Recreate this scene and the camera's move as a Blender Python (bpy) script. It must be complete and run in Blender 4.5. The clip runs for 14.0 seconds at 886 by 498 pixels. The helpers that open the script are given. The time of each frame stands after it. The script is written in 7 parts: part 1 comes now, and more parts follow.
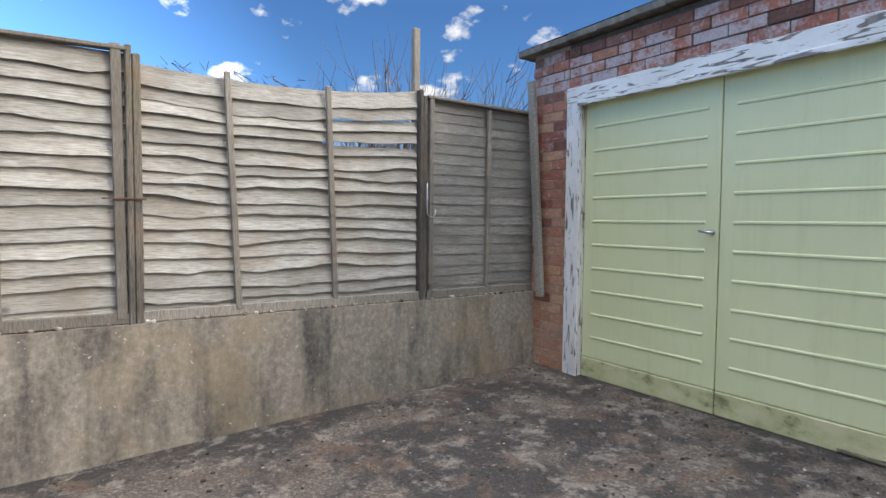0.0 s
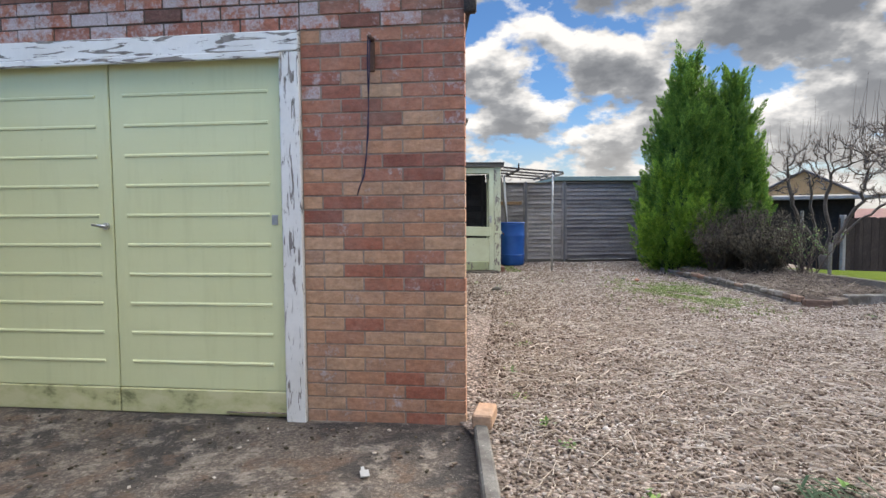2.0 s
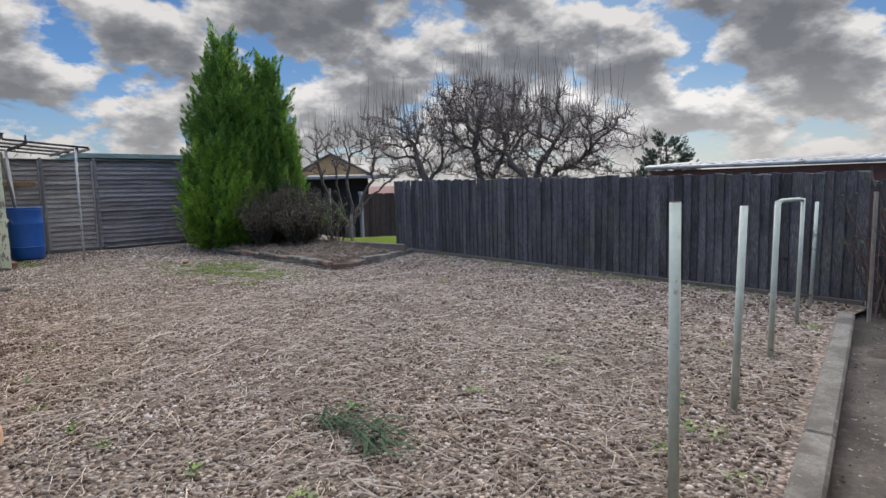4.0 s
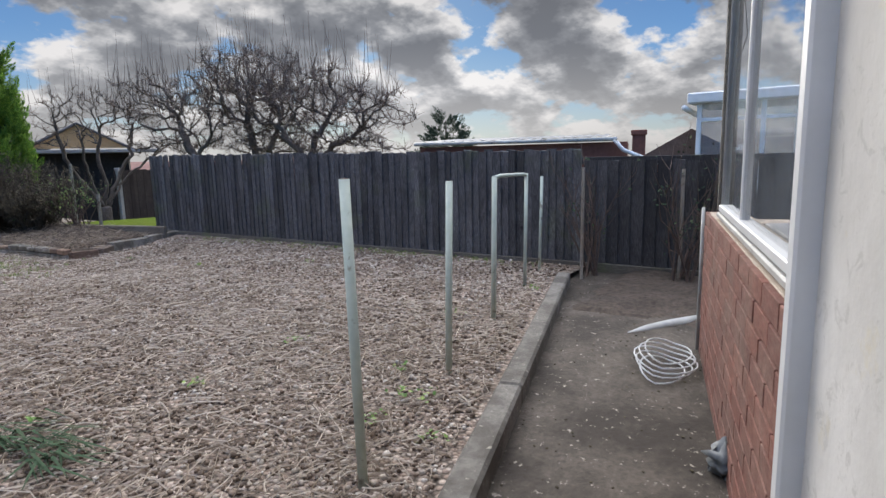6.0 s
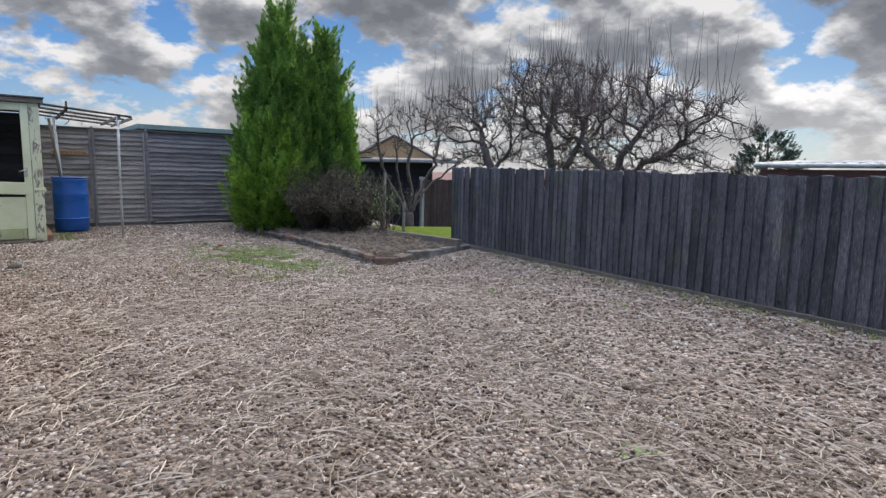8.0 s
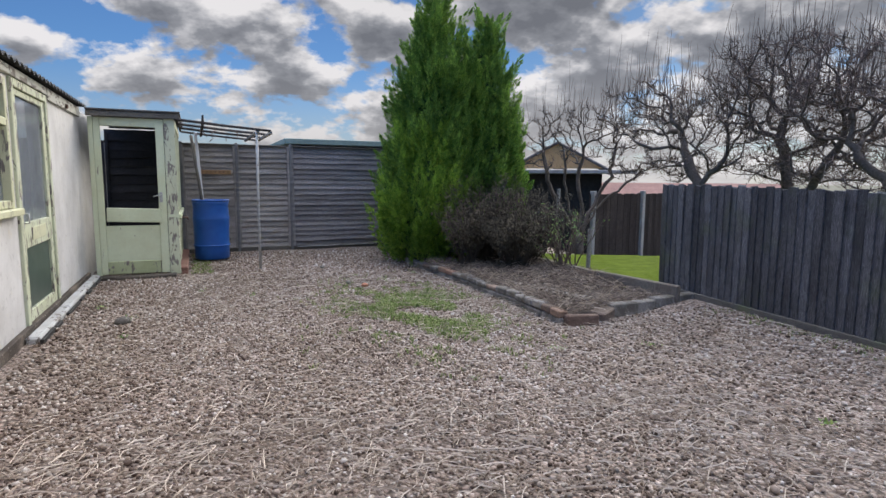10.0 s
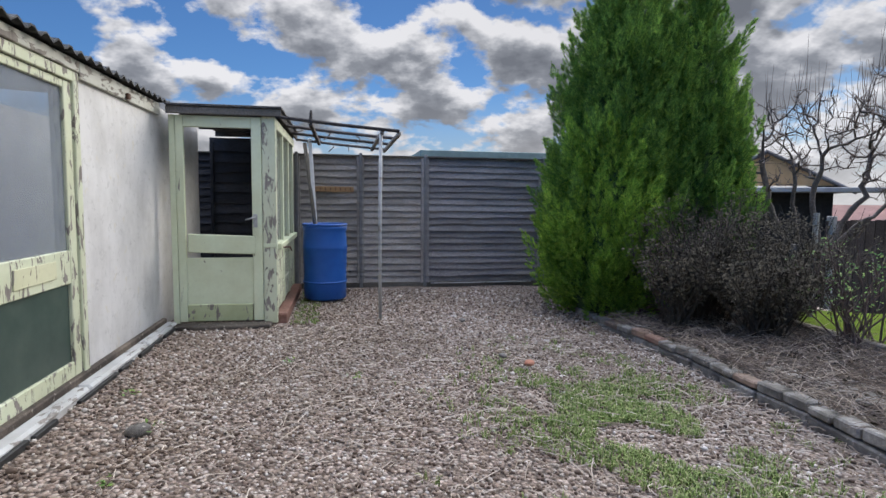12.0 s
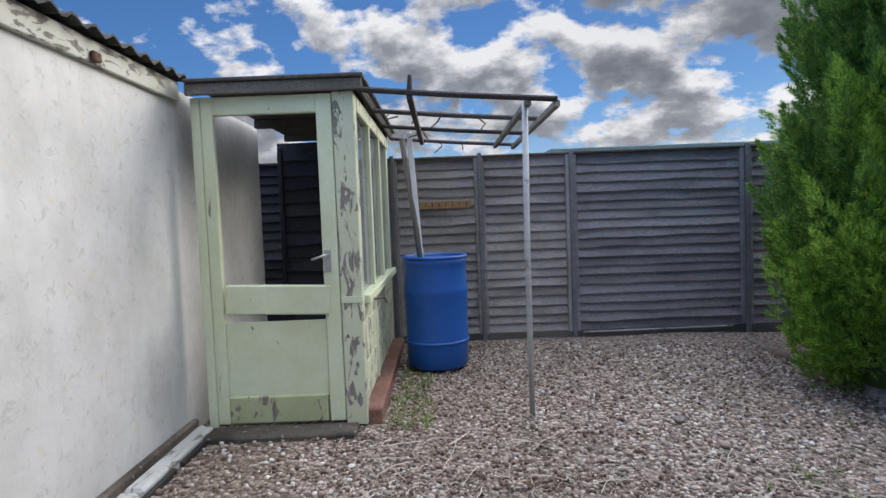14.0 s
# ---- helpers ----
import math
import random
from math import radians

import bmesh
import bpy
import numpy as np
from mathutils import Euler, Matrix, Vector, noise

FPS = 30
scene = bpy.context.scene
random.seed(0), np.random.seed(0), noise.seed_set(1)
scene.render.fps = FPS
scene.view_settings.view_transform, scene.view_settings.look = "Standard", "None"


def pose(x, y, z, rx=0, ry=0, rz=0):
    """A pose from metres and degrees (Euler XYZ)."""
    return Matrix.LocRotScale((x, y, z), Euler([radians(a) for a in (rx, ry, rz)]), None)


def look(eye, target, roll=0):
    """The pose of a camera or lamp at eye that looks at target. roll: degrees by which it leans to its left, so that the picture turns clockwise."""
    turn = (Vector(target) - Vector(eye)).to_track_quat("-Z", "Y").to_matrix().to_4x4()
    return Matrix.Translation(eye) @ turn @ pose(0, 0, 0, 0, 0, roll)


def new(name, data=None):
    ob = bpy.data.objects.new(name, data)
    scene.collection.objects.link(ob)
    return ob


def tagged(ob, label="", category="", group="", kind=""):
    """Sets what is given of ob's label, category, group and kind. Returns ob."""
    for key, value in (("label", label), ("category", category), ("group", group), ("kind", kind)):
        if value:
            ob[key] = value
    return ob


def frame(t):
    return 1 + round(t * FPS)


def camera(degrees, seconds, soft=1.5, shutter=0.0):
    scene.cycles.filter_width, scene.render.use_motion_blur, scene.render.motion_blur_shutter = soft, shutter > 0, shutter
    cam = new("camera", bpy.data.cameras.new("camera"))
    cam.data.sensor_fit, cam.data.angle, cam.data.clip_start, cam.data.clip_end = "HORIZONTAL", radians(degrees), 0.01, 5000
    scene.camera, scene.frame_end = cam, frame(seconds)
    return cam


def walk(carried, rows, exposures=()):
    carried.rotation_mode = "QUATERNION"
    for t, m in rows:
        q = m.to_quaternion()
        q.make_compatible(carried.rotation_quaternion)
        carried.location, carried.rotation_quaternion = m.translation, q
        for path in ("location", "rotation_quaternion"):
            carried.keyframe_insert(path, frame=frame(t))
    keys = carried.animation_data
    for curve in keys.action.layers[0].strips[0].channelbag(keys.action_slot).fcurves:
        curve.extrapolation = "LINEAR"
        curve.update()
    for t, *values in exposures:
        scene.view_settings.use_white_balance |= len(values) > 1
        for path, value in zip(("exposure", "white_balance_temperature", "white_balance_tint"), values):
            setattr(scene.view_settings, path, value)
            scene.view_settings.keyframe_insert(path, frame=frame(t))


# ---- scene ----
cam = camera(75.6, 14.0)
PATH = [
    (0, (-0.163, -3.244, 1.129), (-1.819, -2.127, 1.029), 0.5),
    (0.5, (-0.1, -3.223, 1.142), (-1.426, -1.73, 1.03), 0.6),
    (1, (0.022, -3.167, 1.117), (-0.983, -1.442, 1.002), 0.3),
    (1.5, (0.136, -3.112, 1.127), (-0.52, -1.226, 1.005), -0.2),
    (2, (0.24, -3.066, 1.123), (0.003, -1.084, 1.003), -0.4),
    (2.5, (0.243, -3.036, 1.116), (0.372, -1.045, 0.985), -1.0),
    (3, (0.242, -3.064, 1.109), (0.765, -1.139, 0.952), -1.4),
    (3.5, (0.281, -3.099, 1.106), (1.144, -1.305, 0.913), -1.3),
    (4, (0.343, -3.176, 1.099), (1.504, -1.562, 0.886), -1.5),
    (4.2, (0.383, -3.2, 1.1), (1.649, -1.668, 0.869), -1.5),
    (6.3, (0.706, -3.327, 1.076), (2.27, -2.121, 0.755), -0.7),
    (6.5, (0.717, -3.272, 1.062), (2.227, -1.998, 0.75), -0.1),
    (7, (0.812, -3.015, 1.026), (2.123, -1.538, 0.705), 1.0),
    (7.5, (0.927, -2.704, 1.071), (2.015, -1.057, 0.752), 1.4),
    (8, (1.172, -2.292, 1.114), (2.126, -0.553, 0.857), 1.2),
    (8.2, (1.211, -2.165, 1.15), (2.105, -0.391, 0.918), 0.9),
    (10.3, (1.52, 0.309, 1.278), (1.96, 2.244, 1.028), 0.6),
    (10.5, (1.552, 0.551, 1.24), (1.941, 2.492, 0.955), 0.9),
    (11, (1.591, 1.187, 1.264), (1.852, 3.155, 1.023), 1.0),
    (11.5, (1.561, 1.879, 1.265), (1.679, 3.867, 1.08), 0.8),
    (12, (1.553, 2.48, 1.248), (1.601, 4.472, 1.077), 0.6),
    (12.5, (1.399, 3.072, 1.215), (1.316, 5.065, 1.075), -0.3),
    (13, (1.244, 3.587, 1.256), (1.025, 5.571, 1.129), -1.3),
    (13.5, (1.174, 4.212, 1.262), (0.878, 6.188, 1.169), -1.6),
    (14, (1.055, 4.824, 1.262), (0.756, 6.798, 1.15), -2.2),
]


def glide(a, b, va, vb, n=3):
    """Rows between two rows, by their speeds, for the stretches between."""
    (ta, ea, ga, ra), (tb, eb, gb, rb) = a, b
    T, out = tb - ta, []
    for k in range(1, n + 1):
        s = k / (n + 1)
        h00, h10, h01, h11 = 2*s**3 - 3*s*s + 1, s**3 - 2*s*s + s, -2*s**3 + 3*s*s, s**3 - s*s
        row = []
        for p, q, m0, m1 in zip((*ea, *ga, ra), (*eb, *gb, rb), va, vb):
            row.append(h00*p + h10*T*m0 + h01*q + h11*T*m1)
        out.append((ta + s*T, tuple(row[:3]), tuple(row[3:6]), row[6]))
    return out


def speed(a, b):
    return [(q - p) / (b[0] - a[0]) for p, q in zip((*a[1], *a[2], a[3]), (*b[1], *b[2], b[3]))]


EXPOSURE = 2.0
rows = []
for i, r in enumerate(PATH):
    rows.append(r)
    if i + 1 < len(PATH) and PATH[i + 1][0] - r[0] > 1:
        rows += glide(r, PATH[i + 1], speed(PATH[i - 2], r), speed(PATH[i + 1], PATH[i + 3]))
walk(cam, [(t, look(e, g, roll)) for t, e, g, roll in rows],
     exposures=[(0, EXPOSURE + 0.12, 6450, 10), (1.0, EXPOSURE + 0.28, 6750, 10), (1.8, EXPOSURE + 0.25, 6950, 10), (3.0, EXPOSURE - 0.08, 6800, 11), (4.2, EXPOSURE - 0.27, 6700, 11), (7.0, EXPOSURE - 0.20, 6600, 11), (8.2, EXPOSURE - 0.10, 6600, 11), (10.5, EXPOSURE - 0.22, 6500, 13), (12.0, EXPOSURE - 0.18, 6350, 12), (14.0, EXPOSURE - 0.12, 6350, 11)])

# ---- world and light ----
SUN_AZ, SUN_EL = 48.0, 24.0        # degrees east of the garden's length, and above the horizon
sun_dir = Vector((math.sin(radians(SUN_AZ)) * math.cos(radians(SUN_EL)), math.cos(radians(SUN_AZ)) * math.cos(radians(SUN_EL)), math.sin(radians(SUN_EL))))
world = bpy.data.worlds.new("sky")
scene.world = world
world.use_nodes = True
wt = world.node_tree
wt.nodes.clear()


def wn(kind, **inputs):
    n = wt.nodes.new(kind)
    for k, v in inputs.items():
        n.inputs[k].default_value = v
    return n


def wmath(op, a, b=None, clamp=False):
    n = wt.nodes.new("ShaderNodeMath")
    n.operation, n.use_clamp = op, clamp
    for i, v in enumerate((a, b)):
        if v is None:
            continue
        if isinstance(v, (int, float)):
            n.inputs[i].default_value = v
        else:
            wt.links.new(v, n.inputs[i])
    return n.outputs[0]


def wramp(src, stops):
    n = wt.nodes.new("ShaderNodeValToRGB")
    e = n.color_ramp.elements
    while len(e) < len(stops):
        e.new(0.5)
    for el, (p, c) in zip(e, stops):
        el.position, el.color = p, (*c, 1) if len(c) == 3 else c
    wt.links.new(src, n.inputs[0])
    return n.outputs[0]


sky = wt.nodes.new("ShaderNodeTexSky")
sky.sky_type, sky.sun_disc = "NISHITA", False
sky.sun_elevation, sky.sun_rotation = radians(SUN_EL), radians(SUN_AZ)
sky.air_density, sky.dust_density, sky.ozone_density = 1.0, 0.4, 2.0
tc = wt.nodes.new("ShaderNodeTexCoord")
sep = wt.nodes.new("ShaderNodeSeparateXYZ")
wt.links.new(tc.outputs["Generated"], sep.inputs[0])
dx, dy, dz = sep.outputs
up = wmath("ADD", wmath("MAXIMUM", dz, 0.0), 0.42)
flat = wt.nodes.new("ShaderNodeCombineXYZ")
wt.links.new(wmath("DIVIDE", dx, up), flat.inputs[0])
wt.links.new(wmath("DIVIDE", dy, up), flat.inputs[1])
toward = wt.nodes.new("ShaderNodeVectorMath")
toward.operation = "DOT_PRODUCT"
toward.inputs[1].default_value = sun_dir
wt.links.new(tc.outputs["Generated"], toward.inputs[0])
tow = toward.outputs["Value"]


def cloud_noise(shift, detail, pull=1.0):
    mp = wt.nodes.new("ShaderNodeMapping")
    mp.inputs["Location"].default_value = shift
    mp.inputs["Scale"].default_value = (pull, pull, 1)
    wt.links.new(flat.outputs[0], mp.inputs["Vector"])
    n = wn("ShaderNodeTexNoise", Scale=CLOUD_SCALE, Detail=detail, Roughness=0.56, Distortion=0.0)
    wt.links.new(mp.outputs[0], n.inputs["Vector"])
    return n.outputs[0]


CLOUD_SCALE = 4.6
AT = Vector((1.7, 4.3, 0.0))
# the cloud bank is thicker towards the sun
bias = wmath("SUBTRACT", wmath("MULTIPLY", tow, 0.15), 0.052)
banks = wn("ShaderNodeTexNoise", Scale=1.5, Detail=2.0, Roughness=0.4)
wt.links.new(flat.outputs[0], banks.inputs["Vector"])
bias = wmath("ADD", bias, wmath("MULTIPLY", wmath("SUBTRACT", banks.outputs[0], 0.5), 0.22))
cover = wmath("ADD", cloud_noise(AT, 9.0), bias)
# the same clouds a little higher up: their tops catch the light, their bases are grey
ahead = wmath("ADD", cloud_noise(AT, 5.0, 0.955), bias)
dens = wramp(cover, [(0.478, (0, 0, 0)), (0.545, (1, 1, 1))])
# backlit clouds: rims towards the sun are white, the bodies grey
lit = wmath("ADD", wmath("MULTIPLY", wmath("SUBTRACT", cover, ahead), 3.6), wmath("ADD", 0.52, wmath("MULTIPLY", wmath("SUBTRACT", 0.555, cover), 3.6)), True)
thick = wramp(lit, [(0.0, (0.25, 0.27, 0.31)), (0.3, (0.38, 0.405, 0.45)), (0.52, (0.70, 0.72, 0.76)), (0.78, (1.15, 1.15, 1.16))])
# sky overhead and opposite the sun, out of view, brightened to light the garden
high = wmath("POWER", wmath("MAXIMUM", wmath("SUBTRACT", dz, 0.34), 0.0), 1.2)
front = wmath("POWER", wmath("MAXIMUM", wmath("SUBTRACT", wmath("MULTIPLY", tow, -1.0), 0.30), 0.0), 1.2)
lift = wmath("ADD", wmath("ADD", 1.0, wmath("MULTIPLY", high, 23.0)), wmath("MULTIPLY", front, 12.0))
glow = wmath("ADD", wmath("MULTIPLY", wmath("POWER", wmath("MAXIMUM", tow, 0.0), 10.0), 0.09), 0.205)
# the bank in front of the sun is dark underneath, open towards the horizon
shade = wmath("MULTIPLY", wmath("POWER", wmath("MAXIMUM", tow, 0.0), 5.0), wmath("MULTIPLY", wmath("SUBTRACT", dz, 0.10), 7.0, True))
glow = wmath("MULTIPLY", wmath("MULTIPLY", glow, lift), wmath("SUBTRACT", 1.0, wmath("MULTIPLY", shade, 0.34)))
tint = wt.nodes.new("ShaderNodeMix")
tint.data_type, tint.blend_type = "RGBA", "MULTIPLY"
tint.inputs["Factor"].default_value = 1.0
wt.links.new(sky.outputs[0], tint.inputs["A"])
tint.inputs["B"].default_value = (0.50, 0.79, 1.17, 1)
back_sky = wn("ShaderNodeBackground", Strength=0.05)
near_sun = wmath("SUBTRACT", 1.0, wmath("MULTIPLY", wmath("POWER", wmath("MAXIMUM", tow, 0.0), 3.0), 0.55))
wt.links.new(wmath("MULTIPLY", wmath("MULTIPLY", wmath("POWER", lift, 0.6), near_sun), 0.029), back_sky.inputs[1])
wt.links.new([o for o in tint.outputs if o.type == "RGBA"][0], back_sky.inputs[0])
back_cloud = wt.nodes.new("ShaderNodeBackground")
wt.links.new(thick, back_cloud.inputs[0])
wt.links.new(glow, back_cloud.inputs[1])
mixw = wt.nodes.new("ShaderNodeMixShader")
wt.links.new(dens, mixw.inputs[0])
wt.links.new(back_sky.outputs[0], mixw.inputs[1])
wt.links.new(back_cloud.outputs[0], mixw.inputs[2])
# pale haze low over the horizon
haze = wn("ShaderNodeBackground", Color=(0.94, 0.93, 0.91, 1), Strength=0.15)
wt.links.new(wmath("ADD", 0.14, wmath("MULTIPLY", wmath("POWER", wmath("MAXIMUM", tow, 0.0), 6.0), 0.13)), haze.inputs[1])
low = wmath("POWER", wmath("SUBTRACT", 1.0, wmath("MULTIPLY", wmath("MAXIMUM", dz, 0.0), 5.0), True), 1.7)
mixh = wt.nodes.new("ShaderNodeMixShader")
wt.links.new(wmath("MULTIPLY", low, 0.85), mixh.inputs[0])
wt.links.new(mixw.outputs[0], mixh.inputs[1])
wt.links.new(haze.outputs[0], mixh.inputs[2])
outw = wt.nodes.new("ShaderNodeOutputWorld")
wt.links.new(mixh.outputs[0], outw.inputs[0])

sun = new("sun", bpy.data.lights.new("sun", "SUN"))
sun.data.energy, sun.data.angle, sun.data.color = 0.95, radians(34), (1.0, 0.95, 0.87)
sun.matrix_world = look(sun_dir * 30, (0, 0, 0))

# ---- materials ----


class Mat:
    """A small node material builder."""

    def __init__(self, name):
        self.m = bpy.data.materials.new(name)
        self.m.use_nodes = True
        self.t = self.m.node_tree
        self.b = self.t.nodes["Principled BSDF"]
        geo = self.t.nodes.new("ShaderNodeNewGeometry")
        self.pos = geo.outputs["Position"]
        self.island = geo.outputs["Random Per Island"]
        self.rand = self.t.nodes.new("ShaderNodeObjectInfo").outputs["Random"]

    def link(self, a, b):
        self.t.links.new(a, b)

    def at(self, scale=(1, 1, 1), jitter=None):
        mp = self.t.nodes.new("ShaderNodeMapping")
        mp.inputs["Scale"].default_value = scale
        self.link(self.pos, mp.inputs["Vector"])
        if jitter is not None:
            c = self.t.nodes.new("ShaderNodeCombineXYZ")
            for i in range(3):
                self.link(self.math("MULTIPLY", jitter, 37.0 + 11 * i), c.inputs[i])
            self.link(c.outputs[0], mp.inputs["Location"])
        return mp.outputs[0]

    def noise(self, scale, detail=4.0, rough=0.55, vec=None, dist=0.0):
        n = self.t.nodes.new("ShaderNodeTexNoise")
        n.inputs["Scale"].default_value, n.inputs["Detail"].default_value = scale, detail
        n.inputs["Roughness"].default_value, n.inputs["Distortion"].default_value = rough, dist
        self.link(vec if vec is not None else self.pos, n.inputs["Vector"])
        return n.outputs[0]

    def voronoi(self, scale, feature="F1", vec=None, out="Distance"):
        n = self.t.nodes.new("ShaderNodeTexVoronoi")
        n.feature = feature
        n.inputs["Scale"].default_value = scale
        self.link(vec if vec is not None else self.pos, n.inputs["Vector"])
        return n.outputs[out]

    def math(self, op, a, b=None, clamp=False):
        n = self.t.nodes.new("ShaderNodeMath")
        n.operation, n.use_clamp = op, clamp
        for i, v in enumerate((a, b)):
            if v is None:
                continue
            if isinstance(v, (int, float)):
                n.inputs[i].default_value = v
            else:
                self.link(v, n.inputs[i])
        return n.outputs[0]

    def ramp(self, src, stops, const=False):
        n = self.t.nodes.new("ShaderNodeValToRGB")
        e = n.color_ramp.elements
        if const:
            n.color_ramp.interpolation = "CONSTANT"
        while len(e) < len(stops):
            e.new(0.5)
        for el, (p, c) in zip(e, stops):
            if isinstance(c, (int, float)):
                c = (c, c, c)
            el.position, el.color = p, (*c, 1)
        self.link(src, n.inputs[0])
        return n.outputs[0]

    def mix(self, fac, a, b, kind="MIX"):
        n = self.t.nodes.new("ShaderNodeMix")
        n.data_type, n.blend_type = "RGBA", kind
        for s, v in ((n.inputs["Factor"], fac), (n.inputs["A"], a), (n.inputs["B"], b)):
            if isinstance(v, (int, float)):
                s.default_value = v if s.type == "VALUE" else (v, v, v, 1)
            elif isinstance(v, tuple):
                s.default_value = (*v, 1)
            else:
                self.link(v, s)
        return [o for o in n.outputs if o.type == "RGBA"][0]

    def sep_z(self, vec):
        n = self.t.nodes.new("ShaderNodeSeparateXYZ")
        self.link(vec, n.inputs[0])
        return n.outputs

    def done(self, color, rough=0.8, bump=None, strength=0.3, dist=0.01, metal=0.0, spec=0.4):
        s = self.b.inputs
        for key, v in (("Base Color", color), ("Roughness", rough), ("Metallic", metal), ("Specular IOR Level", spec)):
            if isinstance(v, tuple):
                s[key].default_value = (*v, 1)
            elif isinstance(v, (int, float)):
                s[key].default_value = v
            else:
                self.link(v, s[key])
        if bump is not None:
            n = self.t.nodes.new("ShaderNodeBump")
            n.inputs["Strength"].default_value, n.inputs["Distance"].default_value = strength, dist
            self.link(bump, n.inputs["Height"])
            self.link(n.outputs[0], s["Normal"])
        return self.m


def simple(name, dark, light, scale=8.0, rough=0.8, stretch=(1, 1, 1), big=0.9, spot=None, bump=0.3, dist=0.004, metal=0.0, vary=0.0, jitter=False, spec=0.4):
    """Two-scale mottled surface; vary: how far pieces differ from each other."""
    m = Mat(name)
    v = m.at(stretch, m.rand if jitter else None)
    f = m.noise(scale, 6, 0.6, v)
    c = m.ramp(f, [(0.3, dark), (0.7, light)])
    if big:
        c = m.mix(m.ramp(m.noise(scale * 0.13, 3, 0.5), [(0.35, 0.0), (0.7, 0.55)]), c, tuple(x * big * 0.75 for x in dark))
    if spot:
        c = m.mix(m.ramp(m.noise(scale * 0.6, 5, 0.65), [(0.6, 0.0), (0.66, 0.8)]), c, spot)
    if vary:
        c = m.mix(1.0, c, m.ramp(m.rand, [(0.0, 1 - vary), (1.0, 1.0)]), "MULTIPLY")
    return m.done(c, rough, f, bump, dist, metal, spec)


def brick_mat(name, stops, white=0.0, dirt=(0.10, 0.085, 0.065), pale=(0.33, 0.23, 0.16)):
    m = Mat(name)
    c = m.ramp(m.rand, stops)
    f = m.noise(95, 5, 0.65)
    c = m.mix(m.ramp(f, [(0.3, 0.0), (0.75, 0.45)]), c, m.mix(0.55, c, pale))
    c = m.mix(m.ramp(m.noise(2.6, 6, 0.7), [(0.44, 0.0), (0.66, 0.42)]), c, m.mix(0.6, c, (0.36, 0.29, 0.24)))
    c = m.mix(m.ramp(m.noise(14, 5, 0.65, m.at((1, 1, 2.2), m.rand)), [(0.35, 0.0), (0.7, 0.75)]), c, m.mix(1.0, c, (0.60, 0.56, 0.52), "MULTIPLY"))
    c = m.mix(m.ramp(m.noise(40, 5, 0.7, m.at((1, 1, 1.8))), [(0.58, 0.0), (0.74, 0.30)]), c, (0.42, 0.33, 0.25))
    c = m.mix(m.ramp(m.noise(3.5, 5, 0.65), [(0.5, 0.0), (0.75, 0.45)]), c, dirt)
    c = m.mix(1.0, c, m.ramp(m.noise(30, 6, 0.7, m.at((1, 1, 1.5))), [(0.3, 0.74), (0.7, 1.2)]), "MULTIPLY")
    if white:
        w = m.math("ADD", m.math("MULTIPLY", m.noise(7, 6, 0.75), 0.75), m.math("MULTIPLY", m.noise(45, 4, 0.7), 0.25))
        w = m.math("ADD", w, m.math("MULTIPLY", m.math("SUBTRACT", m.rand, 0.5), 0.12))
        c = m.mix(m.ramp(w, [(0.60 - white, 0.0), (0.70 - white, 0.75)]), c, m.ramp(f, [(0.3, (0.30, 0.27, 0.27)), (0.7, (0.52, 0.49, 0.49))]))
    return m.done(c, 0.88, m.mix(0.5, f, m.noise(30, 6, 0.7, m.at((1, 1, 1.5)))), 0.8, 0.006)


BRICK = brick_mat("brick_red_buff", [(0.0, (0.22, 0.062, 0.042)), (0.25, (0.33, 0.105, 0.062)), (0.5, (0.40, 0.165, 0.095)), (0.75, (0.37, 0.14, 0.085)), (1.0, (0.27, 0.085, 0.055))], white=0.035)
BRICK_TOP = brick_mat("brick_flaked_paint", [(0.0, (0.29, 0.092, 0.06)), (0.5, (0.38, 0.14, 0.082)), (1.0, (0.25, 0.085, 0.06))], white=0.15)
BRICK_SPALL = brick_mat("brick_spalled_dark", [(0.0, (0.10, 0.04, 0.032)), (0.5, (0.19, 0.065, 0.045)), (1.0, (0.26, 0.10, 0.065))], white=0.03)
BRICK_BUFF = brick_mat("brick_buff_foot", [(0.0, (0.38, 0.175, 0.10)), (0.3, (0.46, 0.245, 0.138)), (0.6, (0.50, 0.315, 0.19)), (0.8, (0.42, 0.21, 0.128)), (1.0, (0.38, 0.225, 0.14))], white=0.01)
BRICK_HOUSE = brick_mat("brick_house_red", [(0.0, (0.15, 0.058, 0.046)), (0.5, (0.22, 0.078, 0.056)), (1.0, (0.17, 0.075, 0.06))], pale=(0.22, 0.15, 0.125))
MORTAR = simple("mortar_grey", (0.20, 0.155, 0.12), (0.33, 0.265, 0.21), 60, 0.95)
MORTAR_PALE = simple("mortar_pale", (0.34, 0.28, 0.22), (0.5, 0.42, 0.33), 60, 0.95)


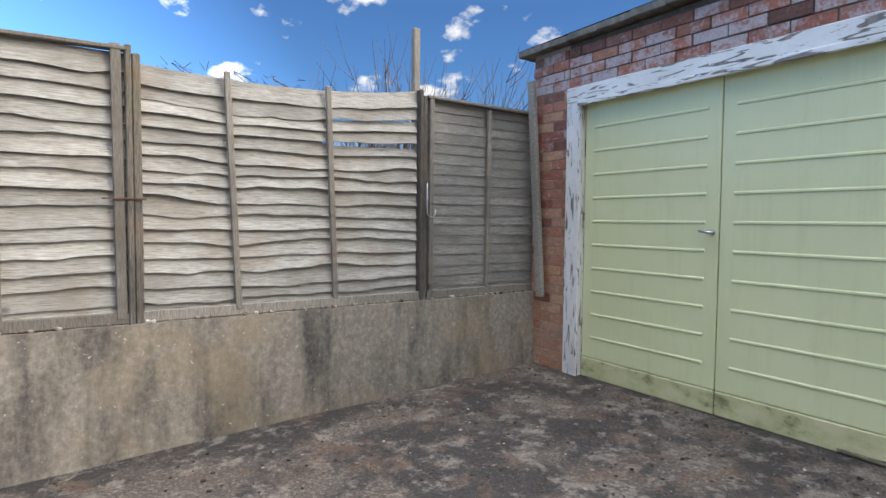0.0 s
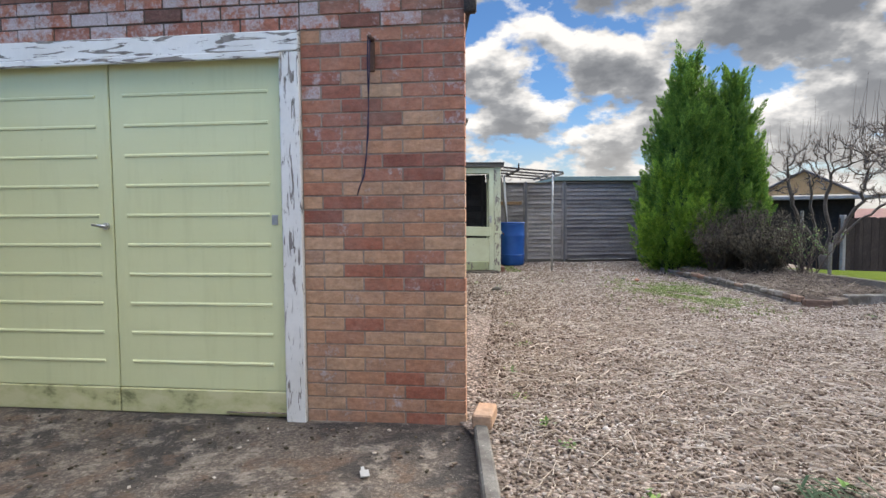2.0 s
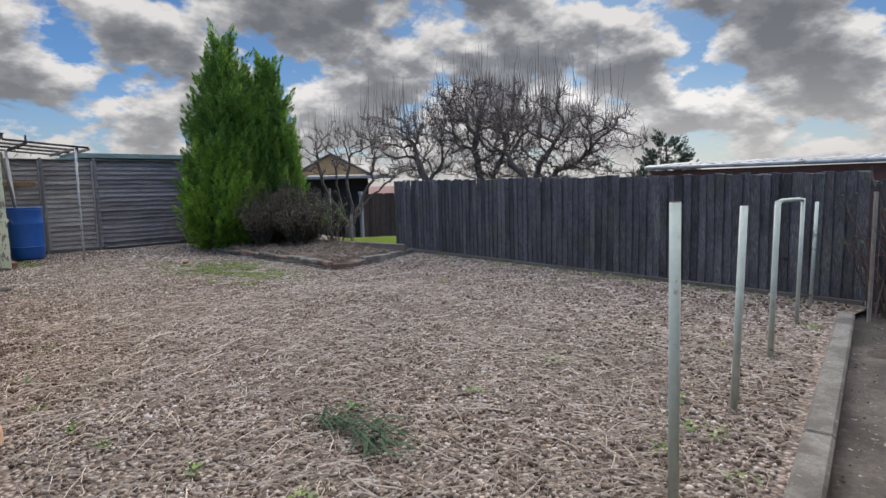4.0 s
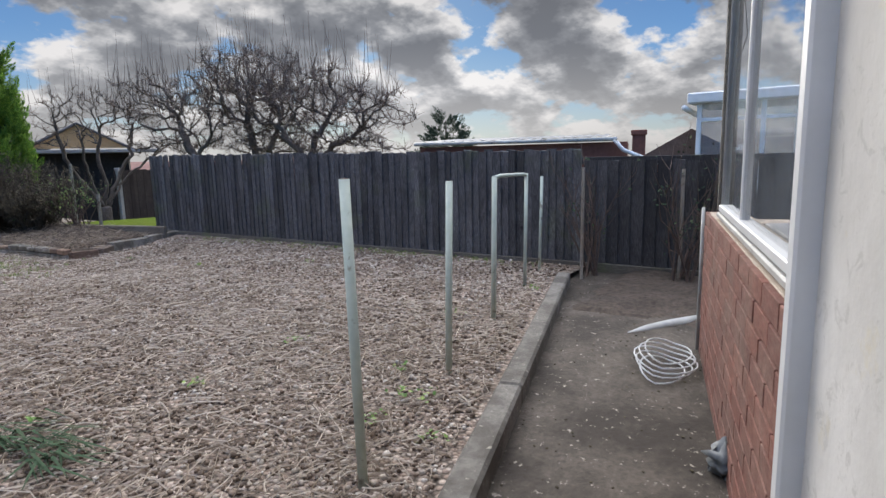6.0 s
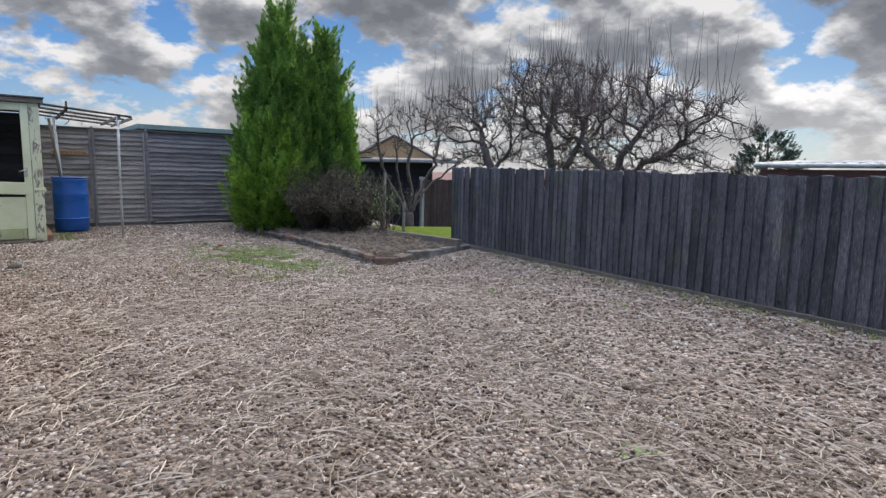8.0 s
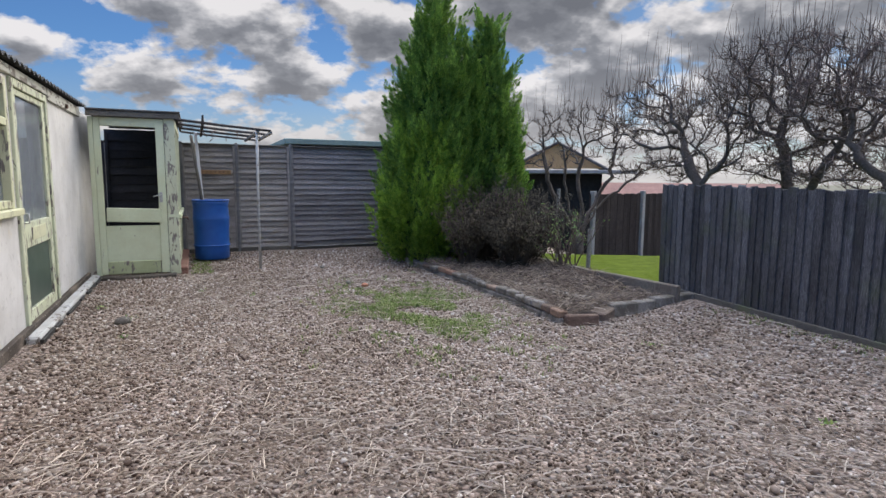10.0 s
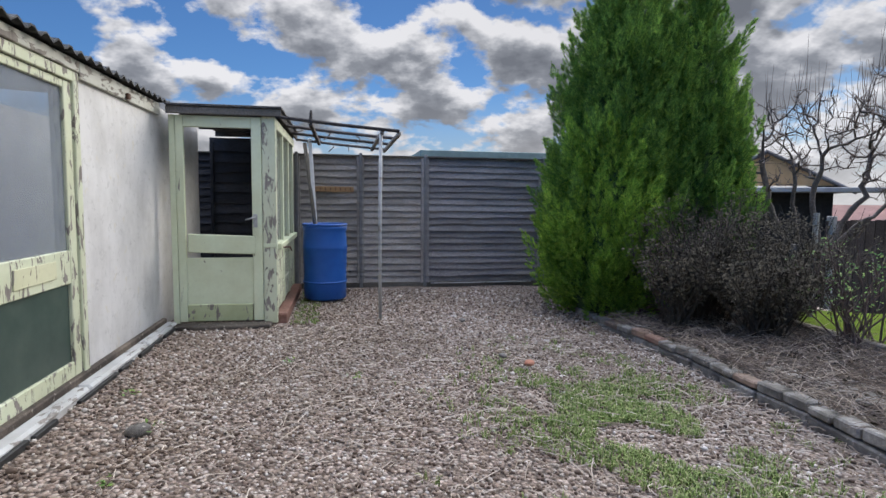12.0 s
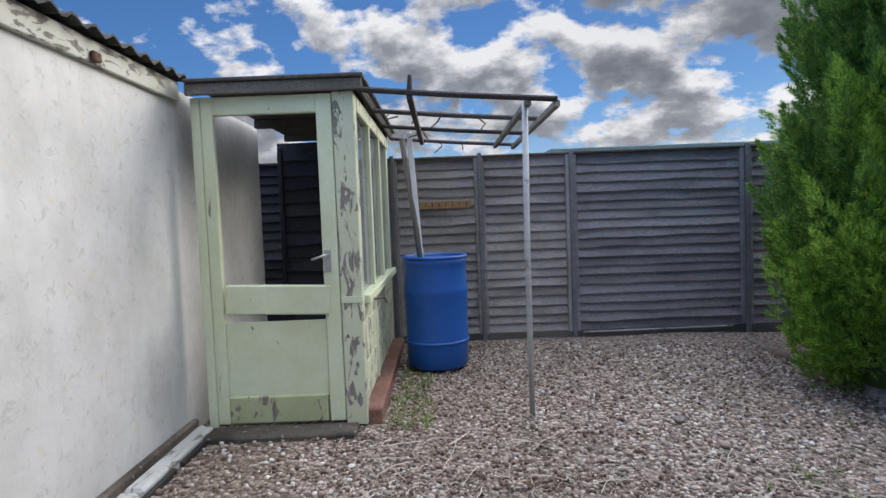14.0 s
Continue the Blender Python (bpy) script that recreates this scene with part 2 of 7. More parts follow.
def weathered(name, tones, grain=(1, 1, 1), rust=(0.20, 0.12, 0.07), rust_amt=0.0, green=0.0, spread=(0.58, 1.18)):
    """Bare silvered timber: long grain, knots, damp stains, each board its own tone."""
    m = Mat(name)
    v = m.at(grain, m.rand)
    f = m.noise(14, 8, 0.7, v, 0.6)
    c = m.ramp(f, [(0.34, tones[0]), (0.5, tones[1]), (0.68, tones[2])])
    st = m.noise(1.7, 5, 0.6, m.at((1, 1, 1), m.rand))
    c = m.mix(m.ramp(st, [(0.42, 0.0), (0.68, 0.65)]), c, tones[0])
    knot = m.voronoi(2.3, "F1", m.at((1, 1, 1.3), m.rand))
    c = m.mix(m.ramp(knot, [(0.035, 0.75), (0.075, 0.0)]), c, tuple(x * 0.5 for x in tones[0]))
    if rust_amt:
        c = m.mix(m.ramp(m.noise(3.1, 4, 0.6), [(0.52, 0.0), (0.72, rust_amt)]), c, rust)
    if green:
        c = m.mix(m.ramp(m.noise(2.3, 4, 0.6), [(0.55, 0.0), (0.75, green)]), c, (0.10, 0.13, 0.05))
    c = m.mix(1.0, c, m.ramp(m.rand, [(0.0, spread[0]), (1.0, spread[1])]), "MULTIPLY")
    return m.done(c, 0.9, f, 0.6, 0.004, spec=0.25)


WANEY = weathered("silvered_waney_board", ((0.175, 0.155, 0.127), (0.375, 0.348, 0.30), (0.54, 0.51, 0.46)), (7, 0.8, 14), rust=(0.25, 0.18, 0.12), rust_amt=0.4, spread=(0.82, 1.08))
WANEY_DARK = weathered("dark_waney_board", ((0.095, 0.088, 0.086), (0.215, 0.20, 0.196), (0.365, 0.342, 0.333)), (1.0, 9, 22), spread=(0.75, 1.1))
WANEY_MID = weathered("grey_waney_board", ((0.15, 0.135, 0.12), (0.30, 0.275, 0.25), (0.45, 0.42, 0.385)), (1.0, 9, 22), rust_amt=0.2, spread=(0.75, 1.1))
WANEY_OLD = weathered("brown_grey_board", ((0.15, 0.135, 0.118), (0.275, 0.255, 0.225), (0.43, 0.405, 0.365)), (7, 0.8, 14), green=0.3, spread=(0.85, 1.08))
BATTEN = weathered("fence_batten", ((0.13, 0.11, 0.088), (0.25, 0.22, 0.18), (0.38, 0.345, 0.295)), (14, 14, 1.2), rust_amt=0.3)
FEATHER = weathered("grey_vertical_board", ((0.028, 0.028, 0.030), (0.088, 0.088, 0.092), (0.25, 0.25, 0.255)), (10, 16, 1.1), green=0.35)
FEATHER_DARK = weathered("dark_vertical_board", ((0.03, 0.029, 0.03), (0.075, 0.073, 0.075), (0.16, 0.158, 0.16)), (10, 16, 1.1))
PLANK = weathered("gravel_board_damp", ((0.06, 0.055, 0.045), (0.11, 0.10, 0.085), (0.17, 0.155, 0.13)), (9, 1.2, 16), green=0.6)
OLDWOOD = weathered("old_bare_timber", ((0.12, 0.105, 0.085), (0.24, 0.22, 0.185), (0.36, 0.33, 0.29)), (6, 6, 6))
BLACKBOARD = weathered("near_black_waney_board", ((0.02, 0.02, 0.022), (0.045, 0.044, 0.048), (0.085, 0.083, 0.088)), (1.0, 9, 22))
DARKWOOD = weathered("dark_roof_timber", ((0.035, 0.03, 0.028), (0.07, 0.06, 0.055), (0.12, 0.105, 0.095)), (6, 6, 6))


def peeling(name, paint, wood=((0.13, 0.115, 0.10), (0.27, 0.245, 0.215)), amount=0.0, stretch=(1, 1, 0.35), scale=9, dirt=(0.30, 0.29, 0.17)):
    """Old paint that flakes off grey timber in ragged patches with a raised rim."""
    m = Mat(name)
    v = m.at(stretch, m.rand)
    n = m.noise(scale, 7, 0.62, v, 0.8)
    bare = m.ramp(n, [(0.60 - amount, 0.0), (0.615 - amount, 1.0)])
    g = m.noise(40, 5, 0.6, m.at((1, 1, 0.15)))
    w = m.ramp(g, [(0.3, wood[0]), (0.7, wood[1])])
    p = m.mix(m.ramp(m.noise(3.0, 5, 0.6), [(0.4, 0.0), (0.75, 0.5)]), paint, dirt)
    p = m.mix(m.ramp(m.noise(30, 4, 0.6), [(0.45, 0.0), (0.8, 0.25)]), p, tuple(x * 0.7 for x in paint))
    c = m.mix(bare, p, w)
    h = m.mix(0.25, m.math("SUBTRACT", 1.0, bare), g)
    return m.done(c, m.ramp(bare, [(0, 0.55), (1, 0.9)]), h, 0.7, 0.004, spec=0.35)


PAINT_WHITE = peeling("peeling_white_frame", (0.67, 0.66, 0.615), amount=0.025, scale=44, stretch=(1, 1, 0.13), dirt=(0.46, 0.44, 0.39))
PAINT_HEAD = peeling("peeling_white_head", (0.67, 0.66, 0.615), amount=0.045, scale=36, stretch=(0.13, 1, 1), dirt=(0.46, 0.44, 0.39))
PAINT_SILL = peeling("flaking_white_sill", (0.44, 0.44, 0.42), amount=0.05, scale=13, stretch=(1, 0.3, 1), dirt=(0.20, 0.18, 0.15))
PAINT_SHED = peeling("peeling_pale_green_timber", (0.56, 0.61, 0.43), amount=-0.06, scale=22, stretch=(1, 1, 0.22), dirt=(0.40, 0.40, 0.22))
PAINT_FASCIA = peeling("flaking_grey_fascia", (0.46, 0.46, 0.40), amount=0.06, scale=16, stretch=(1, 0.25, 1), dirt=(0.28, 0.27, 0.2))
PAINT_SHED_BAD = peeling("worn_pale_green_timber", (0.53, 0.56, 0.40), amount=0.042, scale=18, stretch=(1, 1, 0.3), dirt=(0.36, 0.36, 0.20))
PAINT_CREAM = peeling("cream_window_paint", (0.54, 0.54, 0.36), amount=0.03, scale=14, dirt=(0.40, 0.40, 0.22))


def door_paint():
    m = Mat("sage_green_door_paint")
    base = m.mix(m.ramp(m.noise(1.6, 5, 0.6), [(0.35, 0.0), (0.7, 0.6)]), (0.56, 0.575, 0.32), (0.60, 0.61, 0.355))
    streak = m.noise(5, 6, 0.6, m.at((3.0, 3.0, 0.35)))
    base = m.mix(m.ramp(streak, [(0.5, 0.0), (0.75, 0.28)]), base, (0.40, 0.41, 0.21))
    fleck = m.noise(70, 3, 0.6)
    base = m.mix(m.ramp(fleck, [(0.70, 0.0), (0.74, 0.5)]), base, (0.2, 0.2, 0.12))
    return m.done(base, 0.42, m.noise(28, 4, 0.6), 0.12, 0.003, spec=0.4)


DOOR_GREEN = door_paint()


def kick_paint():
    m = Mat("mossy_door_foot")
    n = m.noise(4.5, 6, 0.65, m.at((1, 1, 1.6)))
    c = m.ramp(n, [(0.42, (0.50, 0.48, 0.27)), (0.56, (0.41, 0.40, 0.20)), (0.66, (0.17, 0.175, 0.08))])
    return m.done(c, 0.7, n, 0.3, 0.004)


DOOR_FOOT = kick_paint()


def render_white():
    m = Mat("old_white_masonry_paint")
    n = m.noise(2.2, 7, 0.62, m.at((1, 1, 0.75)))
    c = m.mix(m.ramp(n, [(0.42, 0.0), (0.70, 0.8)]), (0.575, 0.565, 0.54), (0.38, 0.37, 0.345))
    drip = m.noise(6, 6, 0.6, m.at((2.2, 2.2, 0.25)))
    c = m.mix(m.ramp(m.noise(16, 7, 0.75, None, 0.6), [(0.56, 0.0), (0.62, 0.4)]), c, (0.30, 0.29, 0.27))
    c = m.mix(m.ramp(drip, [(0.55, 0.0), (0.72, 0.22)]), c, (0.40, 0.40, 0.39))
    c = m.mix(m.ramp(m.noise(9, 5, 0.6), [(0.62, 0.0), (0.70, 0.45)]), c, (0.52, 0.46, 0.30))
    return m.done(c, 0.85, m.noise(45, 5, 0.6), 0.25, 0.004)


RENDER = render_white()


def concrete(name, a, b, moss, spots=True, scale=3.0):
    m = Mat(name)
    f = m.noise(38, 7, 0.7)
    c = m.ramp(f, [(0.3, a), (0.7, b)])
    lg = m.noise(scale, 6, 0.62)
    c = m.mix(m.ramp(lg, [(0.40, 0.0), (0.58, 0.85)]), c, moss)
    if spots:
        c = m.mix(m.ramp(m.noise(26, 4, 0.7), [(0.63, 0.0), (0.68, 0.7)]), c, (0.42, 0.38, 0.32))
    return m.done(c, 0.85, m.mix(0.5, f, m.noise(9, 5, 0.6)), 0.8, 0.012, spec=0.35)


SLAB_OLD = concrete("dark_weathered_concrete", (0.085, 0.068, 0.054), (0.21, 0.168, 0.13), (0.034, 0.027, 0.022), scale=2.1)


def slab_mat():
    m = Mat("blotched_yard_concrete")
    f = m.noise(55, 8, 0.72)
    c = m.ramp(f, [(0.32, (0.045, 0.034, 0.025)), (0.52, (0.115, 0.089, 0.067)), (0.68, (0.30, 0.25, 0.197))])
    a = m.noise(1.5, 7, 0.66, None, 0.4)
    c = m.mix(m.ramp(a, [(0.435, 0.0), (0.52, 0.94)]), c, m.ramp(f, [(0.35, (0.018, 0.015, 0.013)), (0.7, (0.06, 0.05, 0.042))]))
    w = m.noise(7, 7, 0.7, m.at((1, 1, 1)), 0.2)
    c = m.mix(m.ramp(w, [(0.53, 0.0), (0.63, 0.75)]), c, m.ramp(f, [(0.3, (0.12, 0.097, 0.075)), (0.7, (0.40, 0.34, 0.275))]))
    b = m.noise(4.5, 6, 0.65, None, 0.5)
    c = m.mix(m.ramp(b, [(0.55, 0.0), (0.64, 0.8)]), c, m.ramp(f, [(0.35, (0.075, 0.045, 0.028)), (0.7, (0.19, 0.125, 0.08))]))
    c = m.mix(m.ramp(m.noise(85, 3, 0.6), [(0.66, 0.0), (0.70, 0.75)]), c, (0.40, 0.36, 0.31))
    h = m.mix(0.5, f, m.noise(11, 6, 0.65))
    return m.done(c, 0.8, h, 1.0, 0.03, spec=0.4)


SLAB = slab_mat()
PATIO = concrete("damp_concrete_path", (0.05, 0.042, 0.033), (0.12, 0.10, 0.08), (0.026, 0.02, 0.015), scale=2.2)


def retaining_mat():
    m = Mat("streaked_retaining_concrete")
    f = m.noise(30, 7, 0.68)
    c = m.ramp(f, [(0.3, (0.175, 0.148, 0.115)), (0.55, (0.275, 0.235, 0.185)), (0.75, (0.39, 0.345, 0.29))])
    st = m.noise(4.2, 7, 0.66, m.at((1.0, 1.0, 0.24)), 0.25)
    c = m.mix(m.ramp(st, [(0.42, 0.0), (0.62, 0.82)]), c, m.ramp(f, [(0.35, (0.03, 0.027, 0.024)), (0.7, (0.10, 0.09, 0.078))]))
    c = m.mix(m.ramp(m.noise(2.4, 4, 0.6), [(0.5, 0.0), (0.7, 0.5)]), c, (0.28, 0.215, 0.13))
    c = m.mix(m.ramp(m.noise(34, 3, 0.6), [(0.68, 0.0), (0.72, 0.8)]), c, (0.50, 0.48, 0.44))
    return m.done(c, 0.9, f, 0.5, 0.006)


RETAIN = retaining_mat()
KERB = concrete("lichen_kerb_concrete", (0.11, 0.10, 0.088), (0.21, 0.195, 0.17), (0.065, 0.058, 0.048), scale=4)


def gravel_bed():
    m = Mat("gravel_bed")
    v = m.at((1, 1, 0.0))
    cell = m.voronoi(42, "F1", v, "Color")
    d = m.voronoi(42, "F1", v)
    s = m.sep_z(cell)
    c = m.ramp(s[0], [(0.0, (0.12, 0.085, 0.065)), (0.35, (0.22, 0.16, 0.125)), (0.7, (0.32, 0.25, 0.20)), (1.0, (0.46, 0.39, 0.33))])
    c = m.mix(m.ramp(d, [(0.45, 0.0), (0.75, 0.9)]), c, (0.05, 0.038, 0.028))
    c = m.mix(m.ramp(m.noise(0.9, 5, 0.6), [(0.45, 0.0), (0.7, 0.5)]), c, (0.14, 0.105, 0.075))
    return m.done(c, 0.85, m.math("SUBTRACT", 1.0, d), 1.0, 0.02)


GRAVEL = gravel_bed()


def island_mat(name, stops, rough=0.8, scale=60, spec=0.12, patch=None, trans=0.0, drift=None):
    m = Mat(name)
    c = m.ramp(m.island, stops)
    f = m.noise(scale, 3, 0.6)
    c = m.mix(m.ramp(f, [(0.35, 0.0), (0.8, 0.35)]), c, (0.10, 0.08, 0.06))
    if patch:
        c = m.mix(m.ramp(m.noise(0.75, 6, 0.65), [(0.42, 0.0), (0.66, 0.75)]), c, m.mix(1.0, c, patch, "MULTIPLY"))
    if drift:
        c = m.mix(m.ramp(m.noise(3.6, 4, 0.6, m.at((1, 1, 0.45))), [(0.36, 0.0), (0.62, 1.0)]), m.mix(1.0, c, drift, "MULTIPLY"), c)
    if trans:
        # thin leaves let some of the light through
        leaf, mx = m.t.nodes.new("ShaderNodeBsdfTranslucent"), m.t.nodes.new("ShaderNodeMixShader")
        m.link(c, leaf.inputs["Color"])
        mx.inputs[0].default_value = trans
        m.link(m.b.outputs[0], mx.inputs[1])
        m.link(leaf.outputs[0], mx.inputs[2])
        m.link(mx.outputs[0], m.t.nodes["Material Output"].inputs["Surface"])
    return m.done(c, rough, f, 0.3, 0.003, spec=spec)


PEBBLE = island_mat("mixed_pebbles", [(0.0, (0.07, 0.046, 0.033)), (0.25, (0.165, 0.12, 0.09)), (0.5, (0.26, 0.20, 0.155)), (0.72, (0.35, 0.29, 0.238)), (0.9, (0.47, 0.42, 0.36)), (1.0, (0.64, 0.60, 0.54))], spec=0.3, patch=(0.5, 0.44, 0.36))
STRAW = island_mat("dry_stalks", [(0.0, (0.17, 0.128, 0.093)), (0.5, (0.36, 0.30, 0.235)), (1.0, (0.62, 0.545, 0.45))], 0.75)
DEADLEAF = island_mat("dead_brown_leaves", [(0.0, (0.03, 0.026, 0.016)), (0.6, (0.055, 0.046, 0.03)), (1.0, (0.10, 0.085, 0.055))], 0.85)
SOIL = simple("dark_soil", (0.035, 0.026, 0.02), (0.11, 0.085, 0.065), 30, 0.95, bump=0.9, dist=0.02)
BARK = simple("apple_bark", (0.06, 0.048, 0.04), (0.16, 0.13, 0.108), 35, 0.92, bump=0.7, dist=0.01)
DEADTWIG = simple("dry_olive_twigs", (0.035, 0.028, 0.02), (0.085, 0.068, 0.046), 30, 0.9)
TWIG = simple("bare_twigs", (0.075, 0.053, 0.042), (0.16, 0.11, 0.088), 30, 0.85)
BLADE = island_mat("grass_blades", [(0.0, (0.11, 0.165, 0.04)), (0.6, (0.18, 0.245, 0.07)), (1.0, (0.30, 0.32, 0.14))], 0.7)
WEED = island_mat("weed_leaves", [(0.0, (0.06, 0.13, 0.03)), (0.6, (0.12, 0.22, 0.05)), (1.0, (0.25, 0.30, 0.08))], 0.55)
BULB = island_mat("bulb_leaves", [(0.0, (0.016, 0.036, 0.018)), (0.6, (0.035, 0.068, 0.036)), (1.0, (0.075, 0.105, 0.05))], 0.9, spec=0.1)
LAWN = simple("bright_lawn", (0.07, 0.105, 0.008), (0.12, 0.165, 0.018), 45, 0.95, bump=0.8, dist=0.02, spec=0.03)
FIELD = simple("far_ground", (0.05, 0.055, 0.03), (0.10, 0.10, 0.06), 4, 0.95)
CONIFER = island_mat("cypress_sprays", [(0.0, (0.065, 0.145, 0.032)), (0.4, (0.14, 0.285, 0.05)), (0.75, (0.22, 0.39, 0.062)), (1.0, (0.37, 0.54, 0.09))], 0.7, 25, trans=0.5, drift=(0.55, 0.62, 0.7))
CONIFER_BRIGHT = island_mat("cypress_young_sprays", [(0.0, (0.09, 0.19, 0.03)), (0.4, (0.20, 0.38, 0.05)), (0.75, (0.30, 0.49, 0.055)), (1.0, (0.46, 0.62, 0.09))], 0.7, 25, trans=0.5, drift=(0.62, 0.68, 0.7))
CONIFER_CORE = simple("cypress_shade_core", (0.028, 0.056, 0.016), (0.06, 0.11, 0.028), 20, 0.95)
FARFIR = island_mat("far_fir", [(0.0, (0.03, 0.05, 0.03)), (1.0, (0.07, 0.10, 0.06))], 0.8)
TUBE = simple("pale_green_tube_paint", (0.36, 0.42, 0.36), (0.50, 0.55, 0.48), 18, 0.5, spot=(0.14, 0.12, 0.09), bump=0.1)
GALV = simple("galvanised_steel", (0.30, 0.31, 0.31), (0.44, 0.45, 0.45), 20, 0.45, metal=0.7)
POSTGREY = simple("grey_metal_post", (0.13, 0.13, 0.13), (0.22, 0.22, 0.215), 20, 0.55, metal=0.3)
RUST = simple("rusted_iron", (0.055, 0.03, 0.02), (0.16, 0.08, 0.05), 40, 0.85)
CHROME = simple("dull_chrome", (0.45, 0.45, 0.44), (0.6, 0.6, 0.58), 30, 0.3, metal=0.9)
BLUE = simple("faded_blue_plastic", (0.010, 0.075, 0.30), (0.016, 0.105, 0.38), 7, 0.42, big=0.9, bump=0.06)
ASBESTOS = simple("mossy_corrugated_sheet", (0.032, 0.033, 0.033), (0.09, 0.09, 0.085), 14, 0.95, bump=0.5)
FELT = simple("dark_roof_felt", (0.05, 0.047, 0.043), (0.12, 0.11, 0.10), 25, 0.95)
COPING = simple("weathered_roof_slab_edge", (0.10, 0.09, 0.075), (0.22, 0.20, 0.165), 18, 0.9, bump=0.5)
WHITEPLASTIC = simple("white_upvc", (0.62, 0.63, 0.63), (0.74, 0.75, 0.75), 6, 0.4, bump=0.05)
WHITEPIPE = simple("dirty_white_board", (0.30, 0.30, 0.285), (0.52, 0.52, 0.50), 7, 0.6, spot=(0.10, 0.09, 0.08))
PANEL_TEAL = simple("dark_green_panel", (0.03, 0.055, 0.045), (0.065, 0.09, 0.075), 6, 0.35, bump=0.1)
ORANGEWOOD = simple("bare_orange_timber", (0.22, 0.13, 0.06), (0.38, 0.24, 0.12), 30, 0.8, stretch=(6, 1, 1))
OCHRE = simple("ochre_gable_boards", (0.48, 0.29, 0.13), (0.60, 0.38, 0.19), 10, 0.8)
ROOFGREY = simple("grey_tile_roof", (0.09, 0.085, 0.085), (0.17, 0.16, 0.16), 20, 0.9)
ROOFBROWN = simple("brown_tile_roof", (0.09, 0.06, 0.05), (0.16, 0.115, 0.10), 20, 0.9)
ROOFRED = simple("red_tile_roof", (0.17, 0.085, 0.07), (0.25, 0.135, 0.115), 20, 0.9)
DARKSIDE = simple("dark_walling", (0.02, 0.018, 0.018), (0.045, 0.04, 0.038), 12, 0.8)
DARKFENCE = weathered("dark_brown_close_board", ((0.022, 0.017, 0.015), (0.055, 0.043, 0.038), (0.10, 0.08, 0.07)), (10, 16, 1.1))
CONCPOST = simple("concrete_post", (0.30, 0.29, 0.27), (0.42, 0.41, 0.38), 20, 0.9)
INNER = simple("grey_plaster", (0.34, 0.33, 0.32), (0.48, 0.47, 0.46), 6, 0.9)
GREYFILM = simple("plastic_sack", (0.09, 0.10, 0.105), (0.24, 0.26, 0.27), 14, 0.55)


def glass_mat(name, tint=(0.9, 0.94, 0.93), haze=0.0, alpha=0.25):
    m = Mat(name)
    t = m.t
    b = m.b
    grime = m.noise(3.0, 5, 0.6)
    b.inputs["Base Color"].default_value = (0.21, 0.235, 0.26, 1)
    b.inputs["Roughness"].default_value = 0.05 + haze
    b.inputs["Specular IOR Level"].default_value = 0.6
    m.link(m.ramp(grime, [(0.3, alpha), (0.8, min(1.0, alpha + 0.3))]), b.inputs["Alpha"])
    return m.m


GLASS = glass_mat("window_glass")
GLASS_GRIMY = glass_mat("grimy_window_glass", haze=0.10, alpha=0.45)
SHEET = glass_mat("clear_corrugated_plastic", haze=0.25, alpha=0.12)

# ---- mesh helpers ----
R = random.Random(7)


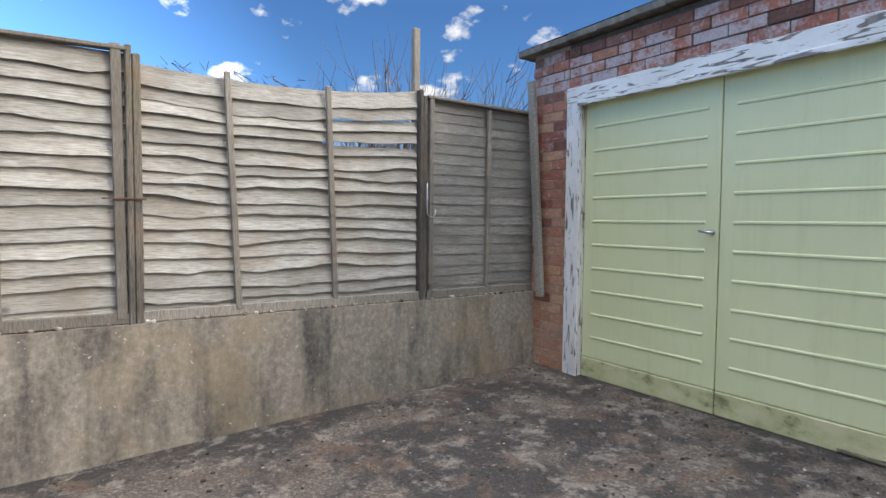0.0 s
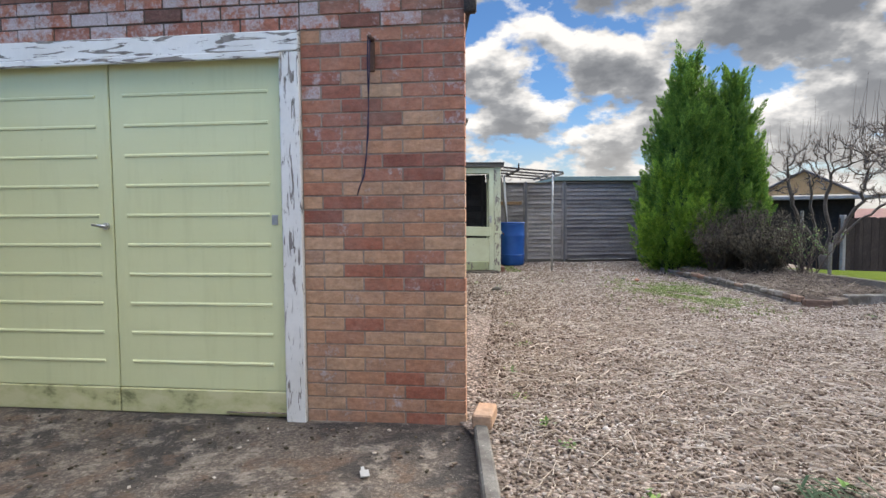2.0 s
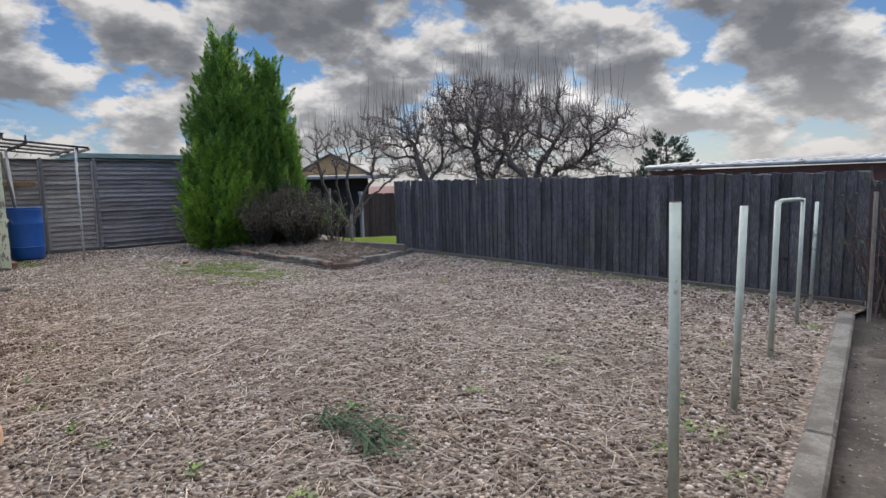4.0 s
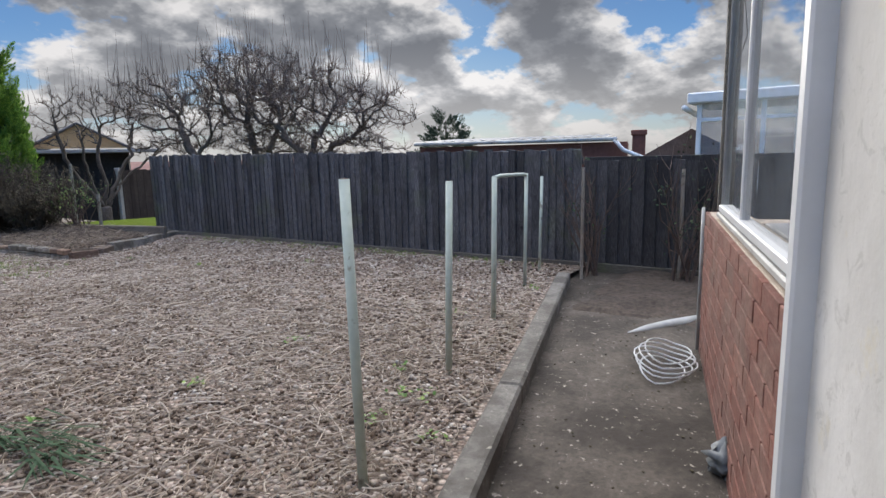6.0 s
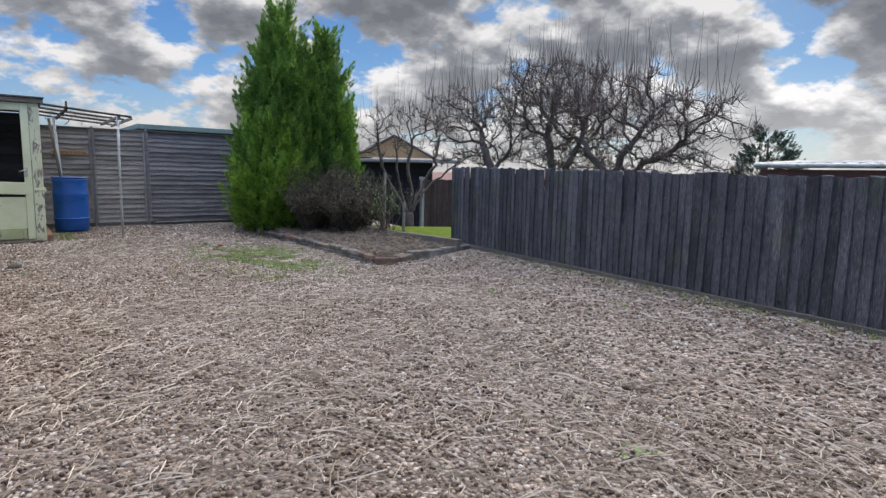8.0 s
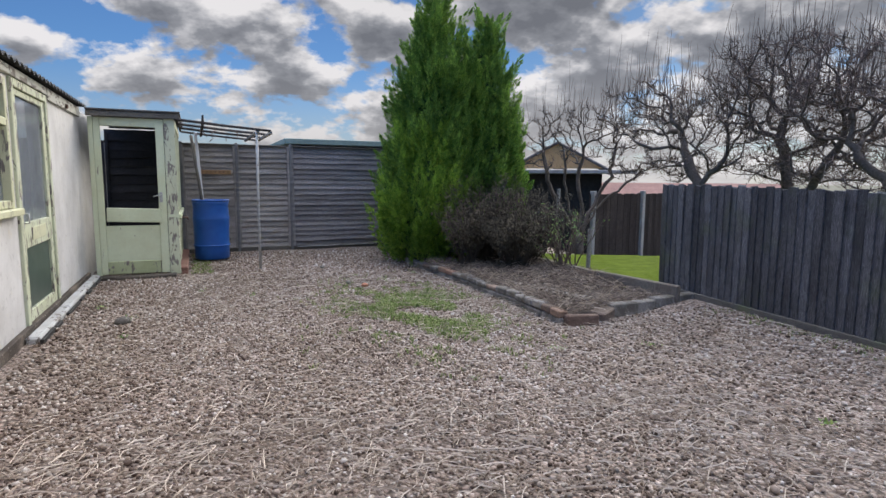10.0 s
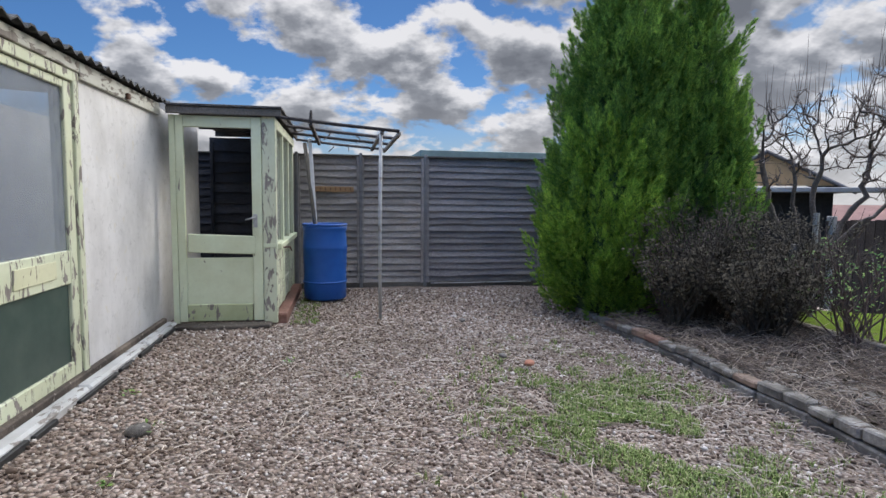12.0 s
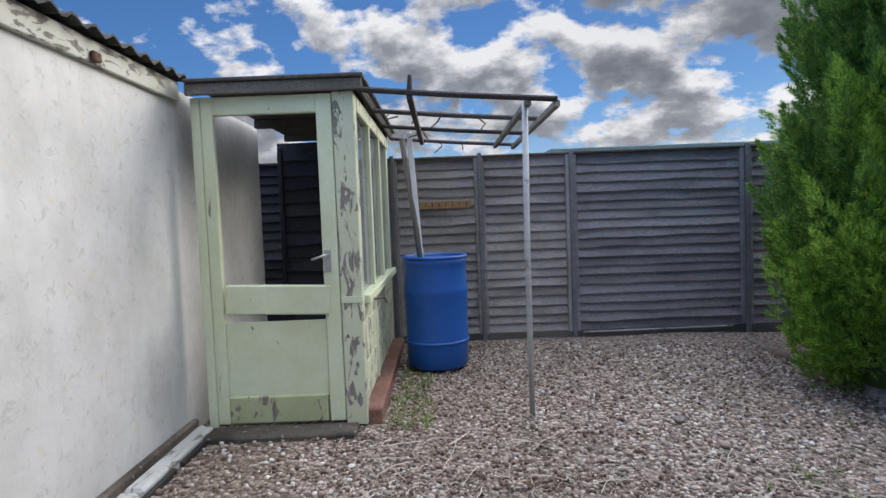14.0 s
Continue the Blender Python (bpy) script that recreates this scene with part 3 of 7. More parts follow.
class Buf:
    """Vertices and faces of one mesh."""

    def __init__(self):
        self.v, self.f = [], []

    def add(self, verts, faces):
        k = len(self.v)
        self.v.extend(tuple(p) for p in verts)
        self.f.extend(tuple(i + k for i in f) for f in faces)
        return self

    def box(self, x0, x1, y0, y1, z0, z1, c=0.0, m=None):
        """A box with chamfered edges."""
        ctr = Vector(((x0 + x1) / 2, (y0 + y1) / 2, (z0 + z1) / 2))
        h = (abs(x1 - x0) / 2, abs(y1 - y0) / 2, abs(z1 - z0) / 2)
        c = min(c, *(0.45 * k for k in h))
        sg = (-1, 1)
        if c <= 0:
            vs = [Vector((a * h[0], b * h[1], d * h[2])) for a in sg for b in sg for d in sg]
            fs = [(0, 1, 3, 2), (4, 6, 7, 5), (0, 4, 5, 1), (2, 3, 7, 6), (0, 2, 6, 4), (1, 5, 7, 3)]
        else:
            vs, key = [], {}
            for a in sg:
                for b in sg:
                    for d in sg:
                        s = (a, b, d)
                        for ax in range(3):
                            key[(s, ax)] = len(vs)
                            vs.append(Vector([s[i] * (h[i] if i == ax else h[i] - c) for i in range(3)]))
            fs = []
            for ax in range(3):
                p, q = (ax + 1) % 3, (ax + 2) % 3
                for s in sg:
                    ring = []
                    for e, g in ((-1, -1), (1, -1), (1, 1), (-1, 1)):
                        k = [0, 0, 0]
                        k[ax], k[p], k[q] = s, e, g
                        ring.append(key[(tuple(k), ax)])
                    fs.append(ring)
                for e in sg:
                    for g in sg:
                        k0, k1 = [0, 0, 0], [0, 0, 0]
                        k0[ax], k1[ax] = -1, 1
                        k0[p] = k1[p] = e
                        k0[q] = k1[q] = g
                        fs.append([key[(tuple(k0), p)], key[(tuple(k1), p)], key[(tuple(k1), q)], key[(tuple(k0), q)]])
            for a in sg:
                for b in sg:
                    for d in sg:
                        fs.append([key[((a, b, d), i)] for i in range(3)])
            out = []
            for f in fs:
                n = (vs[f[1]] - vs[f[0]]).cross(vs[f[2]] - vs[f[0]])
                mid = sum((vs[i] for i in f), Vector())
                out.append(f if n.dot(mid) > 0 else f[::-1])
            fs = out
        vs = [p + ctr for p in vs]
        if m is not None:
            vs = [m @ p for p in vs]
        return self.add(vs, fs)

    def tube(self, pts, rad, n=8, cap=True):
        """A round bar along points, with one radius or one for each point."""
        pts = [Vector(p) for p in pts]
        if isinstance(rad, (int, float)):
            rad = [rad] * len(pts)
        side = None
        rings = []
        for i, p in enumerate(pts):
            d = (pts[min(i + 1, len(pts) - 1)] - pts[max(i - 1, 0)])
            d = d.normalized() if d.length > 1e-9 else Vector((0, 0, 1))
            if side is None:
                side = d.orthogonal().normalized()
            else:
                side = (side - d * side.dot(d))
                side = side.normalized() if side.length > 1e-6 else d.orthogonal().normalized()
            o = d.cross(side)
            rings.append([p + rad[i] * (math.cos(2 * math.pi * k / n) * side + math.sin(2 * math.pi * k / n) * o) for k in range(n)])
        vs = [q for r in rings for q in r]
        fs = [(i * n + k, i * n + (k + 1) % n, (i + 1) * n + (k + 1) % n, (i + 1) * n + k) for i in range(len(pts) - 1) for k in range(n)]
        if cap:
            fs.append(tuple(range(n))[::-1])
            fs.append(tuple(range((len(pts) - 1) * n, len(pts) * n)))
        return self.add(vs, fs)

    def lathe(self, prof, n=32, at=(0, 0, 0)):
        """Turned about z: rows of radius and height."""
        vs = [(at[0] + r * math.cos(2 * math.pi * k / n), at[1] + r * math.sin(2 * math.pi * k / n), at[2] + z) for r, z in prof for k in range(n)]
        fs = [(i * n + k, i * n + (k + 1) % n, (i + 1) * n + (k + 1) % n, (i + 1) * n + k) for i in range(len(prof) - 1) for k in range(n)]
        return self.add(vs, fs)

    def grid(self, nu, nv, fn):
        vs = [fn(i / nu, j / nv) for j in range(nv + 1) for i in range(nu + 1)]
        fs = [(j * (nu + 1) + i, j * (nu + 1) + i + 1, (j + 1) * (nu + 1) + i + 1, (j + 1) * (nu + 1) + i) for j in range(nv) for i in range(nu)]
        return self.add(vs, fs)

    def mesh(self, name, mat, smooth=False):
        me = bpy.data.meshes.new(name)
        me.from_pydata(self.v, [], self.f)
        me.materials.append(mat)
        if smooth:
            me.polygons.foreach_set("use_smooth", [True] * len(me.polygons))
        me.update()
        return me


def part(name, buf, mat, parent=None, label="", smooth=False, m=None):
    """Links a mesh as one object, under a thing or on its own."""
    ob = new(name, buf if isinstance(buf, bpy.types.Mesh) else buf.mesh(name, mat, smooth))
    if parent is not None:
        ob.parent = parent
    if m is not None:
        ob.matrix_basis = m
    if label:
        ob["label"] = label
    return ob


def thing(name, m, label, category, group="", kind=""):
    e = new(name)
    e.empty_display_size = 0.1
    e.matrix_basis = m
    return tagged(e, label, category, group, kind)


def fast_mesh(name, verts, faces, mat, smooth=False):
    """A large mesh from arrays; faces all of one size."""
    me = bpy.data.meshes.new(name)
    n, k = faces.shape
    me.vertices.add(len(verts))
    me.vertices.foreach_set("co", np.asarray(verts, np.float32).ravel())
    me.loops.add(n * k)
    me.loops.foreach_set("vertex_index", faces.astype(np.int32).ravel())
    me.polygons.add(n)
    me.polygons.foreach_set("loop_start", np.arange(0, n * k, k, dtype=np.int32))
    me.polygons.foreach_set("use_smooth", np.full(n, smooth))
    me.materials.append(mat)
    me.update(calc_edges=True)
    return me


# ---- plan ----
TH = 8.6                                   # the summerhouse and the far fence stand turned by this
MS = pose(0, 0, 0, 0, 0, TH)
SC, SS = math.cos(radians(TH)), math.sin(radians(TH))


def to_uv(x, y):
    return SC * x + SS * y, -SS * x + SC * y


def slab_z(x, y):
    return -0.035 - 0.0125 * max(0, -x) * max(0, -y) - (0.035 if x > 0.3 else 0.035 * max(0, x / 0.3))


KB0, KB1 = (0.36, -3.0), (5.5, -1.42)      # kerb between gravel and path


def kerb_y(x):
    return KB0[1] + (x - KB0[0]) * (KB1[1] - KB0[1]) / (KB1[0] - KB0[0])


def lower(x):
    if x > 5.5:
        return -1.42
    if x > 0.36:
        return kerb_y(x)
    return min(0.0, max(kerb_y(0.36), -(x - 0.03) / 0.112)) if x > 0.03 else 0.0


def fence_x(y):
    return 6.08 - 0.0357 * y


BED = [(3.08, 10.25), (3.34, 8.9), (3.60, 8.0), (3.79, 7.1), (3.89, 6.33), (3.98, 5.9), (4.02, 5.3), (4.05, 4.93), (4.40, 4.92), (4.68, 5.14), (5.52, 5.33), (5.25, 6.45), (5.05, 8.2), (4.75, 10.95), (3.05, 10.9)]


def in_poly(x, y, poly):
    c = False
    for (x0, y0), (x1, y1) in zip(poly, poly[1:] + poly[:1]):
        if (y0 > y) != (y1 > y) and x < (x1 - x0) * (y - y0) / (y1 - y0) + x0:
            c = not c
    return c


def on_gravel(x, y):
    u, v = to_uv(x, y)
    if y < lower(x) + 0.1 or x > fence_x(y) - 0.06 or v > 10.36 or in_poly(x, y, BED) or (x > 5.0 and y > 5.4):
        return False
    if x < 0.03 and y < 3.4:
        return False
    if x < 0.2 and y < 0 and x < 0.14 - 0.112 * y:
        return False
    return not ((u < 0.30 and v > 3.2) or (u < 1.36 and 8.0 < v < 10.2)) and not (x > 5.3 and y > 5)


def ease(t):
    t = min(1.0, max(0.0, t))
    return t * t * (3 - 2 * t)


def gravel_z(x, y):
    # the gravel falls gently towards the bed
    fall = 0.12 * ease((x - 1.7) / 2.0) * ease((y - 1.8) / 2.6) * (1 - ease((y - 7.6) / 2.2)) * (1 - 0.85 * ease((x - 4.9) / 0.9))
    return -fall + 0.012 * noise.noise((x * 1.3, y * 1.3, 0)) + 0.006 * noise.noise((x * 5, y * 5, 3)) - 0.012


# ---- ground ----
g = Buf()


def far_ground(a, b):
    ang = 2 * math.pi * a
    r = 3 + 900 * b ** 5
    x, y = 1.5 + r * math.cos(ang), 2.0 + r * math.sin(ang)
    z = -0.55
    if x > 7.5:
        z -= 0.06 * min(x - 7.5, 9)
    if y > 11.5:
        z -= 0.06 * min(y - 11.5, 14)
    return x, y, z


g.grid(72, 40, far_ground)
tagged(part("ground", g, FIELD, smooth=True), "dull rough ground sloping away beyond the fences", "ground", kind="structure")

g = Buf()
g.grid(80, 140, lambda a, b: (lambda x: (x, lower(x) + (10.9 - lower(x)) * b, gravel_z(x, lower(x) + (10.9 - lower(x)) * b)))(-1.4 + 7.75 * a))
tagged(part("gravel_bed", g, GRAVEL, smooth=True), "loose brown and grey pebble gravel covering the garden", "gravel", kind="structure")

g = Buf()
g.grid(90, 60, lambda a, b: (lambda x, y: (x, y, slab_z(x, y) + 0.010 * noise.noise((x * 1.7, y * 1.7, 5))))(-3.7 + 10.0 * a, -7.0 + 7.05 * b))
tagged(part("concrete_slab", g, SLAB, smooth=True), "dark blotched concrete yard with moss and grit", "concrete", kind="structure")
g = Buf()
g.grid(40, 20, lambda a, b: (lambda x: (x, kerb_y(x) - 0.07 - 2.2 * (1 - b), -0.06 + 0.008 * noise.noise((x * 1.5, b * 3, 9))))(0.75 + 5.5 * a))
tagged(part("path", g, PATIO, smooth=True), "damp grey concrete path beside the house", "path", kind="structure")

# kerb between gravel and path, in lengths
kd = math.degrees(math.atan2(KB1[1] - KB0[1], KB1[0] - KB0[0]))
klen = math.hypot(KB1[0] - KB0[0], KB1[1] - KB0[1])
kerb = thing("kerb", pose(KB0[0], KB0[1], 0, 0, 0, kd), "lichen-spotted concrete kerb between gravel and path", "kerb", kind="structure")
n_k = 2
for i in range(n_k):
    b = Buf().box(i * klen / n_k + 0.004, (i + 1) * klen / n_k - 0.004, -0.075, 0.042, -0.2, 0.045 + R.uniform(-0.004, 0.004), 0.014)
    part("kerb_stone", b, KERB, kerb)
edge = thing("edging", pose(0.055, -0.04, 0, 0, 0, 90 + 6.4 + 180), "narrow concrete edging along the gravel", "kerb", kind="structure")
for i in range(3):
    part("kerb_stone", Buf().box(i * 0.98 + 0.004, (i + 1) * 0.98 - 0.004, -0.02, 0.05, -0.2, 0.035 + R.uniform(-0.006, 0.006), 0.01), KERB, edge)
tagged(part("loose_brick", Buf().box(-0.105, 0.105, -0.052, 0.052, 0, 0.075, 0.008), BRICK_BUFF, m=pose(0.10, -0.07, 0.012, 0, 0, 84)), "buff brick lying at the garage corner", "brick")

# ---- retaining wall and left fence ----
g = Buf()
g.grid(60, 8, lambda a, b: (-3.60 + 0.006 * noise.noise((a * 20, b * 4, 1)) - 0.03 * b, -7.0 + 7.0 * a, -0.45 + 1.0 * b))
g.grid(60, 2, lambda a, b: (-3.63 - 0.5 * b, -7.0 + 7.0 * a, 0.55 + 0.006 * noise.noise((a * 30, b, 7))))
tagged(part("retaining_wall", g, RETAIN, smooth=False), "streaked grey concrete retaining wall under the fence", "wall", kind="structure")
g = Buf()
for i in range(230):
    y, r = -6.0 + 5.95 * R.random(), R.uniform(0.006, 0.014)
    g.box(-r, r, -r, r, -r * 0.7, r * 0.7, r * 0.6, pose(-3.645 - 0.05 * R.random(), y, 0.558, R.uniform(0, 40), R.uniform(0, 40), R.uniform(0, 180)))
tagged(part("ledge_gravel", g, PEBBLE), "small pale pebbles strewn along the wall top", "gravel", kind="stuff")


def waney_board(L, h, th, seed, segs=14, wave=0.012, notch=0.0, droop=0.0, worn=0.0):
    """A sawn board with one wavy lower edge; x along it, z up."""
    b, q = Buf(), random.Random(seed)
    bump = [(q.uniform(0, L), q.uniform(0.05, 0.14), q.uniform(-1, 1)) for _ in range(3)]
    vs, lean_ = [], min(0.012, th * 1.1)
    for i in range(segs + 1):
        x = L * i / segs
        low = wave * noise.noise((x * 2.2, seed * 3.7, 0)) + 0.5 * wave * noise.noise((x * 7, seed * 1.7, 4))
        low += sum(notch * s * math.exp(-((x - c) / w) ** 2) for c, w, s in bump)
        bow = 0.35 * wave * noise.noise((x * 1.6, seed * 2.1, 8))
        fall = droop * (0.6 * (1 - x / L) - 0.35 * x / L + 0.75 * math.sin(math.pi * x / L))
        top_ = h * (1 - worn * ease((x / L - 0.52) / 0.12)) + 0.35 * wave * noise.noise((x * 3.1, seed * 5.3, 2)) - fall
        low -= fall
        vs += [(x, -th, low), (x, 0, low), (x, lean_, top_), (x, lean_ + 0.5 * th, top_)]
        for k in range(4):
            p = vs[-4 + k]
            vs[-4 + k] = (p[0], p[1] + bow, p[2])
    fs = []
    for i in range(segs):
        a, c = i * 4, (i + 1) * 4
        fs += [(a, c, c + 3, a + 3), (a + 1, a + 2, c + 2, c + 1), (a, a + 1, c + 1, c), (a + 3, c + 3, c + 2, a + 2)]
    fs += [(0, 3, 2, 1), tuple(segs * 4 + k for k in (0, 1, 2, 3))]
    return b.add(vs, fs)


def panel(name, m, L, top, mats, label, rows_, battens, frame_mat, seed, notch=0.01, sag=None, skip=(), wave=0.012, group="", gap=(), thin=1.0, droop=0.0, slant=0.0, cap=None, foot_=None):
    """Overlapping waney-edge fence panel; its face looks along local -y."""
    t = thing("waney_fence", m, label, "fence", group)
    q = random.Random(seed)
    step = top / rows_
    for i in range(rows_):
        if i in skip:
            continue
        z0 = i * step
        tilt = 0.0
        if sag and i > rows_ * 0.6:
            tilt = sag * (i / rows_ - 0.6) / 0.4
        b = waney_board(L - 0.02, step * q.uniform(1.28, 1.42), q.uniform(0.012, 0.020) * thin, seed * 100 + i, 22, wave * q.uniform(0.6, 1.5), notch * q.uniform(0.2, 1.4), droop * max(0.0, (i / rows_ - 0.45) / 0.55) ** 1.5, 0.40 if i + 1 in gap else 0.0)
        part("board", b, mats[q.randrange(len(mats))], t, m=pose(0.01, 0.0, z0 + q.uniform(-0.006, 0.006), 0, tilt + q.uniform(-0.25, 0.25), 0))
    for x, w, z1 in battens:
        part("batten", Buf().box(x - w / 2, x + w / 2, -0.040, -0.016, 0.0, z1, 0.004), frame_mat, t, m=pose(0, 0, 0, 0, slant + q.uniform(-0.5, 0.5), 0))
    if cap:
        part("capping", Buf().box(0, L, -0.045, 0.02, 0, 0.022, 0.004), cap[0], t, m=pose(0, 0, top + cap[1], 0, cap[2], 0))
    if foot_:
        part("foot_board", Buf().box(0, L, -0.036, 0.02, foot_[1], foot_[2], 0.004), foot_[0], t)
    return t


def left_m(y0, z=0.565, x=-3.70):
    # local x runs along +y, the face looks along +x
    return pose(x, y0, z, 0, 0, 90)


# a panel's local -y faces +x when local x runs along +y
panel("fence_panel", left_m(-4.72), 1.80, 1.42, [WANEY], "silvered waney-edge panel with split lower boards", 16, [(0.03, 0.045, 1.42), (1.22, 0.04, 1.42), (1.755, 0.05, 1.47)], BATTEN, 1, 0.02, cap=(BATTEN, 0.0, -1.0), foot_=(BATTEN, -0.012, 0.05), wave=0.016, group="yard fence panels")
panel("fence_panel", left_m(-2.87), 1.78, 1.42, [WANEY], "silvered waney-edge panel sagging at the top", 17, [(0.52, 0.035, 1.40), (1.14, 0.035, 1.38)], BATTEN, 2, 0.012, foot_=(BATTEN, -0.012, 0.05), wave=0.026, gap=(15, 13), droop=0.085, slant=-2.2, group="yard fence panels")
panel("fence_panel", left_m(-1.02), 1.35, 1.44, [WANEY_OLD], "brown-grey weathered panel next to the garage", 19, [(0.03, 0.035, 1.44), (0.56, 0.035, 1.42), (1.30, 0.035, 1.42)], BATTEN, 3, 0.003, thin=0.22, wave=0.005, cap=(BATTEN, 0.0, 0.8), foot_=(BATTEN, -0.012, 0.05), group="yard fence panels")
panel("fence_panel", left_m(-6.57), 1.80, 1.42, [WANEY], "silvered waney-edge panel on the retaining wall", 16, [(0.03, 0.045, 1.42), (0.6, 0.04, 1.42), (1.2, 0.04, 1.42), (1.755, 0.05, 1.47)], BATTEN, 4, 0.02, group="yard fence panels")
POSTBROWN = weathered("dark_split_post", ((0.05, 0.042, 0.034), (0.115, 0.10, 0.082), (0.21, 0.185, 0.155)), (14, 14, 1.0), rust_amt=0.5, green=0.3)
for y, z1, w in ((-4.75, 2.02, 0.06), (-2.895, 2.05, 0.075), (-1.055, 2.06, 0.06)):
    tagged(part("fence_post", Buf().box(-0.045, 0.045, -w / 2, -0.006, 0.53, z1, 0.006).box(-0.045, 0.038, -0.004, w / 2, 0.53, z1 - 0.04, 0.006), POSTBROWN, m=pose(-3.70, y, 0)), "weathered square timber fence post on the wall", "post", "yard fence posts")
tagged(part("tall_post", Buf().box(-0.022, 0.022, -0.026, 0.026, 0.53, 2.50, 0.005), BATTEN, m=pose(-3.735, -1.085, 0)), "tall thin timber post standing above the fence", "post")
lean = part("leaning_plank", Buf().box(-0.035, 0.035, -0.02, 0.02, 0, 1.72, 0.006), OLDWOOD, m=pose(-3.475, -0.075, 0.53, 0, -4.6, 0))
tagged(lean, "grey timber plank leaning against the garage corner", "plank")
hook = Buf().tube([(0, 0, 0.24), (0, 0, 0.02), (0.008, 0.02, 0.0), (0.012, 0.04, -0.005), (0.012, 0.06, 0.01), (0.01, 0.068, 0.05)], 0.006, 6)
tagged(part("wall_hook", hook, GALV, m=pose(-3.655, -1.03, 1.155), smooth=True), "bent galvanised steel hook on the fence post", "hook")
tagged(part("gate_bolt", Buf().box(-0.006, 0.006, -0.12, 0.09, -0.004, 0.004, 0.002), RUST, m=pose(-3.65, -2.93, 1.23)), "thin rusty bolt across two fence panels", "bolt")

# ---- garage ----
GX0, GD, GT = -3.66, 3.25, 2.46            # left end, depth, wall top
DX0, DX1, DT = -3.27, -0.905, 2.13         # outside of the door frame


def roof_top(x):
    return GT + 0.018 * (x - GX0)


wf = tagged(thing("wall_garage_front", pose(0, 0, 0), "red and buff brick garage front with flaking white paint above the doors", "wall", kind="structure"))
part("pier", Buf().box(GX0 + 0.012, DX0, 0.0005, 0.10, -0.3, 2.46), MORTAR, wf)
part("pier", Buf().box(DX1, -0.012, 0.0005, 0.10, -0.3, 2.46), MORTAR, wf)
# joints are not recessed here; darker mortar paints in their shade
part("lintel_wall", Buf().box(DX0, DX1, 0.0005, 0.10, DT, 2.46), simple("deep_joint_mortar", (0.045, 0.036, 0.03), (0.13, 0.105, 0.085), 50, 0.95), wf)
MG = pose(0, 0, 0, 0, 0, TH)
side = Buf().box(-0.10, -0.012, 0.02, GD, -0.3, 2.52, 0, MG).box(GX0 + 0.012, GX0 + 0.1, 0.10, GD, -0.3, 2.46).box(GX0 + 0.1, -0.6, GD - 0.1, GD, -0.3, 2.46)
ws = tagged(part("wall_garage_side", side, MORTAR), "brick side walls of the garage", "wall", kind="structure")
roof = Buf()
roof.grid(20, 2, lambda a, b: (-3.78 + (3.86 - 0.5 * b) * a, -0.075 + (GD + 0.15) * b, roof_top(-3.78 + 3.88 * a) + 0.055))
for y0, y1 in ((-0.075, -0.02),):
    for i in range(14):
        x0, x1 = -3.78 + 3.86 * i / 14, -3.78 + 3.86 * (i + 1) / 14
        z = roof_top((x0 + x1) / 2)
        roof.box(x0, x1, y0, y0 + 0.12, z - 0.0, z + 0.05 + R.uniform(-0.004, 0.004), 0.006)
roof.box(-3.78, -0.5, 0.045, GD + 0.075, 2.46, 2.50)
tagged(part("garage_roof", roof, COPING), "flat felted garage roof with a worn slab edge", "roof", kind="structure")
gut = Buf().tube([(0.03, -0.05, 2.36), (0.03 - 0.15 * GD, GD, 2.34)], 0.045, 10).box(-0.005, 0.06, -0.05, 0.0, 2.17, 2.34, 0.01)
tagged(part("gutter", gut, DARKWOOD, smooth=True), "dark gutter end at the garage corner", "gutter", kind="structure")

COURSE, BL = 0.075, 0.225


def brick_mesh(L, mat, s):
    q = random.Random(s)
    return Buf().box(0.004 + q.uniform(0, 0.0015), L - 0.004 - q.uniform(0, 0.0015), -0.002 - q.uniform(0, 0.003), 0.07, 0.004, COURSE - 0.0035 - q.uniform(0, 0.002), 0.002).mesh("brick", mat)


brick_cache = {}


def brick_of(L, mat):
    k = (round(L, 3), mat.name)
    if k not in brick_cache:
        brick_cache[k] = [brick_mesh(L, mat, s) for s in range(5)]
    return R.choice(brick_cache[k])


def lay(x0, x1, z, parent, mat, off):
    """One course of stretchers between two ends, at y = 0."""
    x = x0
    first = True
    while x < x1 - 0.02:
        L = BL * (0.5 if first and off else 1.0)
        first = False
        if x + L > x1 - 0.05:
            L = x1 - x
        m_ = mat(x, z) if callable(mat) else mat
        part("brick", brick_of(L, m_), m_, parent, m=pose(x, R.uniform(-0.0015, 0.0015) + (R.uniform(-0.009, 0.003) if z > 2.1 else 0), z, 0, R.uniform(-0.2, 0.2), 0))
        x += L


def front_mat(x, z):
    k = R.random()
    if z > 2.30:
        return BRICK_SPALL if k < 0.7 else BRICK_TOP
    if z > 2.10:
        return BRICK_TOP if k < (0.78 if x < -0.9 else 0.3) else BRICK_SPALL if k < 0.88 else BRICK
    if z > 1.6:
        return BRICK_TOP if k < 0.16 else BRICK_SPALL if k < 0.28 else BRICK if k < 0.9 else BRICK_BUFF
    return BRICK_BUFF if k < (0.82 if z < 0.7 else 0.68 if z < 1.15 else 0.42 if z < 1.4 else 0.22) else BRICK


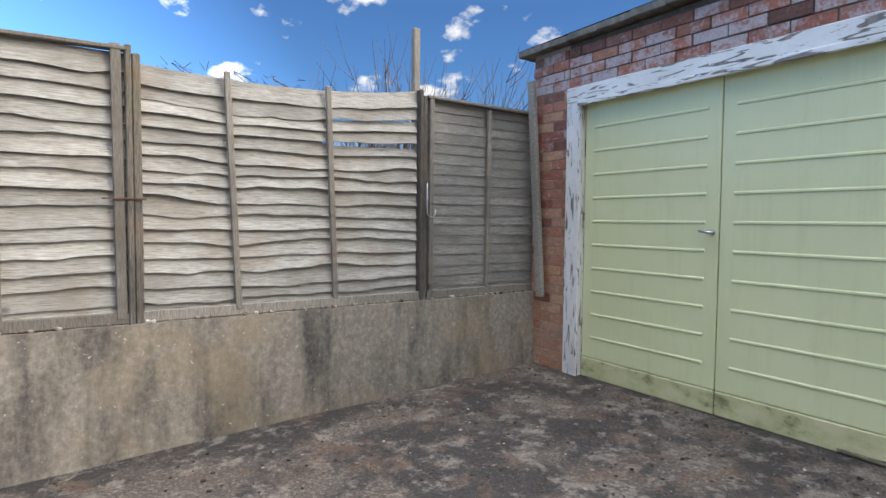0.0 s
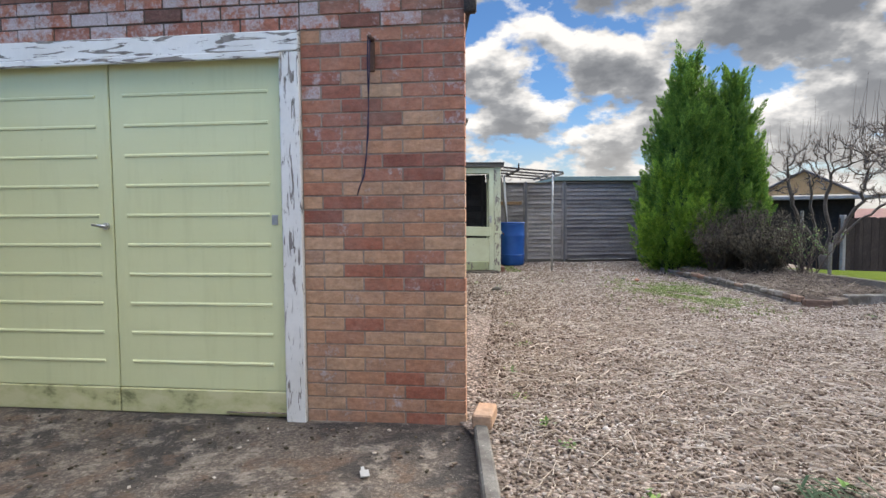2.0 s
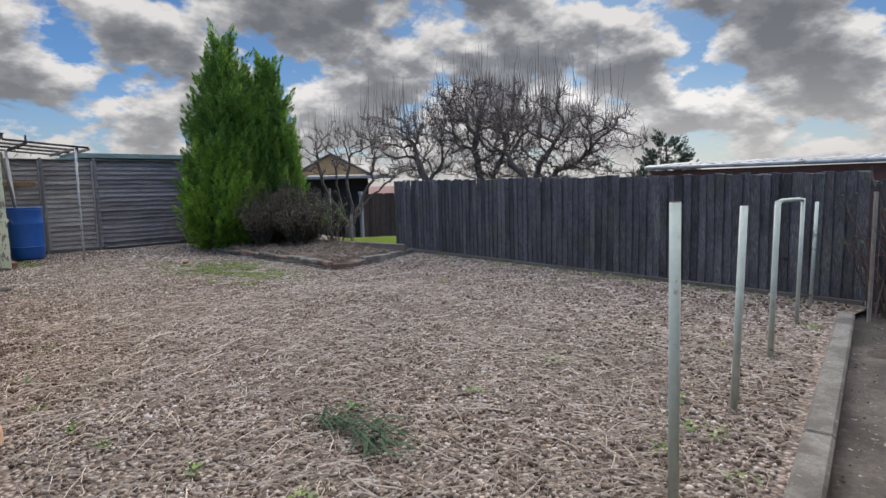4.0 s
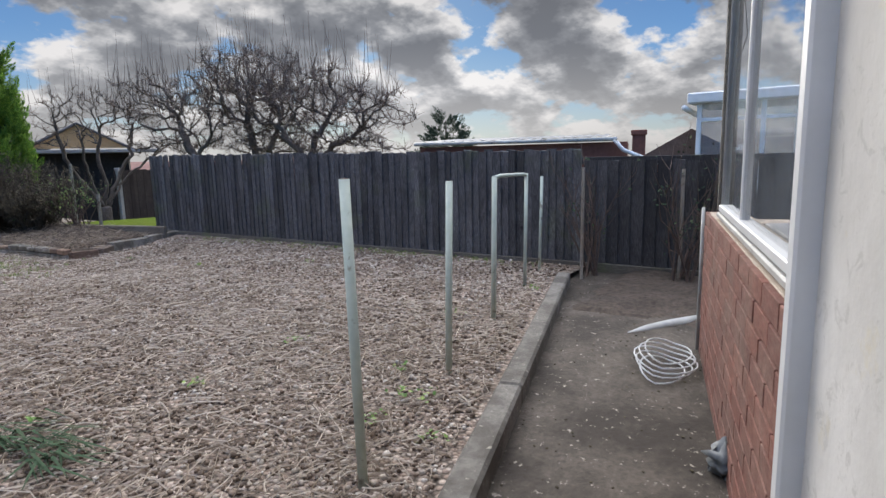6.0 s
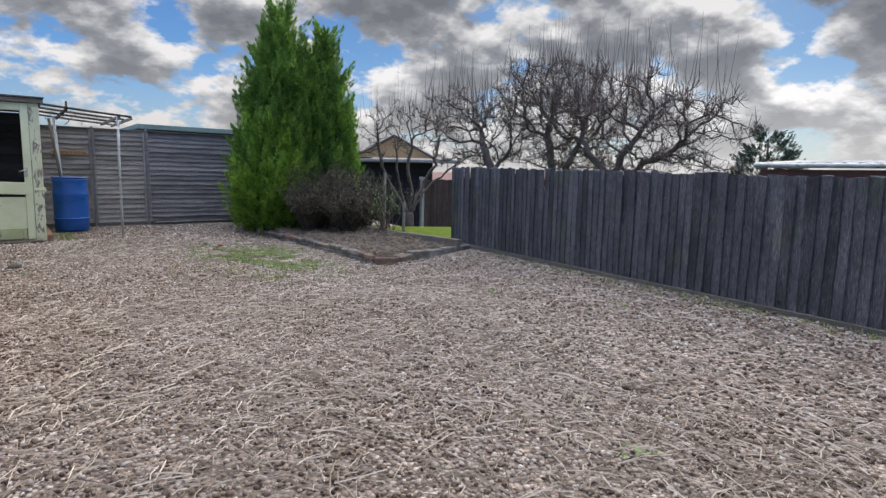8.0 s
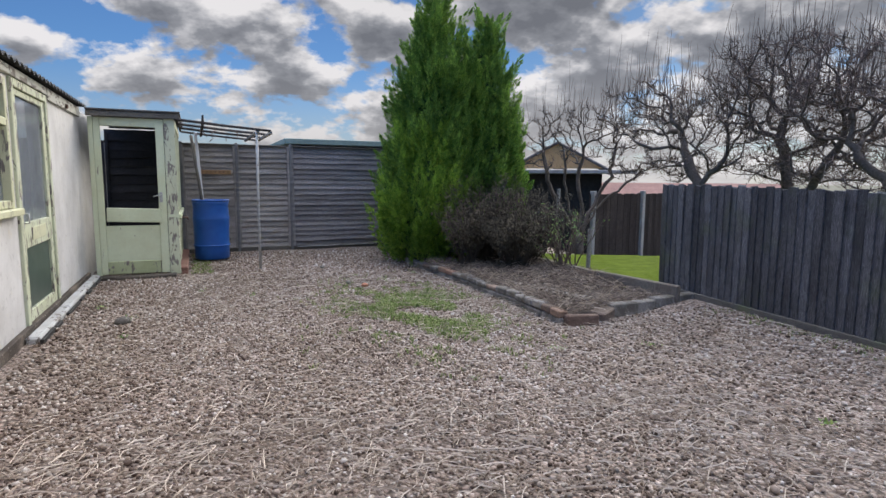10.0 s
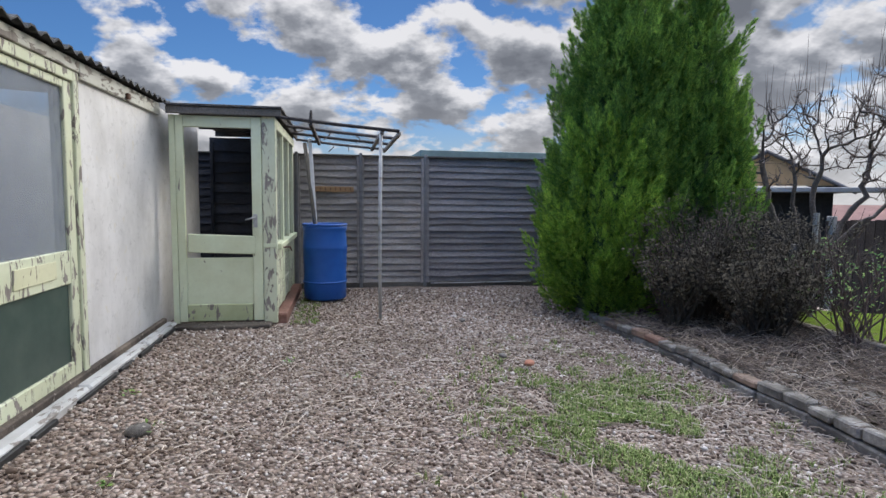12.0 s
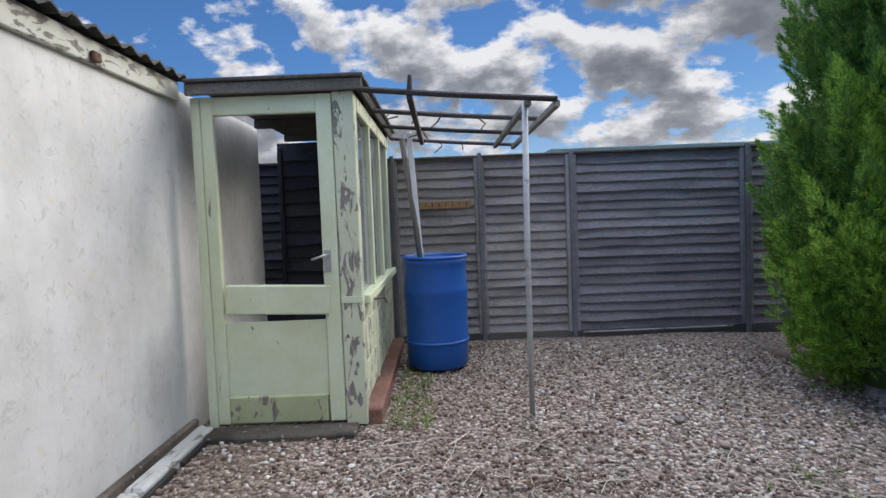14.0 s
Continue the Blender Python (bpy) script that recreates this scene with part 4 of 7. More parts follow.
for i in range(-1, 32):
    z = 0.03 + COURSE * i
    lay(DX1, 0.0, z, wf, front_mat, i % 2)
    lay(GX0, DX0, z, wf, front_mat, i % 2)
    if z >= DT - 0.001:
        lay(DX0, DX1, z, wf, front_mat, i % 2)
foot = Buf().box(DX1 + 0.01, -0.01, -0.02, 0.05, -0.25, -0.035, 0.006).box(GX0, DX0, -0.02, 0.05, -0.25, -0.035, 0.006)
part("footing", foot, SLAB_OLD, wf)

# side bricks, joined: seen only edge-on
sv = Buf()
for i in range(32):
    y = 0.0 if i % 2 else -0.1125
    while y < GD:
        y0, y1 = max(0.075, y + 0.005), min(GD, y + BL - 0.005)
        if y1 - y0 > 0.03:
            sv.box(-0.05, 0.002, y0, y1, 0.03 + COURSE * i + 0.005, 0.03 + COURSE * (i + 1) - 0.005, 0.005, MG)
        y += BL
tagged(part("side_brickwork", sv, BRICK, ws), kind="stuff")

# door frame and double doors
fr = thing("garage_door_frame", pose(0, 0, 0), "white painted timber door frame, badly peeling", "door frame", kind="structure")
part("jamb", Buf().box(DX0, DX0 + 0.135, -0.03, 0.07, -0.06, DT - 0.115, 0.006), PAINT_WHITE, fr)
part("jamb", Buf().box(DX1 - 0.115, DX1, -0.03, 0.07, -0.06, DT - 0.115, 0.006), PAINT_WHITE, fr)
part("head", Buf().box(DX0, DX1, -0.034, 0.07, DT - 0.115, DT - 0.003, 0.006), PAINT_HEAD, fr)
part("drip_mould", Buf().box(DX0 + 0.12, DX1 - 0.1, -0.05, -0.028, DT - 0.15, DT - 0.112, 0.006), PAINT_HEAD, fr)
IX0, IX1, MID = DX0 + 0.14, DX1 - 0.12, -2.07


def garage_door(x0, x1, group):
    d = thing("garage_door", pose(x0, 0.03, 0), "sage green painted door with raised horizontal ribs, closed", "garage door", group)
    w = x1 - x0
    part("leaf", Buf().box(0.002, w - 0.002, 0.0, 0.04, 0.115, DT - 0.125, 0.004), DOOR_GREEN, d)
    part("kick_board", Buf().box(0.002, w - 0.002, -0.006, 0.035, -0.035, 0.112, 0.006), DOOR_FOOT, d, "yellowed mossy kick board")
    n = 10
    for i in range(n):
        z = 0.27 + i * (1.82 - 0.27) / (n - 1)
        prof = Buf()
        x_a, x_b = 0.085, w - 0.085
        vs = [(x_a, 0, z - 0.010), (x_b, 0, z - 0.010), (x_a + 0.004, -0.006, z - 0.006), (x_b - 0.004, -0.006, z - 0.006), (x_a + 0.004, -0.006, z + 0.004), (x_b - 0.004, -0.006, z + 0.004), (x_a, 0, z + 0.010), (x_b, 0, z + 0.010)]
        prof.add(vs, [(0, 1, 3, 2), (2, 3, 5, 4), (4, 5, 7, 6), (0, 2, 4, 6), (1, 7, 5, 3)])
        part("rib", prof, DOOR_GREEN, d)
    return d


dl = garage_door(IX0, MID - 0.0015, "garage doors")
dr = garage_door(MID + 0.0015, IX1, "garage doors")
h = part("door_handle", Buf().tube([(0, -0.01, 0), (0.0, -0.05, 0)], 0.009, 8).tube([(0.03, -0.05, 0.0), (-0.055, -0.05, 0.008)], 0.008, 8), CHROME, dl, "small dull chrome lever", True, pose(MID - 0.045 - IX0, 0, 1.07))
part("rose", Buf().tube([(0, 0.0, 0), (0, -0.012, 0)], 0.02, 14), CHROME, h)
part("lock_plate", Buf().box(-0.018, 0.018, -0.006, 0, -0.028, 0.028, 0.003).box(-0.005, 0.005, -0.008, 0, 0.004, 0.016), GALV, dr, "small steel lock plate", m=pose(-1.085 - MID, 0, 1.10))
part("ring_bolt", Buf().tube([(0, 0, 0), (0, -0.03, 0)], 0.012, 8), RUST, dr, "rusty bolt end", True, pose(-1.02 - MID, 0, 0.70))
tagged(part("garage_floor", Buf().box(GX0, 0, 0.08, GD, -0.2, -0.02), SLAB), "concrete floor inside the garage", "floor", kind="structure")

# iron bracket and hanging cord on the pier
br = thing("wall_bracket", pose(-0.50, -0.01, 2.05), "rusty iron bracket with a hanging dark cord", "bracket")
part("plate", Buf().box(-0.014, 0.014, -0.02, 0.0, -0.16, 0.02, 0.003), RUST, br)
part("peg", Buf().tube([(0, -0.01, 0), (0, -0.06, 0.012)], 0.012, 8), RUST, br, smooth=True)
part("cord", Buf().tube([(-0.01, -0.055, 0.01), (-0.02, -0.03, -0.1), (-0.02, -0.02, -0.35), (-0.035, -0.02, -0.6), (-0.05, -0.02, -0.72), (-0.075, -0.02, -0.77), (-0.085, -0.02, -0.80)], 0.004, 6), simple("dark_violet_cord", (0.02, 0.016, 0.035), (0.04, 0.03, 0.07), 30, 0.8), br, "thin dark cord", True)
part("cord", Buf().tube([(0.0, -0.055, 0.0), (-0.012, -0.03, -0.2), (-0.022, -0.025, -0.5), (-0.05, -0.02, -0.70), (-0.09, -0.02, -0.82)], 0.003, 6), bpy.data.materials["dark_violet_cord"], br, smooth=True)
deb = Buf().box(-0.02, 0.02, -0.035, 0.03, 0, 0.006, 0.003).box(-0.012, 0.004, 0.02, 0.07, 0, 0.004, 0.002)
tagged(part("paint_flake", deb, WHITEPIPE, m=pose(-0.41, -0.64, slab_z(-0.41, -0.64) + 0.008, 0, 0, 20)), "white flake of paint on the concrete", "debris")

# ---- white outbuilding, in its turned frame ----
WU = 0.17                                  # its garden face
WV0, WV1 = 3.30, 9.68
ww = thing("wall_white", MS, "white painted outbuilding wall, stained and peeling", "wall", kind="structure")
# face with a window and a door opening
for v0, v1, z0, z1 in ((WV0, 4.02, -0.2, 2.10), (4.02, 5.10, -0.2, 0.98), (4.02, 5.10, 2.02, 2.10), (5.10, 5.20, -0.2, 2.10), (5.20, 6.42, 2.05, 2.10), (6.42, WV1, -0.2, 2.10)):
    part("wall_section", Buf().box(WU - 0.16, WU, v0, v1, z0, z1), RENDER, ww)
part("end_wall", Buf().box(-2.6, WU - 0.16, WV0, WV0 + 0.12, -0.2, 2.10), RENDER, ww)
part("rear_wall", Buf().box(-2.6, -2.45, WV0 + 0.12, WV1, -0.2, 2.10), RENDER, ww)
tagged(part("outbuilding_floor", Buf().box(-2.6, WU - 0.02, WV0, WV1, -0.15, -0.03), SLAB, m=MS), "outbuilding floor", "floor", kind="structure")
tagged(part("inner_wall", Buf().box(-1.3, -1.2, WV0 + 0.12, WV1, -0.2, 2.09), INNER, m=MS), "plain grey inner wall seen through the glass", "wall", kind="structure")

# corrugated roof over it
ro = Buf()
N = 150
ro.grid(10, N, lambda a, b: (WU + 0.09 - 2.9 * a, WV0 - 0.1 + (8.35 - WV0) * b, 2.16 + 0.25 * a * 0.6 + 0.018 * math.cos(2 * math.pi * (WV0 + (8.35 - WV0) * b) / 0.146)))
ro.grid(1, N, lambda a, b: (WU + 0.09, WV0 - 0.1 + (8.35 - WV0) * b, 2.16 - 0.012 * a + 0.018 * math.cos(2 * math.pi * (WV0 + (8.35 - WV0) * b) / 0.146)))
tagged(part("corrugated_roof", ro, ASBESTOS, m=MS), "dark mossy corrugated sheet roof with a wavy eave", "roof", kind="structure")
fas = thing("fascia", MS, "grey peeling timber fascia below the corrugated eave", "fascia", kind="structure")
for v0, v1 in ((WV0, 5.2), (5.21, 6.43), (6.44, 8.12)):
    part("fascia_board", Buf().box(WU, WU + 0.03, v0, v1, 2.02 if v0 > 6 else 2.06, 2.135, 0.005), PAINT_FASCIA, fas)
part("bracket", Buf().box(WU + 0.03, WU + 0.055, 7.24, 7.30, 2.03, 2.075, 0.006), RUST, fas, "rusty gutter bracket")
pl = thing("base_board", MS, "dirty white board and sill along the wall foot", "skirting", kind="structure")
part("plinth", Buf().box(WU, WU + 0.045, WV0, 8.09, -0.1, 0.075, 0.008), SLAB_OLD, pl)
g = Buf()
for v0, v1 in ((4.92, 6.1), (6.11, 7.2), (7.21, 8.05)):
    g.box(WU + 0.05, WU + 0.15, v0, v1, -0.03, 0.045 + R.uniform(-0.004, 0.004), 0.02)
part("white_board", g, PAINT_SILL, pl)

# broken near-black strip along the outer foot of the white board
STRIP_BLACK = simple("near_black_strip", (0.012, 0.012, 0.012), (0.035, 0.034, 0.032), 30, 0.6)
for v0, v1 in ((4.9, 5.32), (5.38, 5.62), (5.9, 6.5), (6.55, 6.8), (6.95, 7.5), (7.58, 8.02)):
    part("damp_strip", Buf().box(WU + 0.151, WU + 0.178, v0, v1, -0.03, 0.014 + R.uniform(0, 0.012), 0.004), STRIP_BLACK, pl, "broken black strip")

# window in the white wall
wi = thing("window_1", MS, "cream timber window with peeling paint and a small top light", "window", kind="structure")
wv0, wv1 = 4.02, 5.10
for nm, a in (("window_frame", (wv0, wv0 + 0.06, 0.98, 2.02)), ("window_frame", (wv1 - 0.06, wv1, 0.98, 2.02)), ("window_frame", (wv0 + 0.06, wv1 - 0.06, 1.96, 2.02)), ("window_frame", (wv0 + 0.06, wv1 - 0.06, 1.66, 1.72)), ("window_frame", (wv0 + 0.06, wv1 - 0.06, 1.04, 1.10))):
    part(nm, Buf().box(WU - 0.06, WU + 0.018, *a, 0.005), PAINT_CREAM, wi)
part("casement", Buf().box(WU - 0.03, WU + 0.035, wv1 - 0.12, wv1 - 0.065, 1.09, 1.65, 0.005).box(WU - 0.03, WU + 0.035, wv0 + 0.065, wv0 + 0.12, 1.09, 1.65, 0.005), PAINT_CREAM, wi)
part("window_sill", Buf().box(WU - 0.02, WU + 0.07, wv0 - 0.03, wv1 + 0.03, 0.98, 1.035, 0.008), PAINT_CREAM, wi)
for z0, z1 in ((1.72, 1.96), (1.10, 1.66)):
    part("pane", Buf().box(WU - 0.03, WU - 0.024, wv0 + 0.06, wv1 - 0.06, z0, z1), GLASS_GRIMY, wi).visible_shadow = False

# half-glazed door in the white wall
dv0, dv1 = 5.20, 6.42
do = thing("door_1", MS, "pale green half-glazed door, paint peeling, dark lower panel", "door", kind="structure")
for a in ((dv0, dv0 + 0.07, -0.02, 2.05), (dv1 - 0.075, dv1, -0.02, 2.05), (dv0 + 0.07, dv1 - 0.075, 1.985, 2.05)):
    part("door_frame", Buf().box(WU - 0.1, WU + 0.025, *a, 0.005), PAINT_SHED_BAD, do)
leaf0, leaf1 = dv0 + 0.075, dv1 - 0.08
for a in ((leaf0, leaf0 + 0.10, 0.03, 1.98), (leaf1 - 0.10, leaf1, 0.03, 1.98)):
    part("stile", Buf().box(WU - 0.035, WU + 0.008, *a, 0.005), PAINT_SHED_BAD, do)
for a in ((0.03, 0.17), (0.685, 0.90), (1.93, 1.98)):
    part("rail", Buf().box(WU - 0.035, WU + 0.006, leaf0 + 0.10, leaf1 - 0.10, *a, 0.005), PAINT_SHED_BAD, do)
part("letter_plate", Buf().box(WU + 0.006, WU + 0.014, leaf0 + 0.3, leaf1 - 0.3, 0.74, 0.85, 0.004), PAINT_CREAM, do)
part("pane", Buf().box(WU - 0.018, WU - 0.012, leaf0 + 0.1, leaf1 - 0.1, 0.90, 1.93), GLASS_GRIMY, do).visible_shadow = False
part("lower_panel", Buf().box(WU - 0.03, WU - 0.015, leaf0 + 0.1, leaf1 - 0.1, 0.17, 0.685), PANEL_TEAL, do, "dark green flat panel")
hd = part("door_handle", Buf().tube([(WU + 0.01, leaf0 + 0.05, 0.98), (WU + 0.05, leaf0 + 0.05, 0.98), (WU + 0.05, leaf0 + 0.05, 0.90), (WU + 0.01, leaf0 + 0.05, 0.90)], 0.007, 8), CHROME, do, "chrome pull handle", True)
part("latch_plate", Buf().box(WU + 0.008, WU + 0.014, leaf0 + 0.03, leaf0 + 0.07, 0.86, 1.12, 0.003), GALV, hd)

# ---- timber porch at its end ----
PU0, PU1, PV0, PV1 = 0.28, 1.26, 8.10, 10.22
MOSSY = peeling("mossy_green_timber", (0.40, 0.44, 0.26), amount=0.02, scale=14, dirt=(0.16, 0.17, 0.07))
po = thing("porch_door", MS @ pose(0, PV0, 0), "pale green timber door, upper pane missing, dark inside", "door")
for a in ((PU0, PU0 + 0.055, 0.0, 2.03), (PU0 + 0.058, PU0 + 0.13, 0.03, 2.03), (1.03, 1.125, 0.03, 2.03)):
    part("stile", Buf().box(a[0], a[1], -0.02, 0.025, a[2], a[3], 0.005), PAINT_SHED, po)
part("top_rail", Buf().box(PU0 + 0.13, 1.03, -0.018, 0.025, 1.92, 2.03, 0.005), PAINT_SHED, po)
part("middle_rail", Buf().box(PU0 + 0.12, 1.035, -0.032, 0.02, 0.70, 0.88, 0.008), PAINT_SHED, po, m=pose(0, 0, 0, 0, 2.0, 0) @ pose(0, 0, 0.03))
part("lower_panel", Buf().box(PU0 + 0.13, 1.03, -0.004, 0.015, 0.19, 0.66, 0.004), PAINT_SHED, po)
part("bottom_rail", Buf().box(PU0 + 0.13, 1.02, -0.022, 0.025, 0.03, 0.20, 0.008), MOSSY, po, "mossy rotten bottom rail")
ph = part("door_handle", Buf().tube([(1.06, -0.02, 1.06), (1.06, -0.06, 1.06), (0.97, -0.062, 1.035)], 0.008, 8), CHROME, po, "dull lever handle", True)
part("escutcheon", Buf().box(1.04, 1.08, -0.028, -0.018, 0.96, 1.09, 0.003), GALV, ph)
pf = thing("timber_porch", MS, "peeling pale green timber porch with glazed side", "porch")
part("corner_post", Buf().box(1.13, PU1, PV0 - 0.022, PV0 + 0.09, 0.0, 2.04, 0.006), PAINT_SHED_BAD, pf)
part("cover_strip", Buf().box(1.132, PU1 + 0.004, PV0 - 0.028, PV0 - 0.02, 0.76, 0.80, 0.003), PAINT_SHED, pf)
for v in (8.80, 9.45, 10.08):
    part("post", Buf().box(PU1 - 0.06, PU1, v - 0.03, v + 0.03, 0.1, 2.02, 0.005), PAINT_SHED, pf)
part("sill", Buf().box(PU1 - 0.07, PU1 + 0.035, PV0 + 0.09, PV1, 0.73, 0.79, 0.006), PAINT_SHED, pf)
part("head", Buf().box(PU1 - 0.06, PU1 + 0.005, PV0 + 0.09, PV1, 1.93, 2.03, 0.006), PAINT_SHED_BAD, pf)
for k, (v0, v1) in enumerate(((8.19, 8.77), (8.83, 9.42), (9.48, 10.05))):
    part("pane", Buf().box(PU1 - 0.035, PU1 - 0.03, v0, v1, 0.79, 1.93), GLASS, pf).visible_shadow = False
    for i in range(5):
        part("cladding_board", Buf().box(PU1 - 0.03, PU1 - 0.008 + 0.004 * (i % 2), v0 - 0.01, v1 + 0.01, 0.11 + i * 0.125, 0.23 + i * 0.125, 0.005), PAINT_SHED_BAD, pf)
part("latch", Buf().tube([(PU1 + 0.03, 8.35, 0.74), (PU1 + 0.10, 8.4, 0.74), (PU1 + 0.11, 8.45, 0.70)], 0.008, 6), RUST, pf)
tagged(part("porch_plinth", Buf().box(PU1 - 0.08, PU1 + 0.085, PV0 + 0.02, PV1, -0.1, 0.085, 0.01), brick_mat("plinth_brick", [(0, (0.16, 0.065, 0.045)), (1, (0.2, 0.08, 0.055))]), m=MS), "low red brick plinth under the porch side", "plinth", kind="structure")
tagged(part("porch_step", Buf().box(PU0 - 0.03, PU1 - 0.05, PV0 - 0.22, PV0 - 0.03, -0.1, 0.022, 0.01), PATIO, m=MS), "thin concrete step below the porch door", "step", kind="structure")
pr = thing("porch_roof", MS, "flat felted porch roof with a warped timber edge", "roof", kind="structure")
part("felt", Buf().box(WU + 0.10, PU1 + 0.07, PV0 - 0.09, PV1 + 0.16, 2.108, 2.13, 0.006), FELT, pr)
part("fascia_board", Buf().box(WU + 0.10, PU1 + 0.06, PV0 - 0.07, PV0 - 0.045, 2.035, 2.105, 0.006), OLDWOOD, pr)
part("fascia_board", Buf().box(PU1 + 0.02, PU1 + 0.045, PV0 - 0.04, PV1 + 0.1, 2.035, 2.105, 0.006), DARKWOOD, pr)
part("back_beam", Buf().box(WU + 0.1, PU1, PV1 - 0.04, PV1 + 0.02, 2.05, 2.105), DARKWOOD, pr)
part("joist", Buf().box(WU + 0.1, PU1, PV0 + 0.4, PV0 + 0.46, 2.04, 2.105).box(WU + 0.1, PU1, PV0 + 1.2, PV0 + 1.26, 2.04, 2.105), DARKWOOD, pr)

panel("porch_back", MS @ pose(WU + 0.02, PV1 - 0.06, 0.0), PU1 - WU - 0.09, 1.98, [BLACKBOARD], "near-black boards closing the back of the porch", 15, [(0.03, 0.04, 1.98), (0.92, 0.04, 1.98)], BLACKBOARD, 77, 0.01, wave=0.014)
# ---- open canopy frame with one metal pole ----
ca = thing("garden_canopy", MS, "bare weathered timber canopy frame with torn clear sheets", "canopy")
CU0, CU1, CV0, CV1 = PU1 + 0.04, 2.47, 8.02, 10.15


def can_z(u):
    return 2.03 - 0.085 * (u - CU0)


for v in (CV0, 8.70, 9.40, CV1):
    part("rail", Buf().tube([(CU0, v, can_z(CU0)), ((CU0 + CU1) / 2, v, can_z((CU0 + CU1) / 2) - 0.006), (CU1, v, can_z(CU1))], 0.017, 6), DARKWOOD, ca)
for u in (1.60, 2.30, CU1):
    part("rafter", Buf().box(u - 0.018, u + 0.018, CV0, CV1, -0.045, -0.005, 0.004, pose(0, 0, can_z(u))), DARKWOOD if u < 2 else OLDWOOD, ca)
part("upright", Buf().tube([(1.60, CV0, can_z(1.6) - 0.02), (1.605, CV0 + 0.02, can_z(1.6) + 0.10)], [0.02, 0.012], 6), DARKWOOD, ca)
for u0, u1, v0, v1 in ((CU0, 1.9, 8.05, 10.1), (1.9, 2.42, 8.72, 10.1)):
    sh = Buf().grid(30, 4, lambda a, b: (u0 + (u1 - u0) * a, v0 + (v1 - v0) * b, can_z(u0 + (u1 - u0) * a) + 0.022 + 0.006 * math.cos(80 * (u1 - u0) * a)))
    part("clear_sheet", sh, SHEET, ca, "torn clear plastic sheet").visible_shadow = False
g = Buf()
for k in range(9):
    u, v = R.uniform(1.4, 2.4), R.choice((8.70, 9.40, CV1))
    g.tube([(u, v, can_z(u)), (u + R.uniform(-.08, .08), v + R.uniform(-.05, .05), can_z(u) - 0.05), (u + R.uniform(-.15, .15), v, can_z(u) - R.uniform(0.02, 0.12))], 0.006, 5)
part("dead_vine", g, TWIG, ca, "dry climber stems")
POLEPAINT = simple("chalky_pole_paint", (0.36, 0.36, 0.34), (0.50, 0.50, 0.47), 18, 0.6, spot=(0.2, 0.16, 0.12))
tagged(part("canopy_pole", Buf().tube([(2.29, 8.16, -0.1), (2.285, 8.14, 1.0), (2.29, 8.10, 1.94)], 0.018, 12), POLEPAINT, smooth=True, m=MS), "thin pale metal pole holding up the canopy corner", "pole")

# barrel with two poles in it
ba = thing("water_barrel", MS @ pose(1.69, 9.40, 0.02), "upright blue plastic barrel, open at the top", "barrel")
prof = [(0.0, 0.0), (0.235, 0.0), (0.255, 0.02), (0.258, 0.18), (0.262, 0.20), (0.262, 0.23), (0.258, 0.25), (0.262, 0.45), (0.266, 0.60), (0.270, 0.62), (0.270, 0.65), (0.264, 0.67), (0.258, 0.82), (0.262, 0.85), (0.268, 0.87), (0.268, 0.905), (0.252, 0.91), (0.245, 0.89), (0.242, 0.60), (0.0, 0.58)]
part("body", Buf().lathe(prof, 40), BLUE, ba, smooth=True)
part("rim", Buf().lathe([(0.250, 0.905), (0.272, 0.90), (0.275, 0.915), (0.268, 0.928), (0.252, 0.926), (0.250, 0.905)], 40), BLUE, ba, smooth=True)
part("hoop", Buf().lathe([(0.262, 0.205), (0.270, 0.21), (0.270, 0.225), (0.262, 0.23)], 40), BLUE, ba, smooth=True)
tagged(part("garden_pole", Buf().tube([(1.60, 9.42, 0.62), (1.53, 9.46, 1.3), (1.45, 9.5, 1.93)], 0.024, 8), OLDWOOD, smooth=True, m=MS), "brown wooden pole standing in the barrel", "pole")
tagged(part("white_batten", Buf().box(-0.022, 0.022, -0.012, 0.012, 0, 1.36, 0.004), WHITEPLASTIC, m=MS @ pose(1.59, 9.46, 0.62, 0, -3.2, 0)), "white flat batten standing in the barrel", "batten")

# ---- far fence ----
FV = 10.42
# near-black boards behind the porch, greyer boards further along
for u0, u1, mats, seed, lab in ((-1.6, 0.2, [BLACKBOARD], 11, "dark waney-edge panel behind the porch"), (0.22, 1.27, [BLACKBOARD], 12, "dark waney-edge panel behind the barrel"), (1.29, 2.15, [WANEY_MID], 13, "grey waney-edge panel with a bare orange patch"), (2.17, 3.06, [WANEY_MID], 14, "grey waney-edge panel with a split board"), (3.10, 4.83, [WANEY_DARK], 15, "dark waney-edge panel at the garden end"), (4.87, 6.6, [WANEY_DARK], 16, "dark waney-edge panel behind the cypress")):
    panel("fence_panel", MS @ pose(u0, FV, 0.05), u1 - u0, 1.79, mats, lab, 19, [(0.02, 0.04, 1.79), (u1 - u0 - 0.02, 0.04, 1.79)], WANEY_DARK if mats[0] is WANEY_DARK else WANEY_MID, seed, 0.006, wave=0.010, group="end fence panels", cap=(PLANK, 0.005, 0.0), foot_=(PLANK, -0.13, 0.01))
for u in (0.21, 1.28, 2.16, 3.08, 4.85):
    tagged(part("fence_post", Buf().box(-0.022, 0.022, -0.06, -0.02, -0.1, 1.89, 0.004), POSTGREY, m=MS @ pose(u, FV, 0)), "slim grey metal post of the end fence", "post", "end fence posts")
